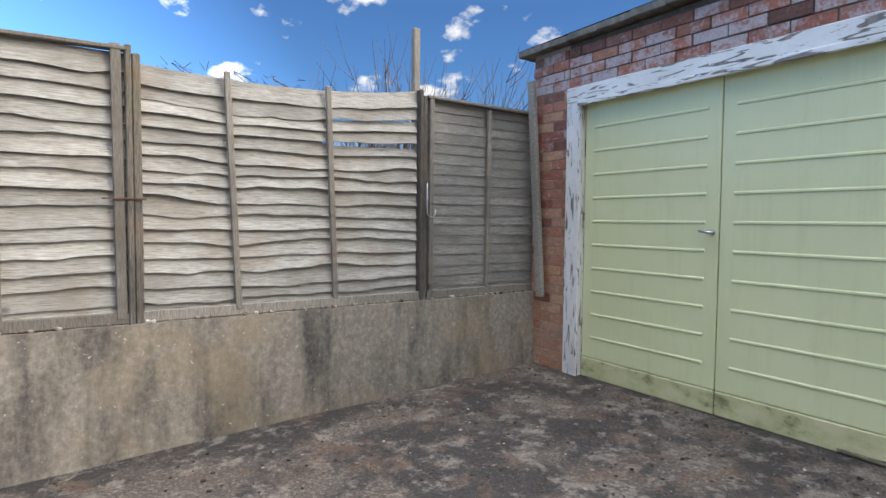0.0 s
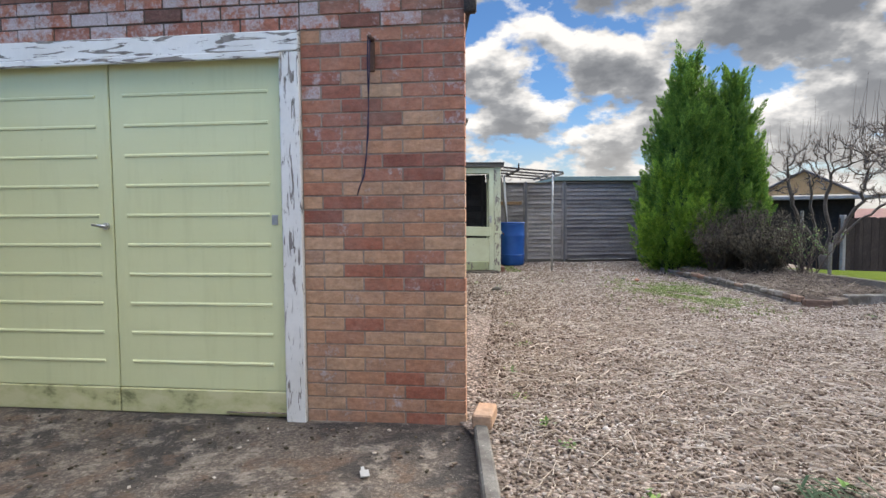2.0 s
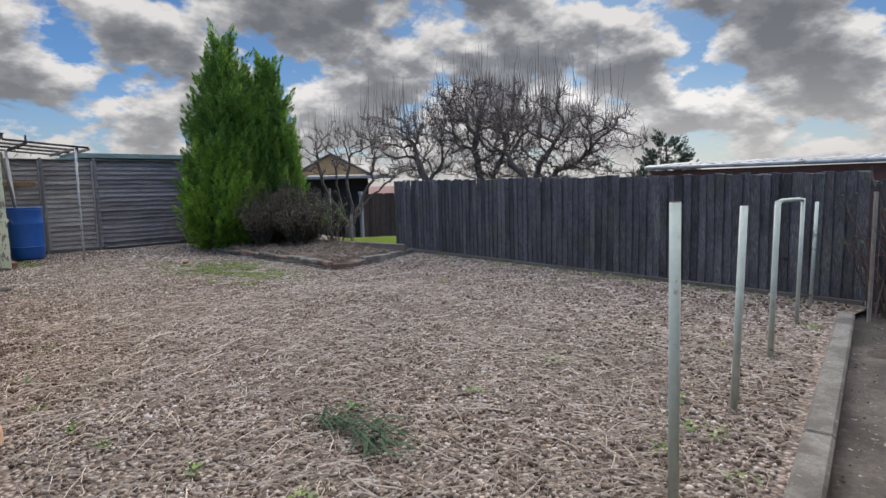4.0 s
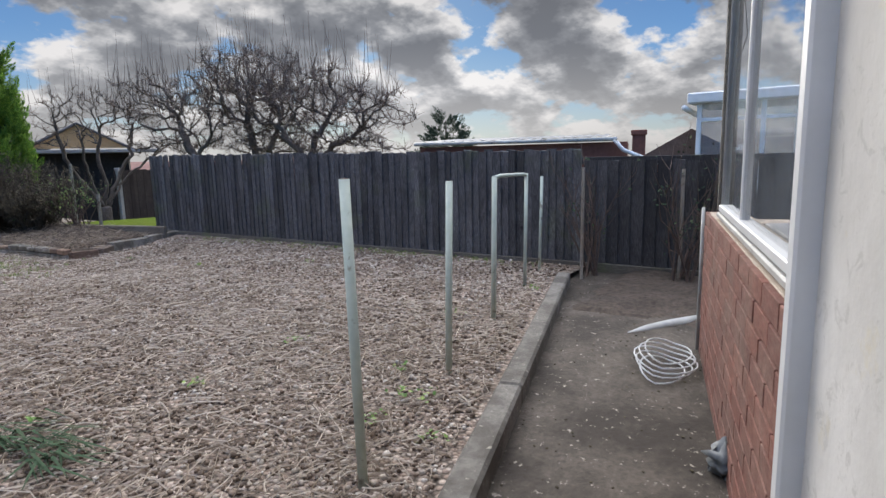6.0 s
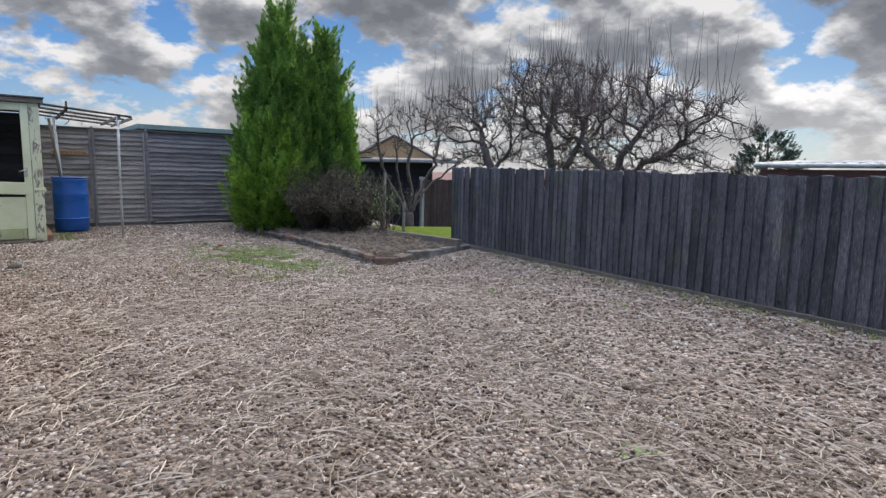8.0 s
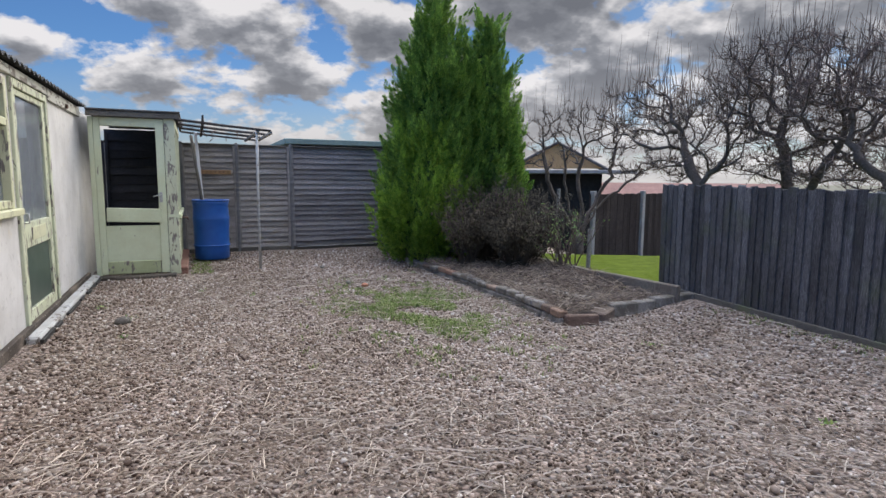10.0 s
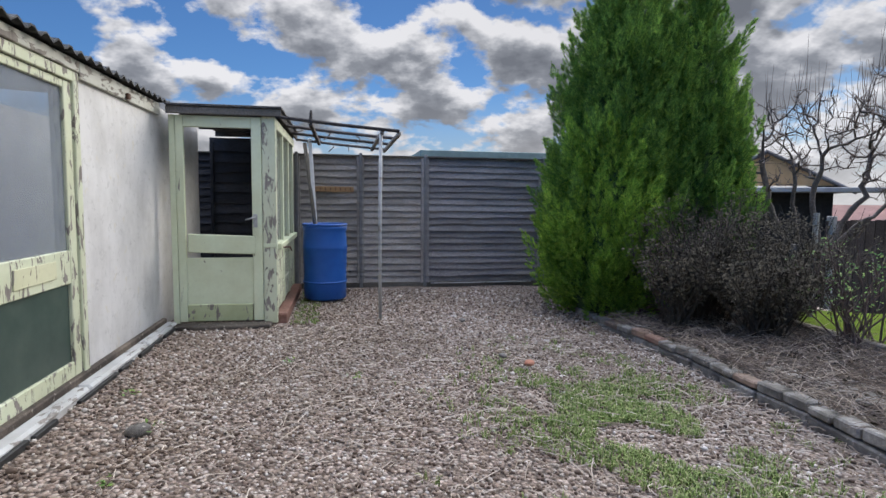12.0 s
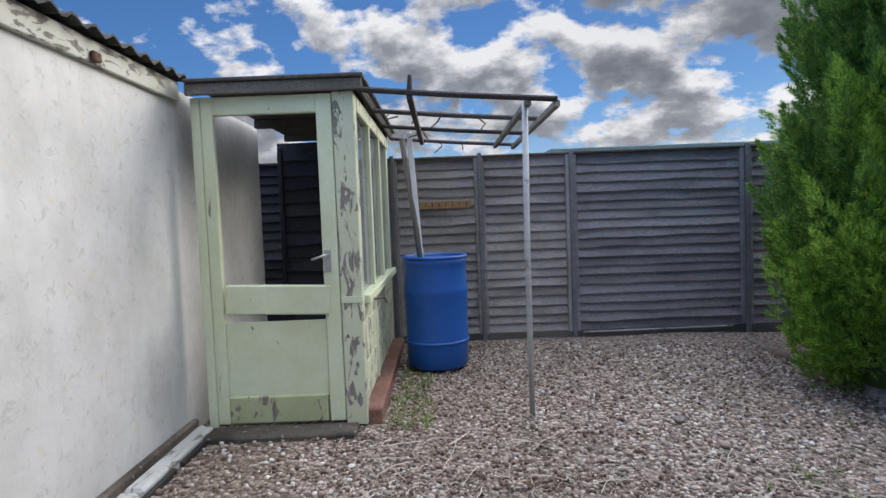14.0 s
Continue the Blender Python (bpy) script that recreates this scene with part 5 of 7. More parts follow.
# thin pale line along the foot of the end fence
tagged(part("pale_batten", Buf().box(0, 1.52, -0.006, 0.006, 0, 0.014, 0.002), WHITEPIPE, m=MS @ pose(3.16, FV - 0.062, 0.035, 0, -0.3, 0)), "thin pale strip along the fence foot", "batten")
# added strip for the orange that shows where a board is missing
op = thing("orange_strip", MS @ pose(1.50, FV - 0.052, 1.345), "orange strip on the fence face, standing for a missing board", "strip")
part("strip", Buf().box(0, 0.56, -0.008, 0.008, 0, 0.075, 0.003), ORANGEWOOD, op)
for k in range(8):
    part("nail_head", Buf().box(0.03 + k * 0.068, 0.042 + k * 0.068, -0.011, -0.007, 0.02, 0.06), RUST, op)
ng = thing("neighbour_garage", MS @ pose(3.4, 12.6, -0.37), "low neighbouring garage roof edge behind the end fence", "garage")
part("wall", Buf().box(0, 5.0, 0.1, 2.4, 0, 2.4), DARKSIDE, ng)
part("roof", Buf().box(-0.1, 5.2, 0, 2.6, 2.4, 2.52, 0.01), simple("pale_green_roof_edge", (0.16, 0.22, 0.20), (0.24, 0.30, 0.27), 10, 0.8), ng)

# ---- raised bed ----
cx, cy = 4.5, 7.2
rim = []
for (xa, ya), (xb, yb) in zip(BED, BED[1:] + BED[:1]):
    rim += [(xa + (xb - xa) * k / 6, ya + (yb - ya) * k / 6) for k in range(6)]


def soil_at(a, b):
    p, r = rim[int(round(a * len(rim))) % len(rim)], 1.0 - max(0.0, b - 1 / 26) * 1.03
    x, y = cx + (p[0] - cx) * r, cy + (p[1] - cy) * r
    return x, y, soil_z(x, y) - (0.16 if b == 0 else 0)


def soil_z(x, y):
    return -0.035 + 0.09 * ease((x - 4.1) / 1.2) * ease((y - 5.4) / 1.4) + 0.025 * noise.noise((x * 2.5, y * 2.5, 2)) + 0.012 * noise.noise((x * 9, y * 9, 5))


tagged(part("soil_bed", Buf().grid(len(rim), 26, soil_at), SOIL, smooth=True), "dark soil of a raised bed with dead growth", "soil", kind="structure")


def kerb_run(name, pts, w, low, top, mats, label, lens=0.23, wild=1.0):
    t = thing(name, pose(0, 0, 0), label, "edging", kind="structure")
    for (xa, ya), (xb, yb) in zip(pts, pts[1:]):
        L = math.hypot(xb - xa, yb - ya)
        n = max(1, round(L / lens))
        ang = math.degrees(math.atan2(yb - ya, xb - xa))
        for i in range(n):
            x, y = xa + (xb - xa) * i / n, ya + (yb - ya) * i / n
            b = Buf().box(0.004, L / n - 0.004, -w / 2 + R.uniform(-0.008, 0.008), w / 2, low, top + wild * R.uniform(-0.018, 0.010), 0.012)
            part("edging_stone", b, R.choice(mats), t, m=pose(x, y, 0, wild * R.uniform(-3, 3), wild * R.uniform(-1.5, 1.5), ang + wild * R.uniform(-2.5, 2.5)))
    return t


EDGE_BRICK = brick_mat("old_edging_brick", [(0, (0.095, 0.068, 0.052)), (0.5, (0.145, 0.088, 0.066)), (1, (0.12, 0.10, 0.082))], dirt=(0.04, 0.038, 0.026))
EDGE_PALE = concrete("pale_mossy_edging", (0.15, 0.14, 0.122), (0.33, 0.31, 0.275), (0.10, 0.088, 0.068), scale=5)
EDGE_ORANGE = brick_mat("edging_brick_orange", [(0, (0.20, 0.10, 0.065)), (0.6, (0.27, 0.15, 0.095)), (1, (0.26, 0.19, 0.14))], dirt=(0.05, 0.045, 0.03))
kerb_run("bed_edging", BED[0:8], 0.105, -0.26, -0.062, [EDGE_PALE, KERB], "grey concrete base course of the bed edging", 0.42, 0.4)
kerb_run("bed_edging", BED[0:8], 0.115, -0.058, 0.008, [EDGE_BRICK, EDGE_ORANGE, EDGE_PALE, KERB, EDGE_PALE], "old brick capping of the bed edging, mossy", 0.235)
kerb_run("bed_edging", BED[7:10], 0.16, -0.26, -0.02, [KERB, EDGE_BRICK], "rough mortared stones at the bed corner", 0.28, 1.6)
kerb_run("bed_edging", [BED[9], (5.86, 5.40)], 0.12, -0.26, 0.02, [EDGE_PALE], "pale concrete kerb at the bed's near end", 0.62, 0.5)
kerb_run("bed_edging", [(5.60, 5.25), BED[11], BED[12], (4.90, 9.6)], 0.07, -0.2, 0.135, [OLDWOOD, BATTEN], "weathered timber boards edging the back of the bed", 1.1, 0.5)
for x, y, L, ang, w in ((4.20, 6.75, 0.78, -68, 0.17), (4.36, 6.02, 0.62, -62, 0.16)):
    tagged(part("loose_board", Buf().box(0, L, -w / 2, w / 2, 0, 0.028, 0.006), OLDWOOD, m=pose(x, y, soil_z(x, y) + 0.006, 0, 0, ang)), "flat grey weathered board lying on the bed soil", "board", "boards on the bed")

# ---- right fence of upright boards ----


def board_mesh(w, hgt, mat, s):
    q = random.Random(s)
    b = Buf()
    vs = []
    n = 5
    for i in range(n + 1):
        z = hgt * i / n
        j = 0.004 * q.uniform(-1, 1)
        vs += [(-0.012, 0.002 + j, z), (0.004, w + j, z), (0.012, w + j, z), (0.002, j, z)]
    fs = []
    for i in range(n):
        a, c = 4 * i, 4 * i + 4
        fs += [(a, a + 1, c + 1, c)[::-1], (a + 1, a + 2, c + 2, c + 1)[::-1], (a + 2, a + 3, c + 3, c + 2)[::-1], (a + 3, a, c, c + 3)[::-1]]
    fs += [(0, 1, 2, 3), (4 * n + 3, 4 * n + 2, 4 * n + 1, 4 * n)]
    vs[4 * n:4 * n + 4] = [(x, y, z + q.uniform(-0.012, 0.008)) for x, y, z in vs[4 * n:4 * n + 4]]
    return b.add(vs, fs).mesh("board", mat)


fmesh = [board_mesh(0.107, 1.0, FEATHER, s) for s in range(8)]
fdark = [board_mesh(0.128, 1.0, FEATHER_DARK, s + 20) for s in range(6)]


def upright_fence(y0, y1, top, meshes, w, base, label):
    t = thing("board_fence", pose(0, 0, 0), label, "fence")
    n = round((y1 - y0) / w)
    for i in range(n):
        y = y0 + (y1 - y0) * i / n
        tp = top(y) + R.uniform(-0.012, 0.012)
        ob = part("board", R.choice(meshes), None, t, m=pose(fence_x(y) + R.uniform(-0.004, 0.004), y, base, R.uniform(-0.6, 0.6), R.uniform(-0.7, 0.7), 2.05) @ Matrix.Diagonal((1, 1.0, tp - base, 1)))
    for z in (0.25, 1.0):
        part("rail", Buf().box(0.015, 0.06, y0, y1, z, z + 0.07, 0.004, Matrix.Translation((fence_x((y0 + y1) / 2), 0, 0)) @ Matrix.Shear("YZ", 4, (0, 0)) @ pose(0, (y0 + y1) / 2, 0, 0, 0, 2.05) @ pose(0, -(y0 + y1) / 2, 0)), FEATHER_DARK, t)
    part("gravel_board", Buf().box(-0.03, 0.012, -(y1 - y0) / 2, (y1 - y0) / 2, -0.16, 0.03, 0.005), PLANK, t, "damp green-tinged board at the foot", m=pose(fence_x((y0 + y1) / 2), (y0 + y1) / 2, 0, 0, 0, 2.05))
    return t


upright_fence(-1.36, 5.98, lambda y: 1.145 + 0.0145 * (y + 1.36), fmesh, 0.088, 0.0, "long grey weathered upright board fence")
upright_fence(-4.4, -1.38, lambda y: 1.035 + 0.004 * y, fdark, 0.115, -0.05, "lower dark upright board fence behind the roses")
# ---- row of green tube posts ----
for k, (x, y, h1, bend) in enumerate(((2.0, -2.15, 1.035, -1.0), (3.01, -1.83, 0.98, 2.4), (3.97, -1.56, 0.965, 1.8), (5.08, -1.25, 0.95, 2.0), (5.75, -1.08, 0.90, 3.2))):
    tp = thing("tube_post", pose(x, y, -0.08, 0, bend, 0), "pale green painted steel tube standing in the gravel", "post", "green tube posts")
    part("tube", Buf().tube([(0, 0, 0), (0, 0, h1 + 0.08)], 0.0175 if k < 3 else 0.015, 14), TUBE, tp, smooth=True)
    # closed dark disc paints the shade inside the open tube
    part("open_end", Buf().tube([(0, 0, h1 + 0.079), (0, 0, h1 + 0.0815)], 0.0135 if k < 3 else 0.011, 14), RUST, tp, "dark disc standing for the shaded tube mouth")
tagged(part("tube_rail", Buf().tube([(3.99, -1.56, 0.955), (4.2, -1.50, 0.962), (5.0, -1.27, 0.945), (5.10, -1.25, 0.935)], 0.014, 10), TUBE, smooth=True), "pale tube joining two of the posts at the top", "rail")

# ---- house porch beside the path ----
HA = 13.8
MH = pose(4.17, -2.83, 0, 0, 0, 180 + HA)      # local x runs along the wall away from its corner, local +y points into the house
hb = Buf().box(0.01, 2.36, 0.012, 0.22, -0.3, 0.72).box(0.01, 0.22, 0.22, 3.0, -0.3, 0.72)
hw = tagged(part("wall_house", hb, MORTAR_PALE, m=MH), "red brick dwarf wall of the house porch", "wall", kind="structure")
hz = -0.155
for i in range(12):
    x = 0.0
    first = True
    while x < 2.34:
        L = 0.225 * (0.5 if first and i % 2 else 1)
        first = False
        if x + L > 2.31:
            L = 2.36 - x
        part("brick", brick_of(L, BRICK_HOUSE), None, hw, m=pose(x, 0, hz + i * 0.0765, 0, 0, 0))
        x += L
part("footing", Buf().box(0, 2.36, -0.03, 0.1, -0.3, -0.12, 0.01), MORTAR, hw)
part("wall_top", Buf().box(0.05, 2.36, 0.012, 0.2, 0.722, 0.76, 0.006), MORTAR_PALE, hw)
PORCH_GLASS = glass_mat("porch_glass", alpha=0.10)
hwin = thing("window_2", MH, "tall white-framed porch window with sliding panes", "window", kind="structure")
for a in ((0.415, 0.438), (1.10, 1.13), (2.00, 2.05), (2.31, 2.36)):
    part("window_frame", Buf().box(a[0], a[1], 0.035, 0.07, 0.815, 2.35, 0.006), GALV if a[0] < 0.5 else WHITEPLASTIC, hwin)
part("window_sill", Buf().box(0.38, 2.36, 0.02, 0.12, 0.768, 0.795, 0.006), WHITEPIPE, hwin)
part("window_frame", Buf().box(0.445, 2.31, 0.02, 0.09, 2.30, 2.352, 0.006), WHITEPLASTIC, hwin)
part("bottom_frame", Buf().box(0.445, 2.31, 0.024, 0.085, 0.802, 0.835, 0.004), WHITEPLASTIC, hwin)
for a in ((0.438, 1.10), (1.13, 2.0), (2.05, 2.31)):
    part("pane", Buf().box(a[0], a[1], 0.05, 0.056, 0.835, 2.30), PORCH_GLASS, hwin).visible_shadow = False
part("corner_tube", Buf().box(0.385, 0.412, 0.022, 0.09, 0.802, 2.35, 0.004), OLDWOOD, hwin, "weathered timber corner strip")
tagged(part("house_wall_inner", Buf().box(0.5, 6.0, 1.6, 1.75, -0.3, 2.4), INNER, m=MH), "plain back wall inside the porch", "wall", kind="structure")
tagged(part("porch_ledge", Buf().box(0.5, 2.36, 0.22, 0.55, 0.70, 0.755, 0.006), simple("pale_ledge", (0.30, 0.30, 0.30), (0.42, 0.42, 0.42), 12, 0.6), m=MH), "pale inside window ledge", "ledge", kind="structure")
bl = thing("window_blind", MH @ pose(0.75, 0.75, 1.05), "half-lowered pale slatted blind inside the porch", "blind")
for k in range(14):
    part("slat", Buf().box(0, 1.5, -0.012, 0.012, k * 0.04, k * 0.04 + 0.004), WHITEPLASTIC, bl, m=pose(0, 0, 0, 0, 0, 0))
tagged(part("house_roof", Buf().box(0.3, 6.2, -0.2, 4.0, 2.36, 2.52, 0.01), WHITEPLASTIC, m=MH), "flat white-edged porch roof", "roof", kind="structure")
tagged(part("wall_house_rear", Buf().box(2.42, 6.0, 0.0, 0.22, -0.3, 2.36).box(5.8, 6.0, 0.22, 4.0, -0.3, 2.36), RENDER, m=MH), "pale house wall beyond the porch", "wall", kind="structure")
dfr = thing("door_2", MH @ pose(2.37, -0.02, -0.1), "white plastic house door frame", "door", kind="structure")
part("door_frame", Buf().box(0.0, 0.05, -0.02, 0.06, 0, 2.4, 0.006), WHITEPLASTIC, dfr)
hs = thing("coiled_cable", pose(3.72, -2.74, -0.055), "loose coil of white cable on the path", "cable")
for k in range(5):
    r0, r1, o = R.uniform(0.13, 0.19), R.uniform(0.10, 0.16), R.uniform(0, 6)
    ps = [(r0 * math.cos(t_ * 0.35 + o) + 0.03 * k - 0.05, r1 * math.sin(t_ * 0.35 + o), 0.012 + 0.016 * k + 0.05 * max(0, math.sin(t_ * 0.35 + o))) for t_ in range(19)]
    part("loop", Buf().tube(ps, 0.0042, 6), WHITEPLASTIC, hs, smooth=True)
tagged(part("corner_pipe", Buf().tube([(-0.015, -0.012, -0.12), (-0.015, -0.012, 0.40), (-0.012, -0.012, 0.78)], 0.009, 8), WHITEPIPE, smooth=True, m=MH), "thin pale pipe running up the brick corner", "pipe")
tagged(part("clay_pipe", Buf().tube([(4.31, -2.37, -0.075), (4.45, -2.455, -0.062), (4.62, -2.56, -0.058), (4.87, -2.73, -0.056)], [0.015, 0.028, 0.032, 0.032], 12), WHITEPIPE, smooth=True), "pale pipe half sunk in soil on the path", "pipe")
sk = Buf().grid(14, 12, lambda a, b: (lambda th_, ph_: (2.80 + (0.07 + 0.07 * noise.noise((a * 9, b * 9, 0))) * math.cos(th_) * math.sin(ph_), -3.17 + (0.07 + 0.07 * noise.noise((a * 9, b * 7, 4))) * math.sin(th_) * math.sin(ph_), 0.0 + (0.06 + 0.06 * noise.noise((a * 8, b * 8, 9))) * math.cos(ph_)))(2 * math.pi * a, math.pi * b))
tagged(part("plastic_sack", sk, GREYFILM, smooth=True), "crumpled grey plastic sack by the house wall", "sack")

soil = Buf().grid(60, 60, lambda a, b: (4.25 + 1.85 * a, -3.6 + 2.1 * b, -0.17 + (0.115 + 0.05 * a + 0.03 * noise.noise((a * 5, b * 5, 1))) * min(1.0, 4 * a, 5 * b, 5 * (1 - b)) + 0.012 * noise.noise((a * 30, b * 30, 4))))
tagged(part("soil_patch", soil, SOIL, smooth=True), "loose dark soil spread over the path end", "soil", kind="stuff")

# ---- beyond the fences ----
oh = thing("outbuilding", pose(8.9, 0.85, 0, 0, 0, 0), "low brick outbuilding with a corrugated roof behind the fence", "outbuilding")
oh.matrix_basis = pose(9.65, -0.75, -1.0, 0, 0, 106.0)
part("wall", Buf().box(0, 3.4, -2.5, 0.0, 0, 2.28), simple("outbuilding_brick", (0.13, 0.055, 0.042), (0.20, 0.085, 0.062), 25, 0.9), oh)
cr = Buf().grid(60, 2, lambda a, b: (0.25 + 3.2 * a, 0.12 - 2.7 * b, 2.36 + 0.12 * b + 0.012 * math.cos(120 * a)))
part("roof", cr, simple("dull_sheet_roof", (0.16, 0.165, 0.165), (0.26, 0.265, 0.265), 9, 0.7), oh, "pale corrugated roof")
part("gutter", Buf().tube([(0.15, 0.14, 2.32), (3.45, 0.14, 2.33)], 0.03, 8), WHITEPIPE, oh, "white gutter", True)
part("downpipe", Buf().tube([(0.2, 0.14, 2.32), (0.05, 0.14, 2.15), (-0.35, 0.12, 1.98), (-0.6, 0.1, 1.9)], 0.03, 8), WHITEPLASTIC, oh, "white downpipe", True)
part("chimney", Buf().box(-0.27, -0.07, -0.50, -0.28, 1.5, 2.42, 0.01).box(-0.29, -0.05, -0.53, -0.25, 2.38, 2.46, 0.01), bpy.data.materials["outbuilding_brick"], oh, "short brick chimney")
rh = thing("roofed_house", pose(20.5, 1.97, -1.5, 0, 0, 12), "brown tiled roof of a far house", "house")
part("roof", Buf().add([(0, 0, 2.5), (5, 0, 2.5), (5, -1.5, 3.35), (0, -1.5, 3.35), (0, -3.0, 2.5), (5, -3.0, 2.5)], [(0, 1, 2, 3), (3, 2, 5, 4), (0, 3, 4), (1, 5, 2)]), ROOFBROWN, rh)
part("wall", Buf().box(0.2, 4.8, -2.8, -0.2, 0, 2.5), simple("far_brick", (0.2, 0.09, 0.07), (0.28, 0.13, 0.1), 12, 0.9), rh)
wh = thing("conservatory", pose(18.4, -3.55, -1.62, 0, 0, -90), "white framed conservatory on a far house", "conservatory")
part("wall", Buf().box(-3.5, 0.35, 0, 3.0, 0, 2.6, 0.02), WHITEPLASTIC, wh)
part("fascia", Buf().box(-3.7, 0.5, -0.25, 3.2, 4.05, 4.35, 0.04), WHITEPLASTIC, wh)
part("gutter", Buf().tube([(-3.75, -0.3, 3.95), (-3.75, 2.8, 3.75)], 0.08, 8), WHITEPLASTIC, wh, smooth=True)
for x in (-3.4, -2.6, -1.8, -1.0, -0.2, 0.25):
    part("post", Buf().box(x - 0.06, x + 0.06, -0.05, 0.08, 2.6, 4.05, 0.01), WHITEPLASTIC, wh)
for y in (0.8, 1.6, 2.4):
    part("post", Buf().box(0.20, 0.33, y - 0.05, y + 0.05, 2.6, 4.05, 0.01), WHITEPLASTIC, wh)
part("rail", Buf().box(-3.4, 0.3, -0.04, 0.06, 3.55, 3.65, 0.01), WHITEPLASTIC, wh)
for x0, x1 in ((-3.34, -2.66), (-2.54, -1.86), (-1.74, -1.06), (-0.94, -0.26)):
    w = part("pane", Buf().box(x0, x1, 0.0, 0.02, 2.6, 4.05), GLASS, wh)
part("side_pane", Buf().box(0.24, 0.26, 0.08, 2.9, 2.6, 4.05), GLASS, wh)

sh = thing("neighbour_shed", pose(8.25, 13.8, -0.62, 0, 0, -28), "neighbour's open-fronted shed with an ochre gable", "shed")
W2, EZ, AZ = 1.15, 2.22, 2.85
part("gable", Buf().add([(-W2, 0, EZ), (W2, 0, EZ), (0, 0, AZ), (-W2, 0.05, EZ), (W2, 0.05, EZ), (0, 0.05, AZ)], [(0, 1, 2), (3, 5, 4), (0, 3, 4, 1)]), OCHRE, sh, "ochre boarded gable")
part("roof", Buf().add([(-W2 - 0.35, -0.06, EZ - 0.12), (0, -0.06, AZ + 0.06), (0, 4, AZ + 0.06), (-W2 - 0.35, 4, EZ - 0.12), (W2 + 0.35, -0.06, EZ - 0.12), (W2 + 0.35, 4, EZ - 0.12)], [(0, 1, 2, 3), (1, 4, 5, 2)]), ROOFGREY, sh)
part("barge_board", Buf().tube([(-W2 - 0.35, -0.07, EZ - 0.14), (0, -0.07, AZ + 0.04), (W2 + 0.35, -0.07, EZ - 0.14)], 0.035, 6), ROOFGREY, sh)
part("lean_to_roof", Buf().box(-W2 - 0.9, W2 + 0.8, -0.7, 0.0, EZ - 0.14, EZ - 0.05, 0.01), simple("pale_flat_roof", (0.28, 0.27, 0.26), (0.38, 0.37, 0.36), 8, 0.7), sh)
# solid dark wall; its colour stands for the shade inside the open front
part("wall", Buf().box(-W2, W2, 0.02, 3.9, 0, EZ - 0.05), DARKSIDE, sh)
nr = thing("neighbour_house", pose(11.2, 17.0, -1.62, 0, 0, -30), "low pink-red roofed building beyond the lawn", "house")
part("wall", Buf().box(-1.2, 6.0, 0, 3, 0, 2.35), simple("pink_brick", (0.30, 0.13, 0.10), (0.40, 0.2, 0.16), 12, 0.9), nr)
part("roof", Buf().add([(-1.4, -0.3, 2.3), (6.2, -0.3, 2.3), (6.2, 1.6, 2.85), (-1.4, 1.6, 2.85), (-1.4, 3.3, 2.3), (6.2, 3.3, 2.3)], [(0, 1, 2, 3), (3, 2, 5, 4), (0, 3, 4), (1, 5, 2)]), ROOFRED, nr)
bf = thing("back_fence", pose(8.05, 11.7, -0.38, 0, 0, 20.5), "dark close-boarded fence with concrete posts", "fence")
for k in range(44):
    part("board", Buf().box(k * 0.125, k * 0.125 + 0.135, -0.012 + 0.008 * (k % 2), 0.01 + 0.008 * (k % 2), -0.3, 1.36 + R.uniform(-0.015, 0.015), 0.003), DARKFENCE, bf)
for k in range(4):
    part("concrete_post", Buf().box(k * 1.83 - 0.05 + 0.1, k * 1.83 + 0.05 + 0.1, -0.09, 0.03, -0.3, 1.43, 0.01), CONCPOST, bf, "pale concrete post")
lw = Buf().grid(24, 20, lambda a, b: (5.32 + 6.1 * a, 5.9 + 3.3 * b - 1.0 * a, 0.012 - 0.15 * a + 0.01 * noise.noise((a * 20, b * 20, 0))))
tagged(part("lawn", lw, LAWN, smooth=True), "neighbour's bright green lawn", "lawn", kind="structure")
for x, y, z1, r in ((5.15, 8.0, 0.85, 0.05), (5.45, 7.0, 0.62, 0.03), (5.75, 8.6, 1.15, 0.03)):
    tagged(part("timber_stake", Buf().tube([(x, y, -0.1), (x + 0.01, y, z1)], r, 8), OLDWOOD), "old round timber stake at the back of the bed", "stake", "bed stakes")

# ---- vegetation ----
V3 = Vector


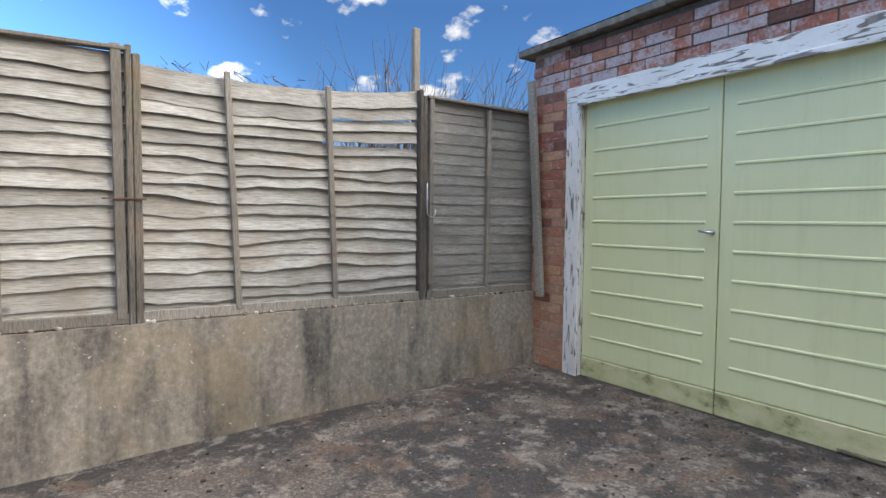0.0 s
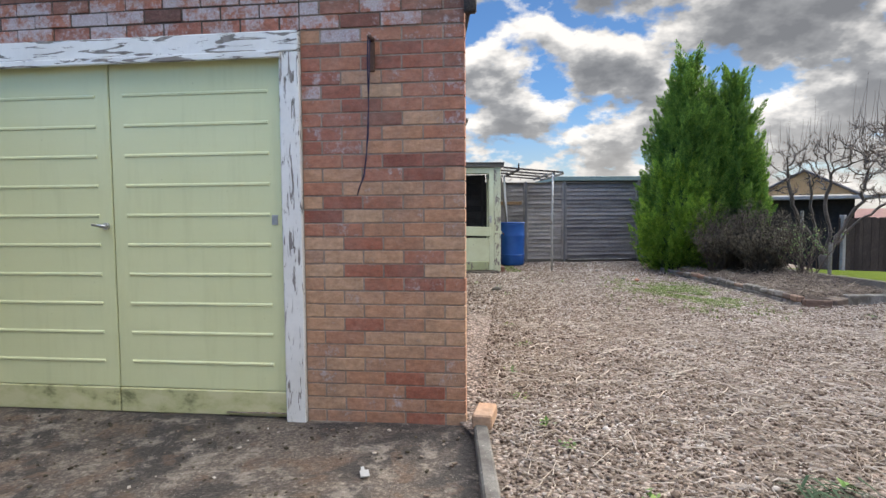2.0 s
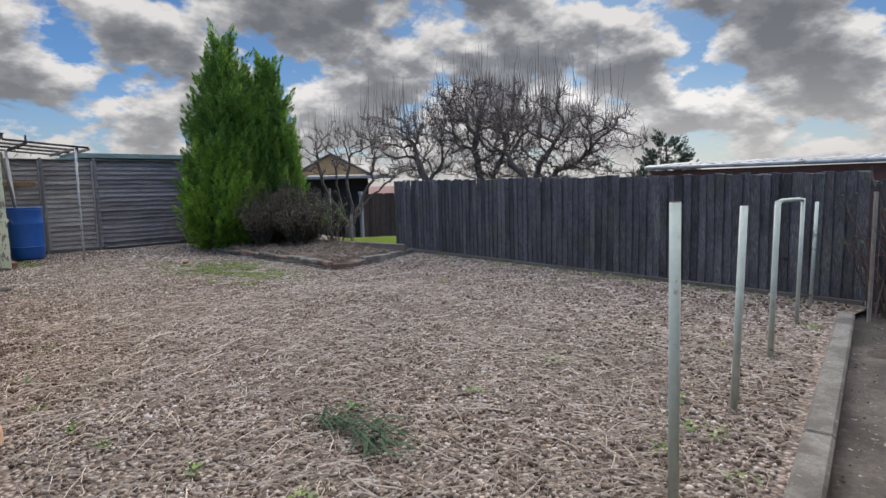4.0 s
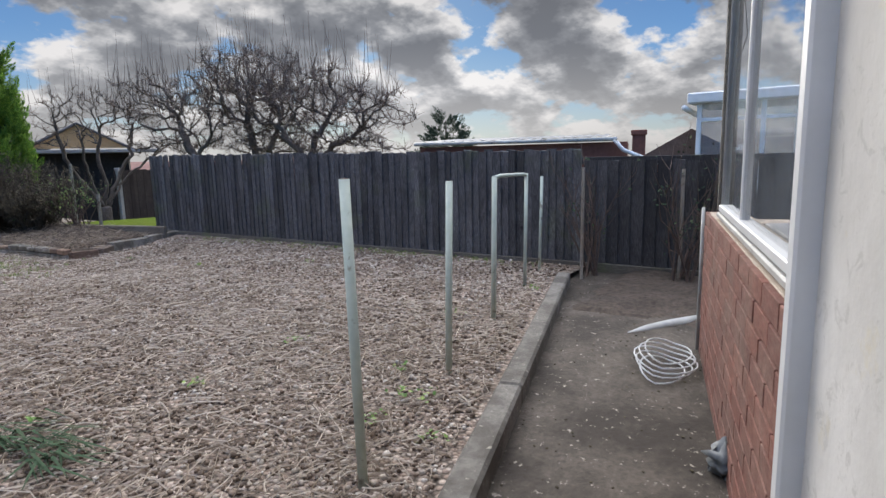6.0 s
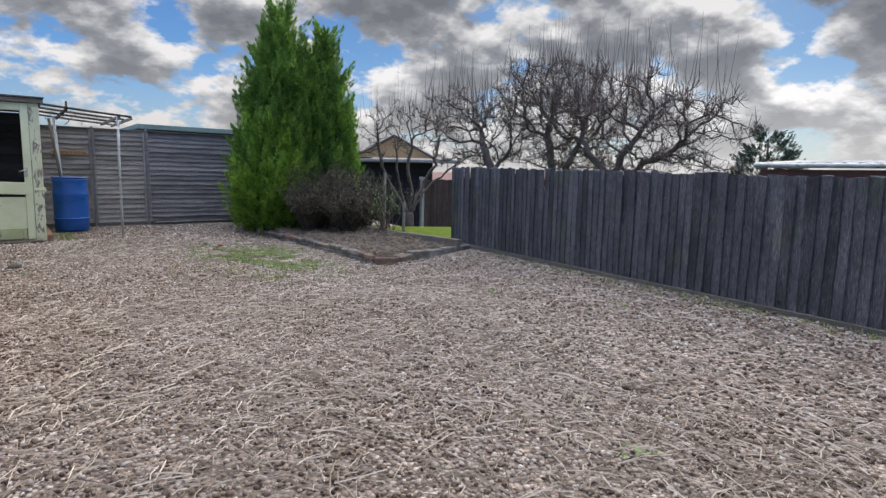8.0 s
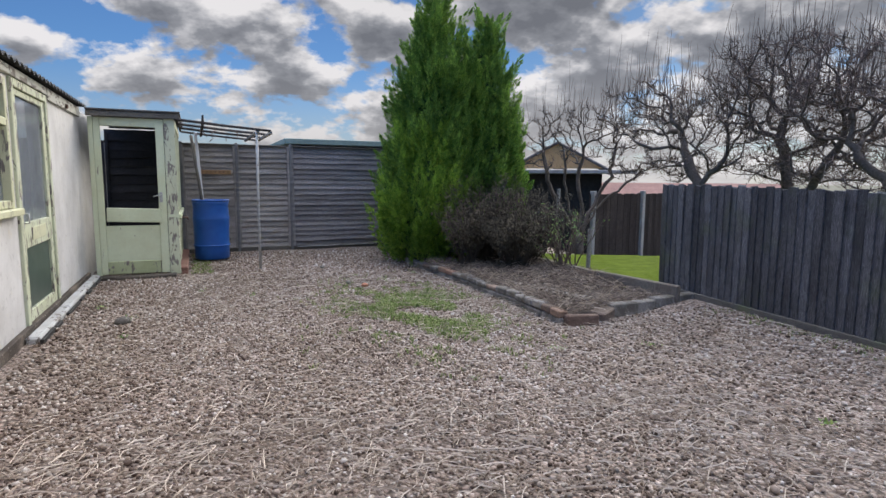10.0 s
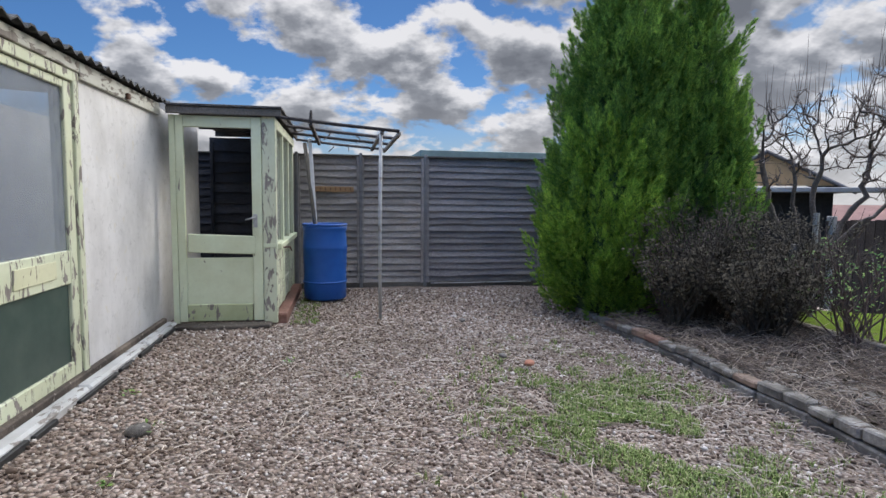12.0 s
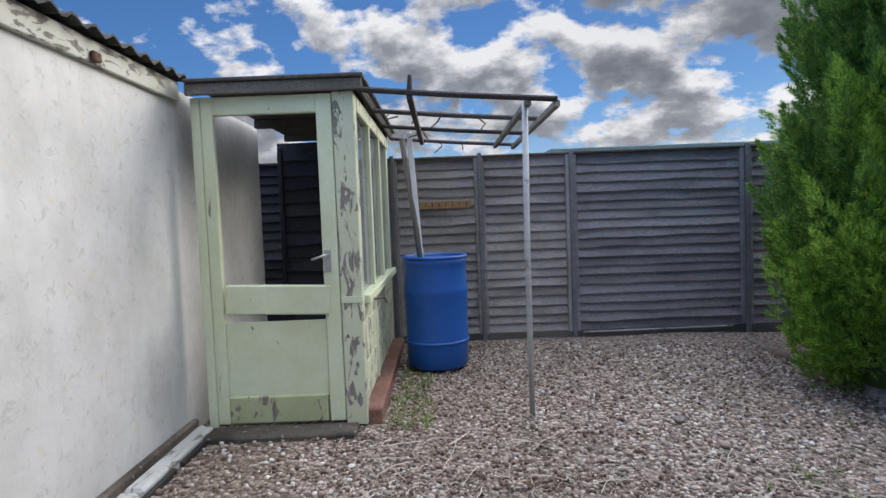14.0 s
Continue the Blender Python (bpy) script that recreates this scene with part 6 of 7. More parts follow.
def grow(seed, roots, blobs, n_pts, step=0.13, reach=1.1, kill=0.20, crook=0.45, start=1):
    """Branches that grow towards points strewn in the crown; returns places, parents and roots."""
    q = np.random.RandomState(seed)
    pts = []
    total = sum(w for *_, w in blobs)
    for c, r, w in blobs:
        k = int(n_pts * w / total)
        d = q.normal(0, 1, (k, 3))
        d /= np.linalg.norm(d, axis=1)[:, None]
        d *= (q.rand(k) ** 0.42)[:, None]
        pts.append(np.array(c) + d * np.array(r))
    aim = np.concatenate(pts)
    pos, par, heading = [], [], []
    for stem in roots:
        last = -1
        for a, b in zip(stem, stem[1:]):
            a, b = np.array(a, float), np.array(b, float)
            n = max(1, int(np.linalg.norm(b - a) / step))
            for k in range(n):
                pos.append(a + (b - a) * k / n + q.normal(0, 0.018, 3))
                par.append(last)
                heading.append((b - a) / np.linalg.norm(b - a))
                last = len(pos) - 1
    for _ in range(46):
        P = np.array(pos)
        d2 = ((aim[:, None, :] - P[None, :, :]) ** 2).sum(-1)
        near_i = d2.argmin(1)
        near_d = np.sqrt(d2[np.arange(len(aim)), near_i])
        keep = near_d > kill
        aim, near_i, near_d = aim[keep], near_i[keep], near_d[keep]
        if len(aim) < 5:
            break
        act = near_d < reach
        if not act.any():
            break
        for node in np.unique(near_i[act]):
            v = aim[act & (near_i == node)] - P[node]
            v /= np.linalg.norm(v, axis=1)[:, None]
            d = v.mean(0) + q.normal(0, crook, 3) * np.array([1, 1, 0.8]) + 0.35 * heading[node]
            d /= np.linalg.norm(d) + 1e-9
            pos.append(P[node] + d * step)
            par.append(int(node))
            heading.append(d)
    return np.array(pos), par


def apple_tree(m, seed, roots, blobs, n_pts, label, r_tip=0.0092, r_max=0.16, pipe=2.05, shoots=1.0, shoot_len=0.8, fine=3, fine_len=0.22, shoot_z=2.3, crook=0.45, base=None):
    """A bare pruned fruit tree: crooked tapered limbs, spur twigs and straight upright shoots."""
    q = random.Random(seed)
    t = thing("apple_tree", m, label, "tree", "apple trees")
    pos, par = grow(seed, roots, blobs, n_pts, crook=crook)
    n = len(pos)
    kids = [[] for _ in range(n)]
    for i, p in enumerate(par):
        if p >= 0:
            kids[p].append(i)
    area = [0.0] * n
    for i in range(n - 1, -1, -1):
        area[i] = sum(area[k] for k in kids[i]) + (r_tip ** pipe if not kids[i] else 0)
    rad = [min(r_max, a ** (1 / pipe)) for a in area]
    wood = Buf()
    if base:
        wood.tube([(0, 0, -0.1), (0.01, 0, base[1] * 0.5), (0.0, 0.01, base[1]), (0, 0, base[1] + 0.06)], [base[0] * 1.25, base[0], base[0] * 1.1, base[0] * 0.7], 12)
    todo = [i for i in range(n) if par[i] < 0]
    while todo:
        i = todo.pop()
        chain, rr = ([pos[par[i]]], [min(rad[i] * 1.25, rad[par[i]])]) if par[i] >= 0 else ([], [])
        while True:
            chain.append(pos[i])
            rr.append(rad[i] * q.uniform(0.9, 1.16))
            if not kids[i]:
                break
            best = max(kids[i], key=lambda k: rad[k])
            todo += [k for k in kids[i] if k != best]
            i = best
        rr[-1] *= 0.6
        if len(chain) > 1:
            wood.tube(chain, rr, 9 if rr[0] > 0.05 else 6 if rr[0] > 0.018 else 4)
    part("trunk", wood, BARK, t, smooth=True)
    tw = Buf()
    for i in range(n):
        if rad[i] > 0.028:
            continue
        p = V3(pos[i])
        for _ in range(fine):
            e = V3((q.gauss(0, 1), q.gauss(0, 1), q.gauss(0.25, 0.9))).normalized()
            ln = fine_len * q.uniform(0.35, 1.25)
            a = p + e * ln * 0.5 + V3((q.gauss(0, 1), q.gauss(0, 1), q.gauss(0, 1))) * ln * 0.10
            b = a + (e + V3((0, 0, 0.35))).normalized() * ln * 0.5
            tw.tube([p, a, b], [0.005, 0.0038, 0.0018], 3, False)
            if q.random() < 0.5:
                f = (e + V3((q.gauss(0, 1), q.gauss(0, 1), q.gauss(0.3, 0.7)))).normalized()
                tw.tube([a, a + f * ln * 0.45], [0.0028, 0.0014], 3, False)
    tagged(part("twig_mass", tw, TWIG, t), kind="stuff")
    up = Buf()
    for i in range(n):
        if pos[i][2] < shoot_z or rad[i] > 0.045:
            continue
        for _ in range(2):
            if q.random() > 0.36 * shoots:
                continue
            p = V3(pos[i])
            lean_ = V3((q.gauss(0, 0.10), q.gauss(0, 0.10), 1.0)).normalized()
            ln = shoot_len * q.uniform(0.35, 1.2)
            k_ = V3((q.gauss(0, 1), q.gauss(0, 1), 0)) * 0.02
            up.tube([p, p + lean_ * ln * 0.4 + k_, p + lean_ * ln], [0.0048, 0.0036, 0.0016], 3, False)
    tagged(part("shoot_mass", up, TWIG, t), kind="stuff")
    return t


apple_tree(pose(7.9, 7.8, -0.3), 5, [[(0, 0, 0), (0.05, 0.05, 0.8), (0.1, 0.25, 1.5), (0.1, 0.75, 2.2)], [(0.1, 0.25, 1.5), (0.35, -0.2, 2.1)]],
           [((0.1, 1.5, 2.85), (1.1, 1.35, 0.55), 1.0), ((0.3, 0.2, 2.6), (1.0, 1.0, 0.7), 0.7), ((0.1, 0.9, 1.9), (1.0, 1.5, 0.35), 0.4)], 600, "old pruned apple tree leaning over the fence, bare", r_max=0.13, shoots=0.75, shoot_len=0.95, fine=5, shoot_z=2.5)
apple_tree(pose(8.9, 7.1, -0.3), 11, [[(0, 0, 0), (0, 0.05, 0.9), (0.05, 0.1, 1.6), (0.0, 0.3, 2.5)], [(0, 0.05, 0.9), (-0.1, -0.55, 1.65), (0.0, -0.9, 2.3)]],
           [((0.0, 0.2, 3.2), (1.2, 1.35, 0.75), 1.0), ((0.0, -0.3, 2.3), (1.3, 1.3, 0.6), 0.35), ((0, -0.3, 1.75), (1.2, 1.2, 0.3), 0.25)], 700, "large old apple tree with a dense bare twiggy crown", r_max=0.15, shoots=0.55, shoot_len=0.8, fine=6, fine_len=0.27, shoot_z=2.9)
apple_tree(pose(8.5, 5.25, -0.3), 7, [[(0, 0, 0), (0, 0, 0.9), (0.1, 0.1, 1.5), (0.0, 0.75, 2.2)], [(0, 0, 0.9), (0.0, -0.35, 1.7), (0.05, -0.95, 2.4)], [(0, -0.1, 1.2), (0, -0.9, 1.65), (0.1, -1.6, 1.95)]],
           [((0.0, -0.1, 2.75), (1.1, 1.3, 0.5), 1.0), ((0.1, -1.5, 2.25), (1.0, 1.1, 0.6), 0.8), ((0.0, 0.9, 2.6), (0.9, 0.7, 0.5), 0.4), ((0.0, -0.8, 1.7), (1.1, 1.8, 0.32), 0.45)], 680, "spreading old apple tree, bare, with long upright shoots", r_max=0.13, shoots=0.9, shoot_len=0.95, fine=6, fine_len=0.25, shoot_z=2.35)
apple_tree(pose(7.55, 11.25, -0.42), 9, [[(-0.05, 0, 0.5), (-0.35, 0, 1.0), (-0.75, 0.0, 1.7), (-0.85, 0.1, 2.5)], [(-0.02, 0, 0.5), (-0.2, 0.1, 1.1), (-0.35, 0, 1.8), (-0.4, 0.05, 2.4)], [(0.0, 0, 0.5), (0.08, 0, 1.1), (0.0, 0.1, 1.8), (0.1, 0, 2.5)], [(0.04, 0, 0.5), (0.35, 0.1, 1.1), (0.75, 0, 1.8), (0.95, 0.1, 2.6)], [(0.06, 0.05, 0.5), (0.6, 0.2, 1.15), (1.2, 0.1, 1.65), (1.7, 0, 2.0)]],
           [((0.05, 0.0, 2.75), (1.65, 0.9, 0.68), 1.0), ((1.3, 0, 2.0), (0.8, 0.6, 0.3), 0.2), ((-0.9, 0, 2.1), (0.6, 0.5, 0.3), 0.15)], 420, "bare pruned apple tree with several crooked stems", r_tip=0.0085, r_max=0.085, shoots=0.9, shoot_len=0.75, fine=4, fine_len=0.16, shoot_z=2.7, crook=0.55, base=(0.13, 0.5))


def spray_mesh(n_clump, per, prof, seed, size, lean=0.55, clump=0.42, lobe=0.2):
    """Feathery sprays gathered in upright flame-shaped clumps over a lobed cone."""
    q = np.random.RandomState(seed)
    H = prof[-1][1]
    zs = np.array([p[1] for p in prof])
    rs_ = np.array([p[0] for p in prof])
    grid_z = np.linspace(0, H, 200)
    w = np.interp(grid_z, zs, rs_) + 0.10
    cdf = np.cumsum(w) / w.sum()
    out_v, out_f = [], []
    for i in range(n_clump):
        z = np.interp(q.rand(), cdf, grid_z)
        a = q.rand() * 2 * math.pi
        r = np.interp(z, zs, rs_)
        r *= 1 + lobe * noise.noise((math.cos(a) * 2.2, math.sin(a) * 2.2, z * 1.3 + seed))
        dep = 0.66 + 0.30 * q.rand()
        ctr = np.array([r * math.cos(a) * dep, r * math.sin(a) * dep, z - 0.1])
        axis = np.array([math.cos(a) * lean * (0.4 + 0.9 * q.rand()), math.sin(a) * lean * (0.4 + 0.9 * q.rand()), 1.0]) + q.normal(0, 0.12, 3)
        axis /= np.linalg.norm(axis)
        Lc = clump * (0.6 + 0.8 * q.rand())
        k = per
        t = q.rand(k) ** 0.8
        ang = q.rand(k) * 2 * math.pi
        e1 = np.cross(axis, [0.3, 0.5, 0.1])
        e1 /= np.linalg.norm(e1)
        e2 = np.cross(axis, e1)
        ring = np.cos(ang)[:, None] * e1 + np.sin(ang)[:, None] * e2
        rad = 0.22 * Lc * (1 - t) ** 0.7 * (0.5 + 0.5 * q.rand(k))
        root = ctr + axis * (t * Lc)[:, None] + ring * rad[:, None]
        d = axis * (0.8 + 0.5 * t)[:, None] + ring * (0.75 * (1 - t) + 0.12)[:, None] + q.normal(0, 0.14, (k, 3))
        d /= np.linalg.norm(d, axis=1)[:, None]
        side = np.cross(d, q.normal(0, 1, (k, 3)))
        side /= np.linalg.norm(side, axis=1)[:, None] + 1e-9
        L = (size * (0.6 + 0.8 * q.rand(k)) * (1 - 0.45 * t))[:, None]
        tris = [root - side * L * 0.05, root + side * L * 0.05, root + d * L]
        vs = [tris]
        for j in range(3):
            for sg in (-1, 1):
                b0 = root + d * L * (0.08 + 0.25 * j)
                vs.append([root + d * L * (0.0 + 0.22 * j), b0 + d * L * 0.07, b0 + (d * 0.8 + side * sg * 0.72) * L * (0.46 - 0.09 * j)])
        out_v.append(np.stack([np.stack(v3, 1) for v3 in vs], 1).reshape(-1, 3))
    v = np.concatenate(out_v)
    return v, np.arange(len(v)).reshape(-1, 3)


def cypress(x, y, H, prof, n, seed, label, core=0.66, leaf=None):
    t = thing("cypress_tree", pose(x, y, -0.05), label, "tree", "cypress trees")
    part("trunk", Buf().tube([(0, 0, 0), (0, 0, H * 0.5), (0, 0, H * 0.93)], [0.09, 0.05, 0.01], 8), BARK, t)
    v, f = spray_mesh(int(n * 0.82), 104, prof, seed, 0.11, 0.46, 0.52, 0.30)
    part("crown", fast_mesh("crown", v, f, leaf or CONIFER), None, t)
    # closed shell in darker green puts the shade between the sprays into its colour
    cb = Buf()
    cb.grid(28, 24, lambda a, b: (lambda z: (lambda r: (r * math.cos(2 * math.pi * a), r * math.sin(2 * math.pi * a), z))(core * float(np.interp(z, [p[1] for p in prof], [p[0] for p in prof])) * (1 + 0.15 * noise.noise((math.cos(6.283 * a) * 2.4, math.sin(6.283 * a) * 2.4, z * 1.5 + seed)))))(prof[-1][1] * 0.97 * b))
    part("inner_foliage", cb, CONIFER_CORE, t, "dark inner shell with the shade between sprays in its colour", True)
    return t


cypress(3.88, 9.55, 4.35, [(0.50, 0.0), (0.78, 0.4), (0.83, 1.1), (0.70, 2.0), (0.50, 2.8), (0.29, 3.3), (0.13, 3.8), (0.02, 4.25)], 760, 3, "tall dense dark green cypress in the raised bed")
cypress(4.77, 9.6, 3.8, [(0.38, 0.1), (0.60, 0.6), (0.65, 1.4), (0.52, 2.1), (0.34, 2.7), (0.25, 3.15), (0.12, 3.5), (0.02, 3.8)], 600, 8, "slightly shorter green cypress beside the tall one")
cypress(3.60, 9.05, 1.95, [(0.42, 0.0), (0.58, 0.3), (0.60, 0.8), (0.44, 1.4), (0.24, 1.75), (0.04, 2.05)], 300, 12, "bright green low cypress shoots at the kerb", leaf=CONIFER_BRIGHT)

ff = thing("fir_tree", pose(20.4, 9.8, -0.6), "dark fir tree far beyond the fence", "tree")
v, f = spray_mesh(420, 30, [(1.3, 0.6), (1.1, 1.6), (0.6, 2.7), (0.05, 3.5)], 21, 0.17, 1.4, 0.5)
part("crown", fast_mesh("crown", v, f, FARFIR), None, ff)
part("trunk", Buf().tube([(0, 0, 0), (0, 0, 3.2)], [0.14, 0.02], 8), BARK, ff)


def bare_bush(name, x, y, z, R_, H, n, seed, mat, label, leaf=0, leaf_mat=None, group="", thick=1.0):
    q = random.Random(seed)
    t = thing(name, pose(x, y, z), label, "shrub", group)
    b, tips = Buf(), []
    for k in range(n):
        a = q.uniform(0, 6.283)
        d = V3((math.cos(a) * R_ / H * q.uniform(0.2, 1), math.sin(a) * R_ / H * q.uniform(0.2, 1), 1)).normalized()
        p0 = V3((q.uniform(-.2, .2) * R_, q.uniform(-.2, .2) * R_, 0))
        pts, p = [p0], p0
        for i in range(5):
            d = (d + V3((q.uniform(-1, 1), q.uniform(-1, 1), q.uniform(-0.6, 0.3))) * 0.22).normalized()
            p = p + d * H * q.uniform(0.08, 0.27)
            pts.append(p)
            if i > 0:
                for _ in range(2):
                    e = (d + V3((q.uniform(-1, 1), q.uniform(-1, 1), q.uniform(-.4, 1)))).normalized()
                    b.tube([p, p + e * H * 0.10, p + (e + V3((0, 0, 0.3))) * H * q.uniform(0.12, 0.24)], [0.004, 0.003, 0.0015], 3, False)
                    tips.append(p + e * H * q.uniform(0.05, 0.2))
        b.tube(pts, [k_ * thick for k_ in (0.009, 0.008, 0.006, 0.005, 0.004, 0.002)], 4, False)
    tagged(part("stem_mass", b, mat, t), kind="stuff")
    if leaf:
        lv, lf = [], []
        for k in range(leaf):
            p = q.choice(tips) + V3((q.uniform(-1, 1), q.uniform(-1, 1), q.uniform(-1, 1))) * 0.05
            e = V3((q.uniform(-1, 1), q.uniform(-1, 1), q.uniform(-0.6, 0.8))).normalized()
            s = e.orthogonal().normalized()
            L = q.uniform(0.018, 0.04)
            k0 = len(lv)
            lv += [p, p + e * L * 0.5 + s * L * 0.3, p + e * L, p + e * L * 0.5 - s * L * 0.3]
            lf.append((k0, k0 + 1, k0 + 2, k0 + 3))
        part("leaves", fast_mesh("leaves", np.array([tuple(p) for p in lv]), np.array(lf), leaf_mat), None, t)
    return t


bare_bush("dead_shrub", 4.45, 8.35, 0.0, 0.95, 1.15, 110, 31, DEADTWIG, "dense dark brown half-dead shrub under the cypress", 9000, DEADLEAF)
bare_bush("dead_shrub", 4.0, 8.0, 0.05, 0.55, 0.75, 50, 32, DEADTWIG, "dense dark brown half-dead shrub under the cypress", 3500, DEADLEAF)
bare_bush("dead_shrub", 4.60, 7.55, 0.05, 0.70, 0.72, 80, 37, DEADTWIG, "dense dark brown half-dead shrub beside the kerb", 6000, DEADLEAF)
bare_bush("dead_shrub", 5.0, 8.0, 0.05, 0.75, 1.0, 70, 38, DEADTWIG, "dense dark brown half-dead shrub beside the kerb", 6000, DEADLEAF)
bare_bush("small_shrub", 5.15, 7.1, 0.05, 0.55, 0.85, 26, 33, TWIG, "thin shrub with a few yellowing leaves", 420, WEED)
bare_bush("rose_bush", 5.9, -1.55, -0.08, 0.35, 1.05, 12, 34, TWIG, "leggy climbing rose tied to a stake", 90, BULB, "rose bushes")
bare_bush("rose_bush", 5.95, -2.35, -0.08, 0.45, 1.15, 14, 35, TWIG, "leggy climbing rose tied to a stake", 260, BULB, "rose bushes")
for x, y, h1, ln in ((5.72, -1.52, 0.98, 2), (5.98, -2.33, 0.95, 4)):
    tagged(part("rose_stake", Buf().tube([(x, y, -0.1), (x + 0.02, y, h1)], 0.016, 8), BATTEN, m=None), "thin wooden stake for a rose", "stake", "rose stakes")
bare_bush("birch_scrub", -5.2, -0.45, 0.5, 0.8, 1.9, 95, 36, TWIG, "bare thin shrub rising behind the yard fence", group="bare shrubs", thick=0.6)
bare_bush("birch_scrub", -5.0, 0.55, 0.5, 0.7, 1.75, 80, 37, TWIG, "bare thin shrub rising behind the yard fence", group="bare shrubs", thick=0.6)
bare_bush("birch_scrub", -4.75, -1.6, 0.6, 0.5, 1.25, 80, 38, TWIG, "low bramble tangle behind the yard fence", 250, DEADLEAF, "bare shrubs", 0.6)
g = Buf()
q = random.Random(40)
for y0 in (-2.7, -2.35, -2.1):
    a0 = q.uniform(0, 6)
    g.tube([(-3.82 + 0.05 * math.sin(t_), y0 + 0.035 * t_ * 0.4 + 0.06 * math.cos(t_ * 1.1 + a0), 1.98 + 0.05 * math.sin(t_ * 0.9 + a0)) for t_ in np.linspace(0, 11, 34)], 0.0025, 3, False)
    g.tube([(-3.705, y0 + 0.06, 1.72), (-3.76, y0 + 0.07, 1.90), (-3.80, y0 + 0.08, 1.99)], 0.0025, 3, False)
    for k in range(14):
        p = V3((-3.82, y0 + q.uniform(-.05, .22), 1.99 + q.uniform(-.06, .06)))
        e = V3((q.uniform(-1, 1), q.uniform(-1, 1), q.uniform(-1, 1))).normalized() * 0.03
        g.tube([p - e, p + e], 0.0018, 3, False)
tagged(part("wire_coils", g, RUST), "thin tangled wire coils above the yard fence", "wire")
g = Buf()
g.tube([(4.45, -2.95, 2.35), (4.42, -2.93, 2.0), (4.5, -2.95, 1.75), (4.38, -2.9, 1.5)], 0.004, 5)
g.tube([(4.35, -2.97, 2.35), (4.30, -2.93, 1.9), (4.26, -2.9, 1.3), (4.25, -2.85, 0.7), (4.2, -2.82, 0.0)], 0.004, 5)
tagged(part("hanging_wire", g, DARKWOOD), "thin dark wires hanging down by the porch window", "wire")


def tuft(buf, x, y, z, n, L, spread, q, w=0.004, droop=0.5):
    for k in range(n):
        a = q.uniform(0, 6.283)
        e = V3((math.cos(a), math.sin(a), 0))
        s = V3((-math.sin(a), math.cos(a), 0)) * w
        ln = L * q.uniform(0.5, 1.2)
        t_ = spread * q.uniform(0.2, 1.0)
        p0 = V3((x + q.uniform(-.02, .02), y + q.uniform(-.02, .02), z))
        p1 = p0 + e * ln * t_ * 0.45 + V3((0, 0, ln * 0.55))
        p2 = p0 + e * ln * t_ + V3((0, 0, ln * (0.85 - droop * t_ * 0.8)))
        buf.add([p0 - s, p0 + s, p1 + s, p1 - s, p2], [(0, 1, 2, 3), (3, 2, 4)])


q = random.Random(51)
g = Buf()
for k in range(3200):
    x, y = q.gauss(2.75, 0.40), q.gauss(5.7, 0.75)
    if on_gravel(x, y) and noise.noise((x * 1.9, y * 1.9, 0)) > -0.12:
        tuft(g, x, y, gravel_z(x, y), 6, 0.06, 0.95, q, 0.003)
for k in range(260):
    u, v = 1.40 + 0.25 * q.random(), 8.0 + 2.0 * q.random()
    p = MS @ V3((u, v, 0))
    tuft(g, p.x, p.y, -0.01, 4, 0.045, 0.9, q, 0.003)
for k in range(260):
    y = q.uniform(-1.0, 4.8)
    tuft(g, fence_x(y) - 0.1 - 0.25 * q.random() ** 2, y, gravel_z(fence_x(y) - 0.2, y), 4, 0.05, 0.9, q, 0.003)
tagged(part("grass_patch", g, BLADE), "thin grass growing through the gravel", "grass", kind="stuff")
g = Buf()
for x, y, s in ((2.19, -0.87, .05), (2.93, -0.78, .07), (2.62, -1.83, .07), (2.66, -1.95, .06), (2.35, -1.9, .05), (0.34, 1.75, .06), (0.53, -0.36, .05), (0.78, -0.85, .05), (0.50, 6.76, .05), (1.04, 6.37, .05), (0.07, 5.5, .07), (0.15, 4.87, .06), (4.41, 4.05, .08), (3.6, 4.15, .07), (2.9, -1.62, .05), (0.25, 0.9, .05), (0.28, 0.35, .05), (0.22, 2.6, .06), (4.9, 1.3, .07), (3.9, -1.3, .07), (2.35, -2.2, .07), (4.9, -1.4, .06), (1.05, -1.3, .05), (-0.3, 6.0, .06), (4.2, 2.2, .05), (0.42, -0.1, .04)):
    for j in range(16):
        a, r = q.uniform(0, 6.283), s * q.random() * 1.2
        p = V3((x + r * math.cos(a), y + r * math.sin(a), gravel_z(x, y) + 0.018 + 0.035 * q.random()))
        e = V3((q.uniform(-1, 1), q.uniform(-1, 1), q.uniform(0.0, 0.7))).normalized() * q.uniform(0.015, 0.035)
        o = e.cross(V3((0, 0, 1))).normalized() * 0.009
        g.add([p, p + e * 0.5 + o, p + e, p + e * 0.5 - o], [(0, 1, 2, 3)])
tagged(part("weeds", g, WEED), "small green weeds in the gravel", "weeds", kind="stuff")
t = thing("bulb_clump", pose(0, 0, 0), "flattened clump of blue-green bulb leaves", "plant")
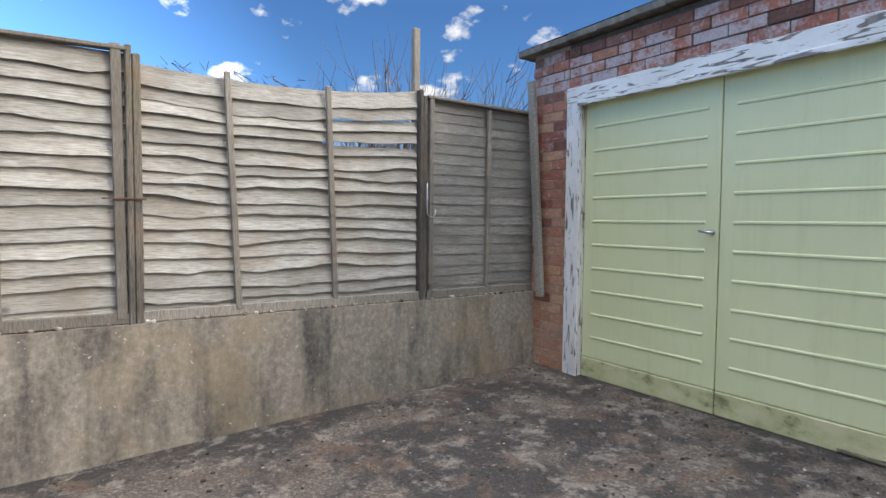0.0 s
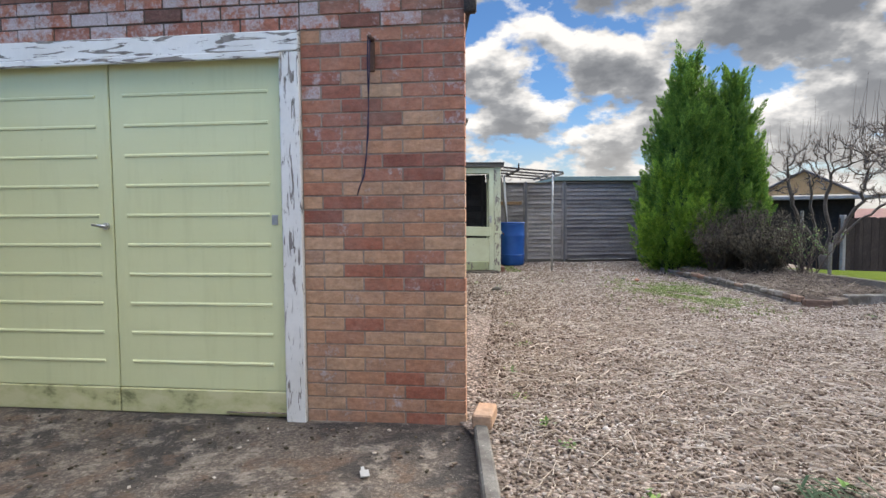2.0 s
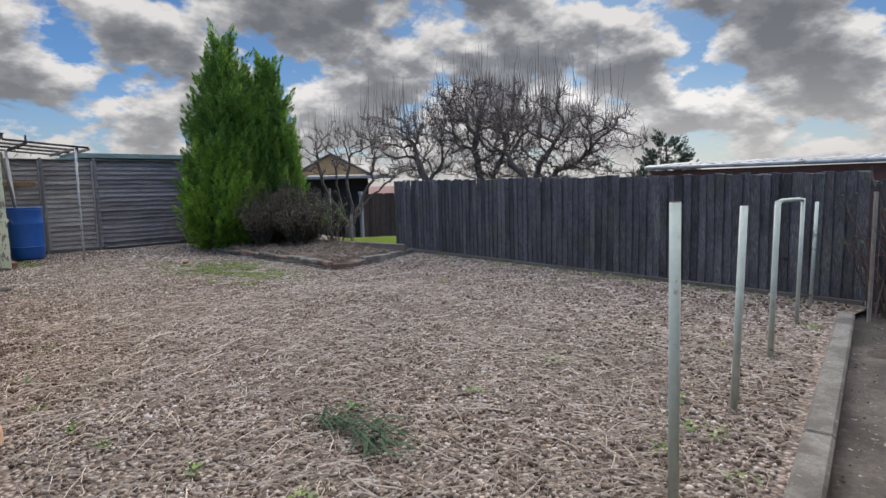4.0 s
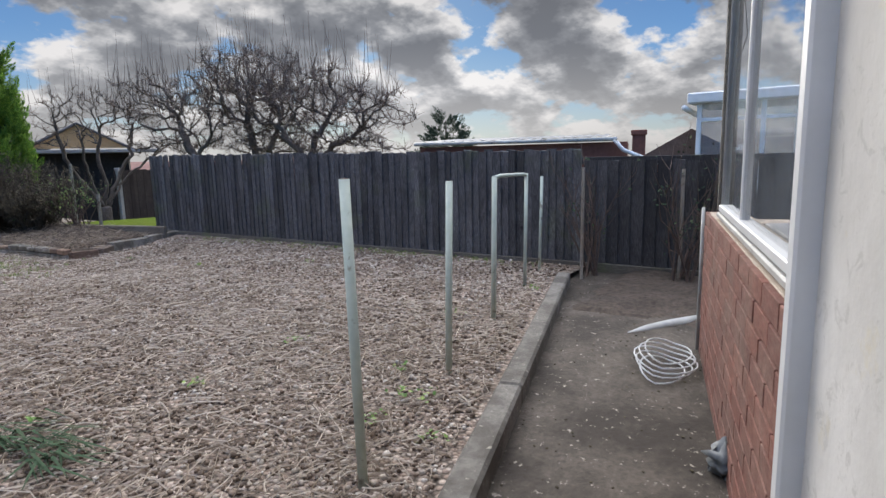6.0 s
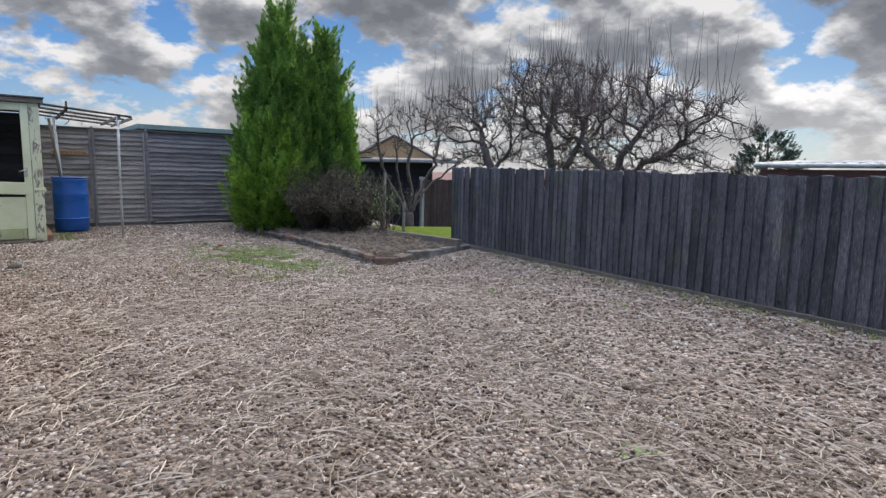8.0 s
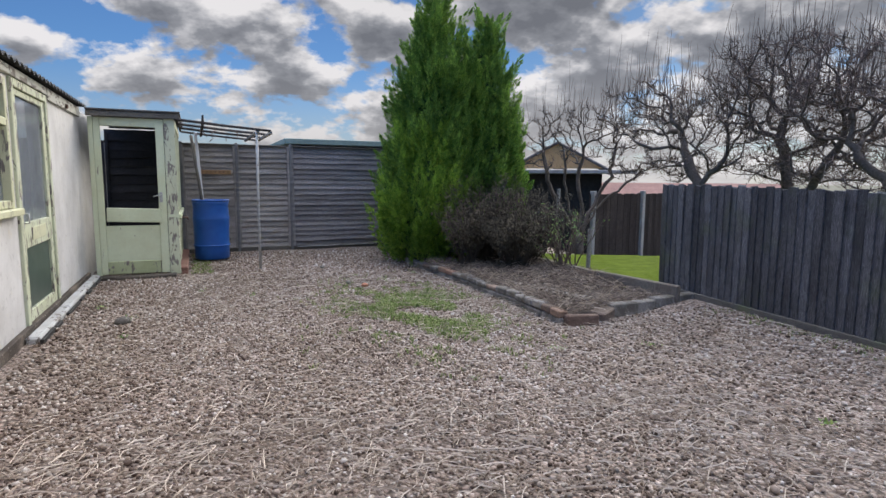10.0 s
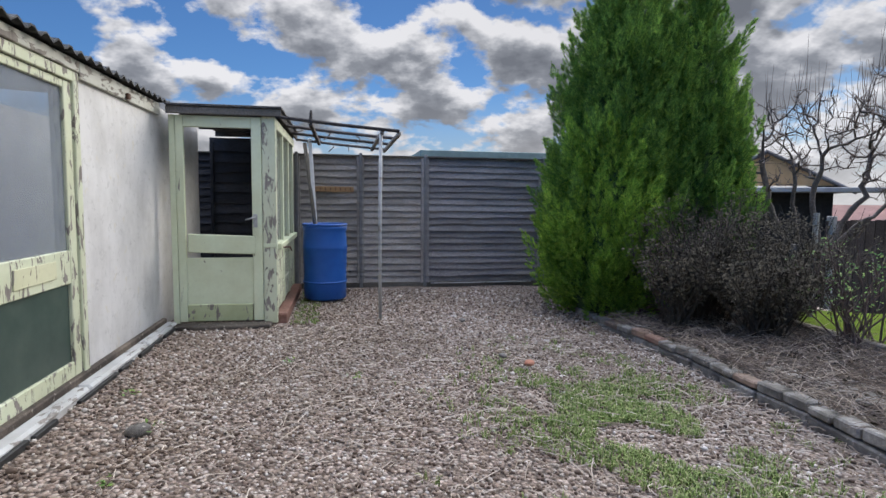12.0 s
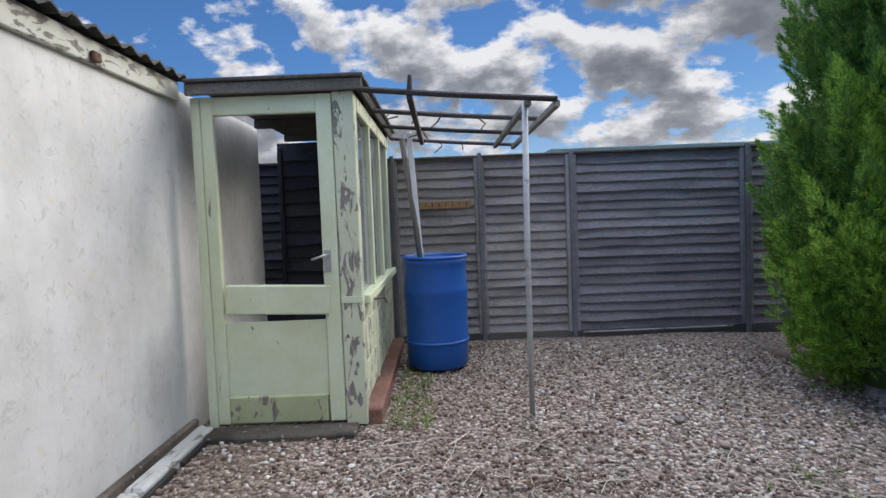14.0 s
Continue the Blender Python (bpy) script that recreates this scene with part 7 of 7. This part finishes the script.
for k in range(64):
    b = Buf()
    f_ = q.random()
    x, y = 1.39 + 0.10 * f_ + q.gauss(0, 0.05), -0.60 - 0.48 * f_ + q.gauss(0, 0.04)
    a = radians(-72) + q.gauss(0, 0.42) + (0.5 if q.random() < 0.2 else 0)
    L = q.uniform(0.14, 0.32)
    e = V3((math.cos(a), math.sin(a), 0))
    w_ = V3((-e.y, e.x, 0)) * q.uniform(0.004, 0.007)
    p = V3((x, y, 0.004))
    z = q.uniform(0.02, 0.065)
    b.add([p - w_, p + w_, p + e * L * .4 + w_ + V3((0, 0, z)), p + e * L * .4 - w_ + V3((0, 0, z)), p + e * L * .75 + w_ * .7 + V3((0, 0, z * .6)), p + e * L * .75 - w_ * .7 + V3((0, 0, z * .6)), p + e * L + V3((0, 0, 0.012))], [(0, 1, 2, 3), (3, 2, 4, 5), (5, 4, 6)])
    part("leaf", b, BULB, t)
b = Buf()
b.grid(4, 4, lambda a, c: (1.57 + 0.05 * (a - .5), -0.66 + 0.07 * (c - .5), 0.03 + 0.02 * math.sin(3 * a + 2 * c)))
tagged(part("pale_leaf", b, WEED), "single pale yellow-green leaf on the gravel", "leaf")

for x, y, r, mt, lab in ((0.02, 5.45, 0.055, KERB, "grey stone lying in the gravel"), (2.33, 6.75, 0.035, BRICK, "red brick shard lying in the gravel"), (2.15, 6.95, 0.03, KERB, "dark stone lying in the gravel"), (1.9, 8.3, 0.03, KERB, "dark stone lying in the gravel")):
    b = Buf().grid(12, 9, lambda a, c: (lambda th_, ph_, k_: (k_ * 1.25 * math.cos(th_) * math.sin(ph_), k_ * math.sin(th_) * math.sin(ph_), 0.7 * k_ * math.cos(ph_)))(2 * math.pi * a, math.pi * c, r * (1 + 0.25 * noise.noise((math.cos(6.283 * a) * 1.5 + x, math.sin(6.283 * a) * 1.5, c * 3)))))
    tagged(part("stone", b, mt, smooth=True, m=pose(x, y, 0.012, 0, 0, q.uniform(0, 180))), lab, "stone", "loose stones")

# dead growth in the bed
g = Buf()
n = 0
while n < 3600:
    x, y = q.uniform(3.2, 5.6), q.uniform(4.6, 8.6)
    if in_poly(x, y, BED):
        n += 1
        a, L, z = q.uniform(0, 6.283), q.uniform(0.06, 0.26), soil_z(x, y) + 0.01 + 0.05 * q.random()
        e = V3((math.cos(a), math.sin(a), q.uniform(-0.1, 0.5))) * L
        g.tube([(x, y, z), V3((x, y, z)) + e * 0.5 + V3((0, 0, 0.02)), V3((x, y, z)) + e], [0.003, 0.0025, 0.001], 3, False)
tagged(part("dead_grass", g, island_mat("grey_dead_grass", [(0.0, (0.08, 0.06, 0.045)), (0.6, (0.20, 0.155, 0.12)), (1.0, (0.38, 0.32, 0.25))])), "tangle of dead stalks on the bed", "dead grass", kind="stuff")
g = Buf()
for k in range(3200):
    x, y = q.uniform(3.2, 5.6), q.uniform(4.6, 8.9)
    if in_poly(x, y, BED):
        e = V3((q.uniform(-1, 1), q.uniform(-1, 1), q.uniform(-.3, .5))).normalized() * 0.03
        o = V3((q.uniform(-1, 1), q.uniform(-1, 1), q.uniform(-.3, .3))).normalized() * 0.014
        p = V3((x, y, soil_z(x, y) + 0.02 + 0.03 * q.random()))
        g.add([p - e, p + o, p + e, p - o], [(0, 1, 2, 3)])
tagged(part("leaf_litter", g, DEADLEAF), "brown leaf litter on the bed", "leaf litter", kind="stuff")

# grit and dead leaves on the concrete
g = Buf()
pale = Buf()
for k in range(1000):
    if k < 800:
        x, y = -3.5 + 3.5 * q.random(), -0.1 - 3.2 * q.random() ** 1.4
        z = slab_z(x, y)
    else:
        x = q.uniform(1.2, 6.0)
        y = kerb_y(x) - 0.1 - 0.9 * q.random() ** 1.2
        z = -0.06
    r = q.uniform(0.005, 0.013) ** 1.0 * q.uniform(0.4, 1.0) if k < 800 else q.uniform(0.003, 0.007)
    (pale if q.random() < 0.3 and k < 800 else g).box(-r, r, -r * 0.7, r * 0.7, -0.002, r * 0.5, r * 0.3, pose(x, y, z + 0.005, 0, 0, q.uniform(0, 180)))
tagged(part("pale_grit", pale, PEBBLE), "pale pebbles and chips scattered on the concrete", "grit", kind="stuff")
tagged(part("grit", g, DEADLEAF), "dark crumbs of moss and leaf on the concrete", "grit", kind="stuff")

# ---- pebbles and stalks on the gravel ----
rs = np.random.RandomState(4)
phi = (1 + 5 ** 0.5) / 2
ico = np.array([(-1, phi, 0), (1, phi, 0), (-1, -phi, 0), (1, -phi, 0), (0, -1, phi), (0, 1, phi), (0, -1, -phi), (0, 1, -phi), (phi, 0, -1), (phi, 0, 1), (-phi, 0, -1), (-phi, 0, 1)]) / math.hypot(1, phi)
icf = np.array([(0, 11, 5), (0, 5, 1), (0, 1, 7), (0, 7, 10), (0, 10, 11), (1, 5, 9), (5, 11, 4), (11, 10, 2), (10, 7, 6), (7, 1, 8), (3, 9, 4), (3, 4, 2), (3, 2, 6), (3, 6, 8), (3, 8, 9), (4, 9, 5), (2, 4, 11), (6, 2, 10), (8, 6, 7), (9, 8, 1)])


def scatter(n, x0, x1, y0, y1, keep):
    out = []
    while len(out) < n:
        x, y = rs.uniform(x0, x1), rs.uniform(y0, y1)
        if on_gravel(x, y) and keep(x, y):
            out.append((x, y))
    return np.array(out)


near = scatter(62000, 0.02, 3.6, -3.0, 7.6, lambda x, y: True)
wide = scatter(24000, -1.0, 6.1, -2.6, 10.4, lambda x, y: x > 3.4 or y > 7.4 or (x < 0.3 and y > 3.4))
pts = np.vstack([near, wide])
n = len(pts)
size = np.concatenate([rs.uniform(0.0055, 0.0128, len(near)), rs.uniform(0.008, 0.0155, len(wide))]) * np.where(rs.rand(n) < 0.04, 1.5, 1.0)
ax = rs.uniform(0.7, 1.25, (n, 3)) * np.array([1, 1, 0.75]) * size[:, None]
ang = rs.uniform(0, 2 * math.pi, n)
loc = ico[None] * (1 + rs.uniform(-0.12, 0.12, (n, 12, 1))) * ax[:, None, :]
ca_, sa_ = np.cos(ang)[:, None], np.sin(ang)[:, None]
vx = loc[..., 0] * ca_ - loc[..., 1] * sa_ + pts[:, 0, None]
vy = loc[..., 0] * sa_ + loc[..., 1] * ca_ + pts[:, 1, None]
gz = np.array([gravel_z(x, y) for x, y in pts])
vz = loc[..., 2] + (gz + ax[:, 2] * rs.uniform(0.15, 0.95, n))[:, None]
verts = np.stack([vx, vy, vz], -1).reshape(-1, 3)
faces = (icf[None] + (np.arange(n) * 12)[:, None, None]).reshape(-1, 3)
tagged(part("pebbles", fast_mesh("pebbles", verts, faces, PEBBLE, True), None), "loose rounded pebbles in brown, pink and grey", "gravel", kind="stuff")

st = scatter(15000, 0.1, 5.8, -3.0, 8.0, lambda x, y: rs.rand() < (1.0 if (y < 3.0 and 0.2 < x < 4.2) else 0.35) * (0.45 + 0.9 * max(0, 0.4 + noise.noise((x * 0.9, y * 0.9, 11)))))
bed_st = [(x, y) for x, y in zip(rs.uniform(3.2, 5.6, 700), rs.uniform(4.7, 9.0, 700)) if in_poly(x, y, BED)]
st = np.vstack([st, np.array(bed_st)])
sv_, sf_ = [], []
for x, y in st:
    a, L, r = rs.uniform(0, 6.283), rs.uniform(0.04, 0.10) if rs.rand() < 0.7 else rs.uniform(0.1, 0.24), rs.uniform(0.0012, 0.0031)
    d = np.array([math.cos(a), math.sin(a), rs.uniform(-0.05, 0.12)])
    o = np.array([-d[1], d[0], 0]) * r
    c = np.array([x, y, (soil_z(x, y) + 0.02 if in_poly(x, y, BED) else gravel_z(x, y) + 0.016) + rs.uniform(0, 0.014)])
    mid = c + np.array([-d[1], d[0], 0]) * rs.normal(0, 0.012) + np.array([0, 0, 0.006])
    k = len(sv_)
    for p in (c - d * L / 2, mid, c + d * L / 2):
        sv_ += [p - o, p + o, p + np.array([0, 0, 1.6 * r])]
    for s in (0, 3):
        for e0, e1 in ((0, 1), (1, 2), (2, 0)):
            sf_.append((k + s + e0, k + s + e1, k + s + 3 + e1, k + s + 3 + e0))
tagged(part("dry_stalks", fast_mesh("dry_stalks", np.array(sv_), np.array(sf_), STRAW), None), "pale dead stalks strewn over the gravel", "dry stalks", kind="stuff")
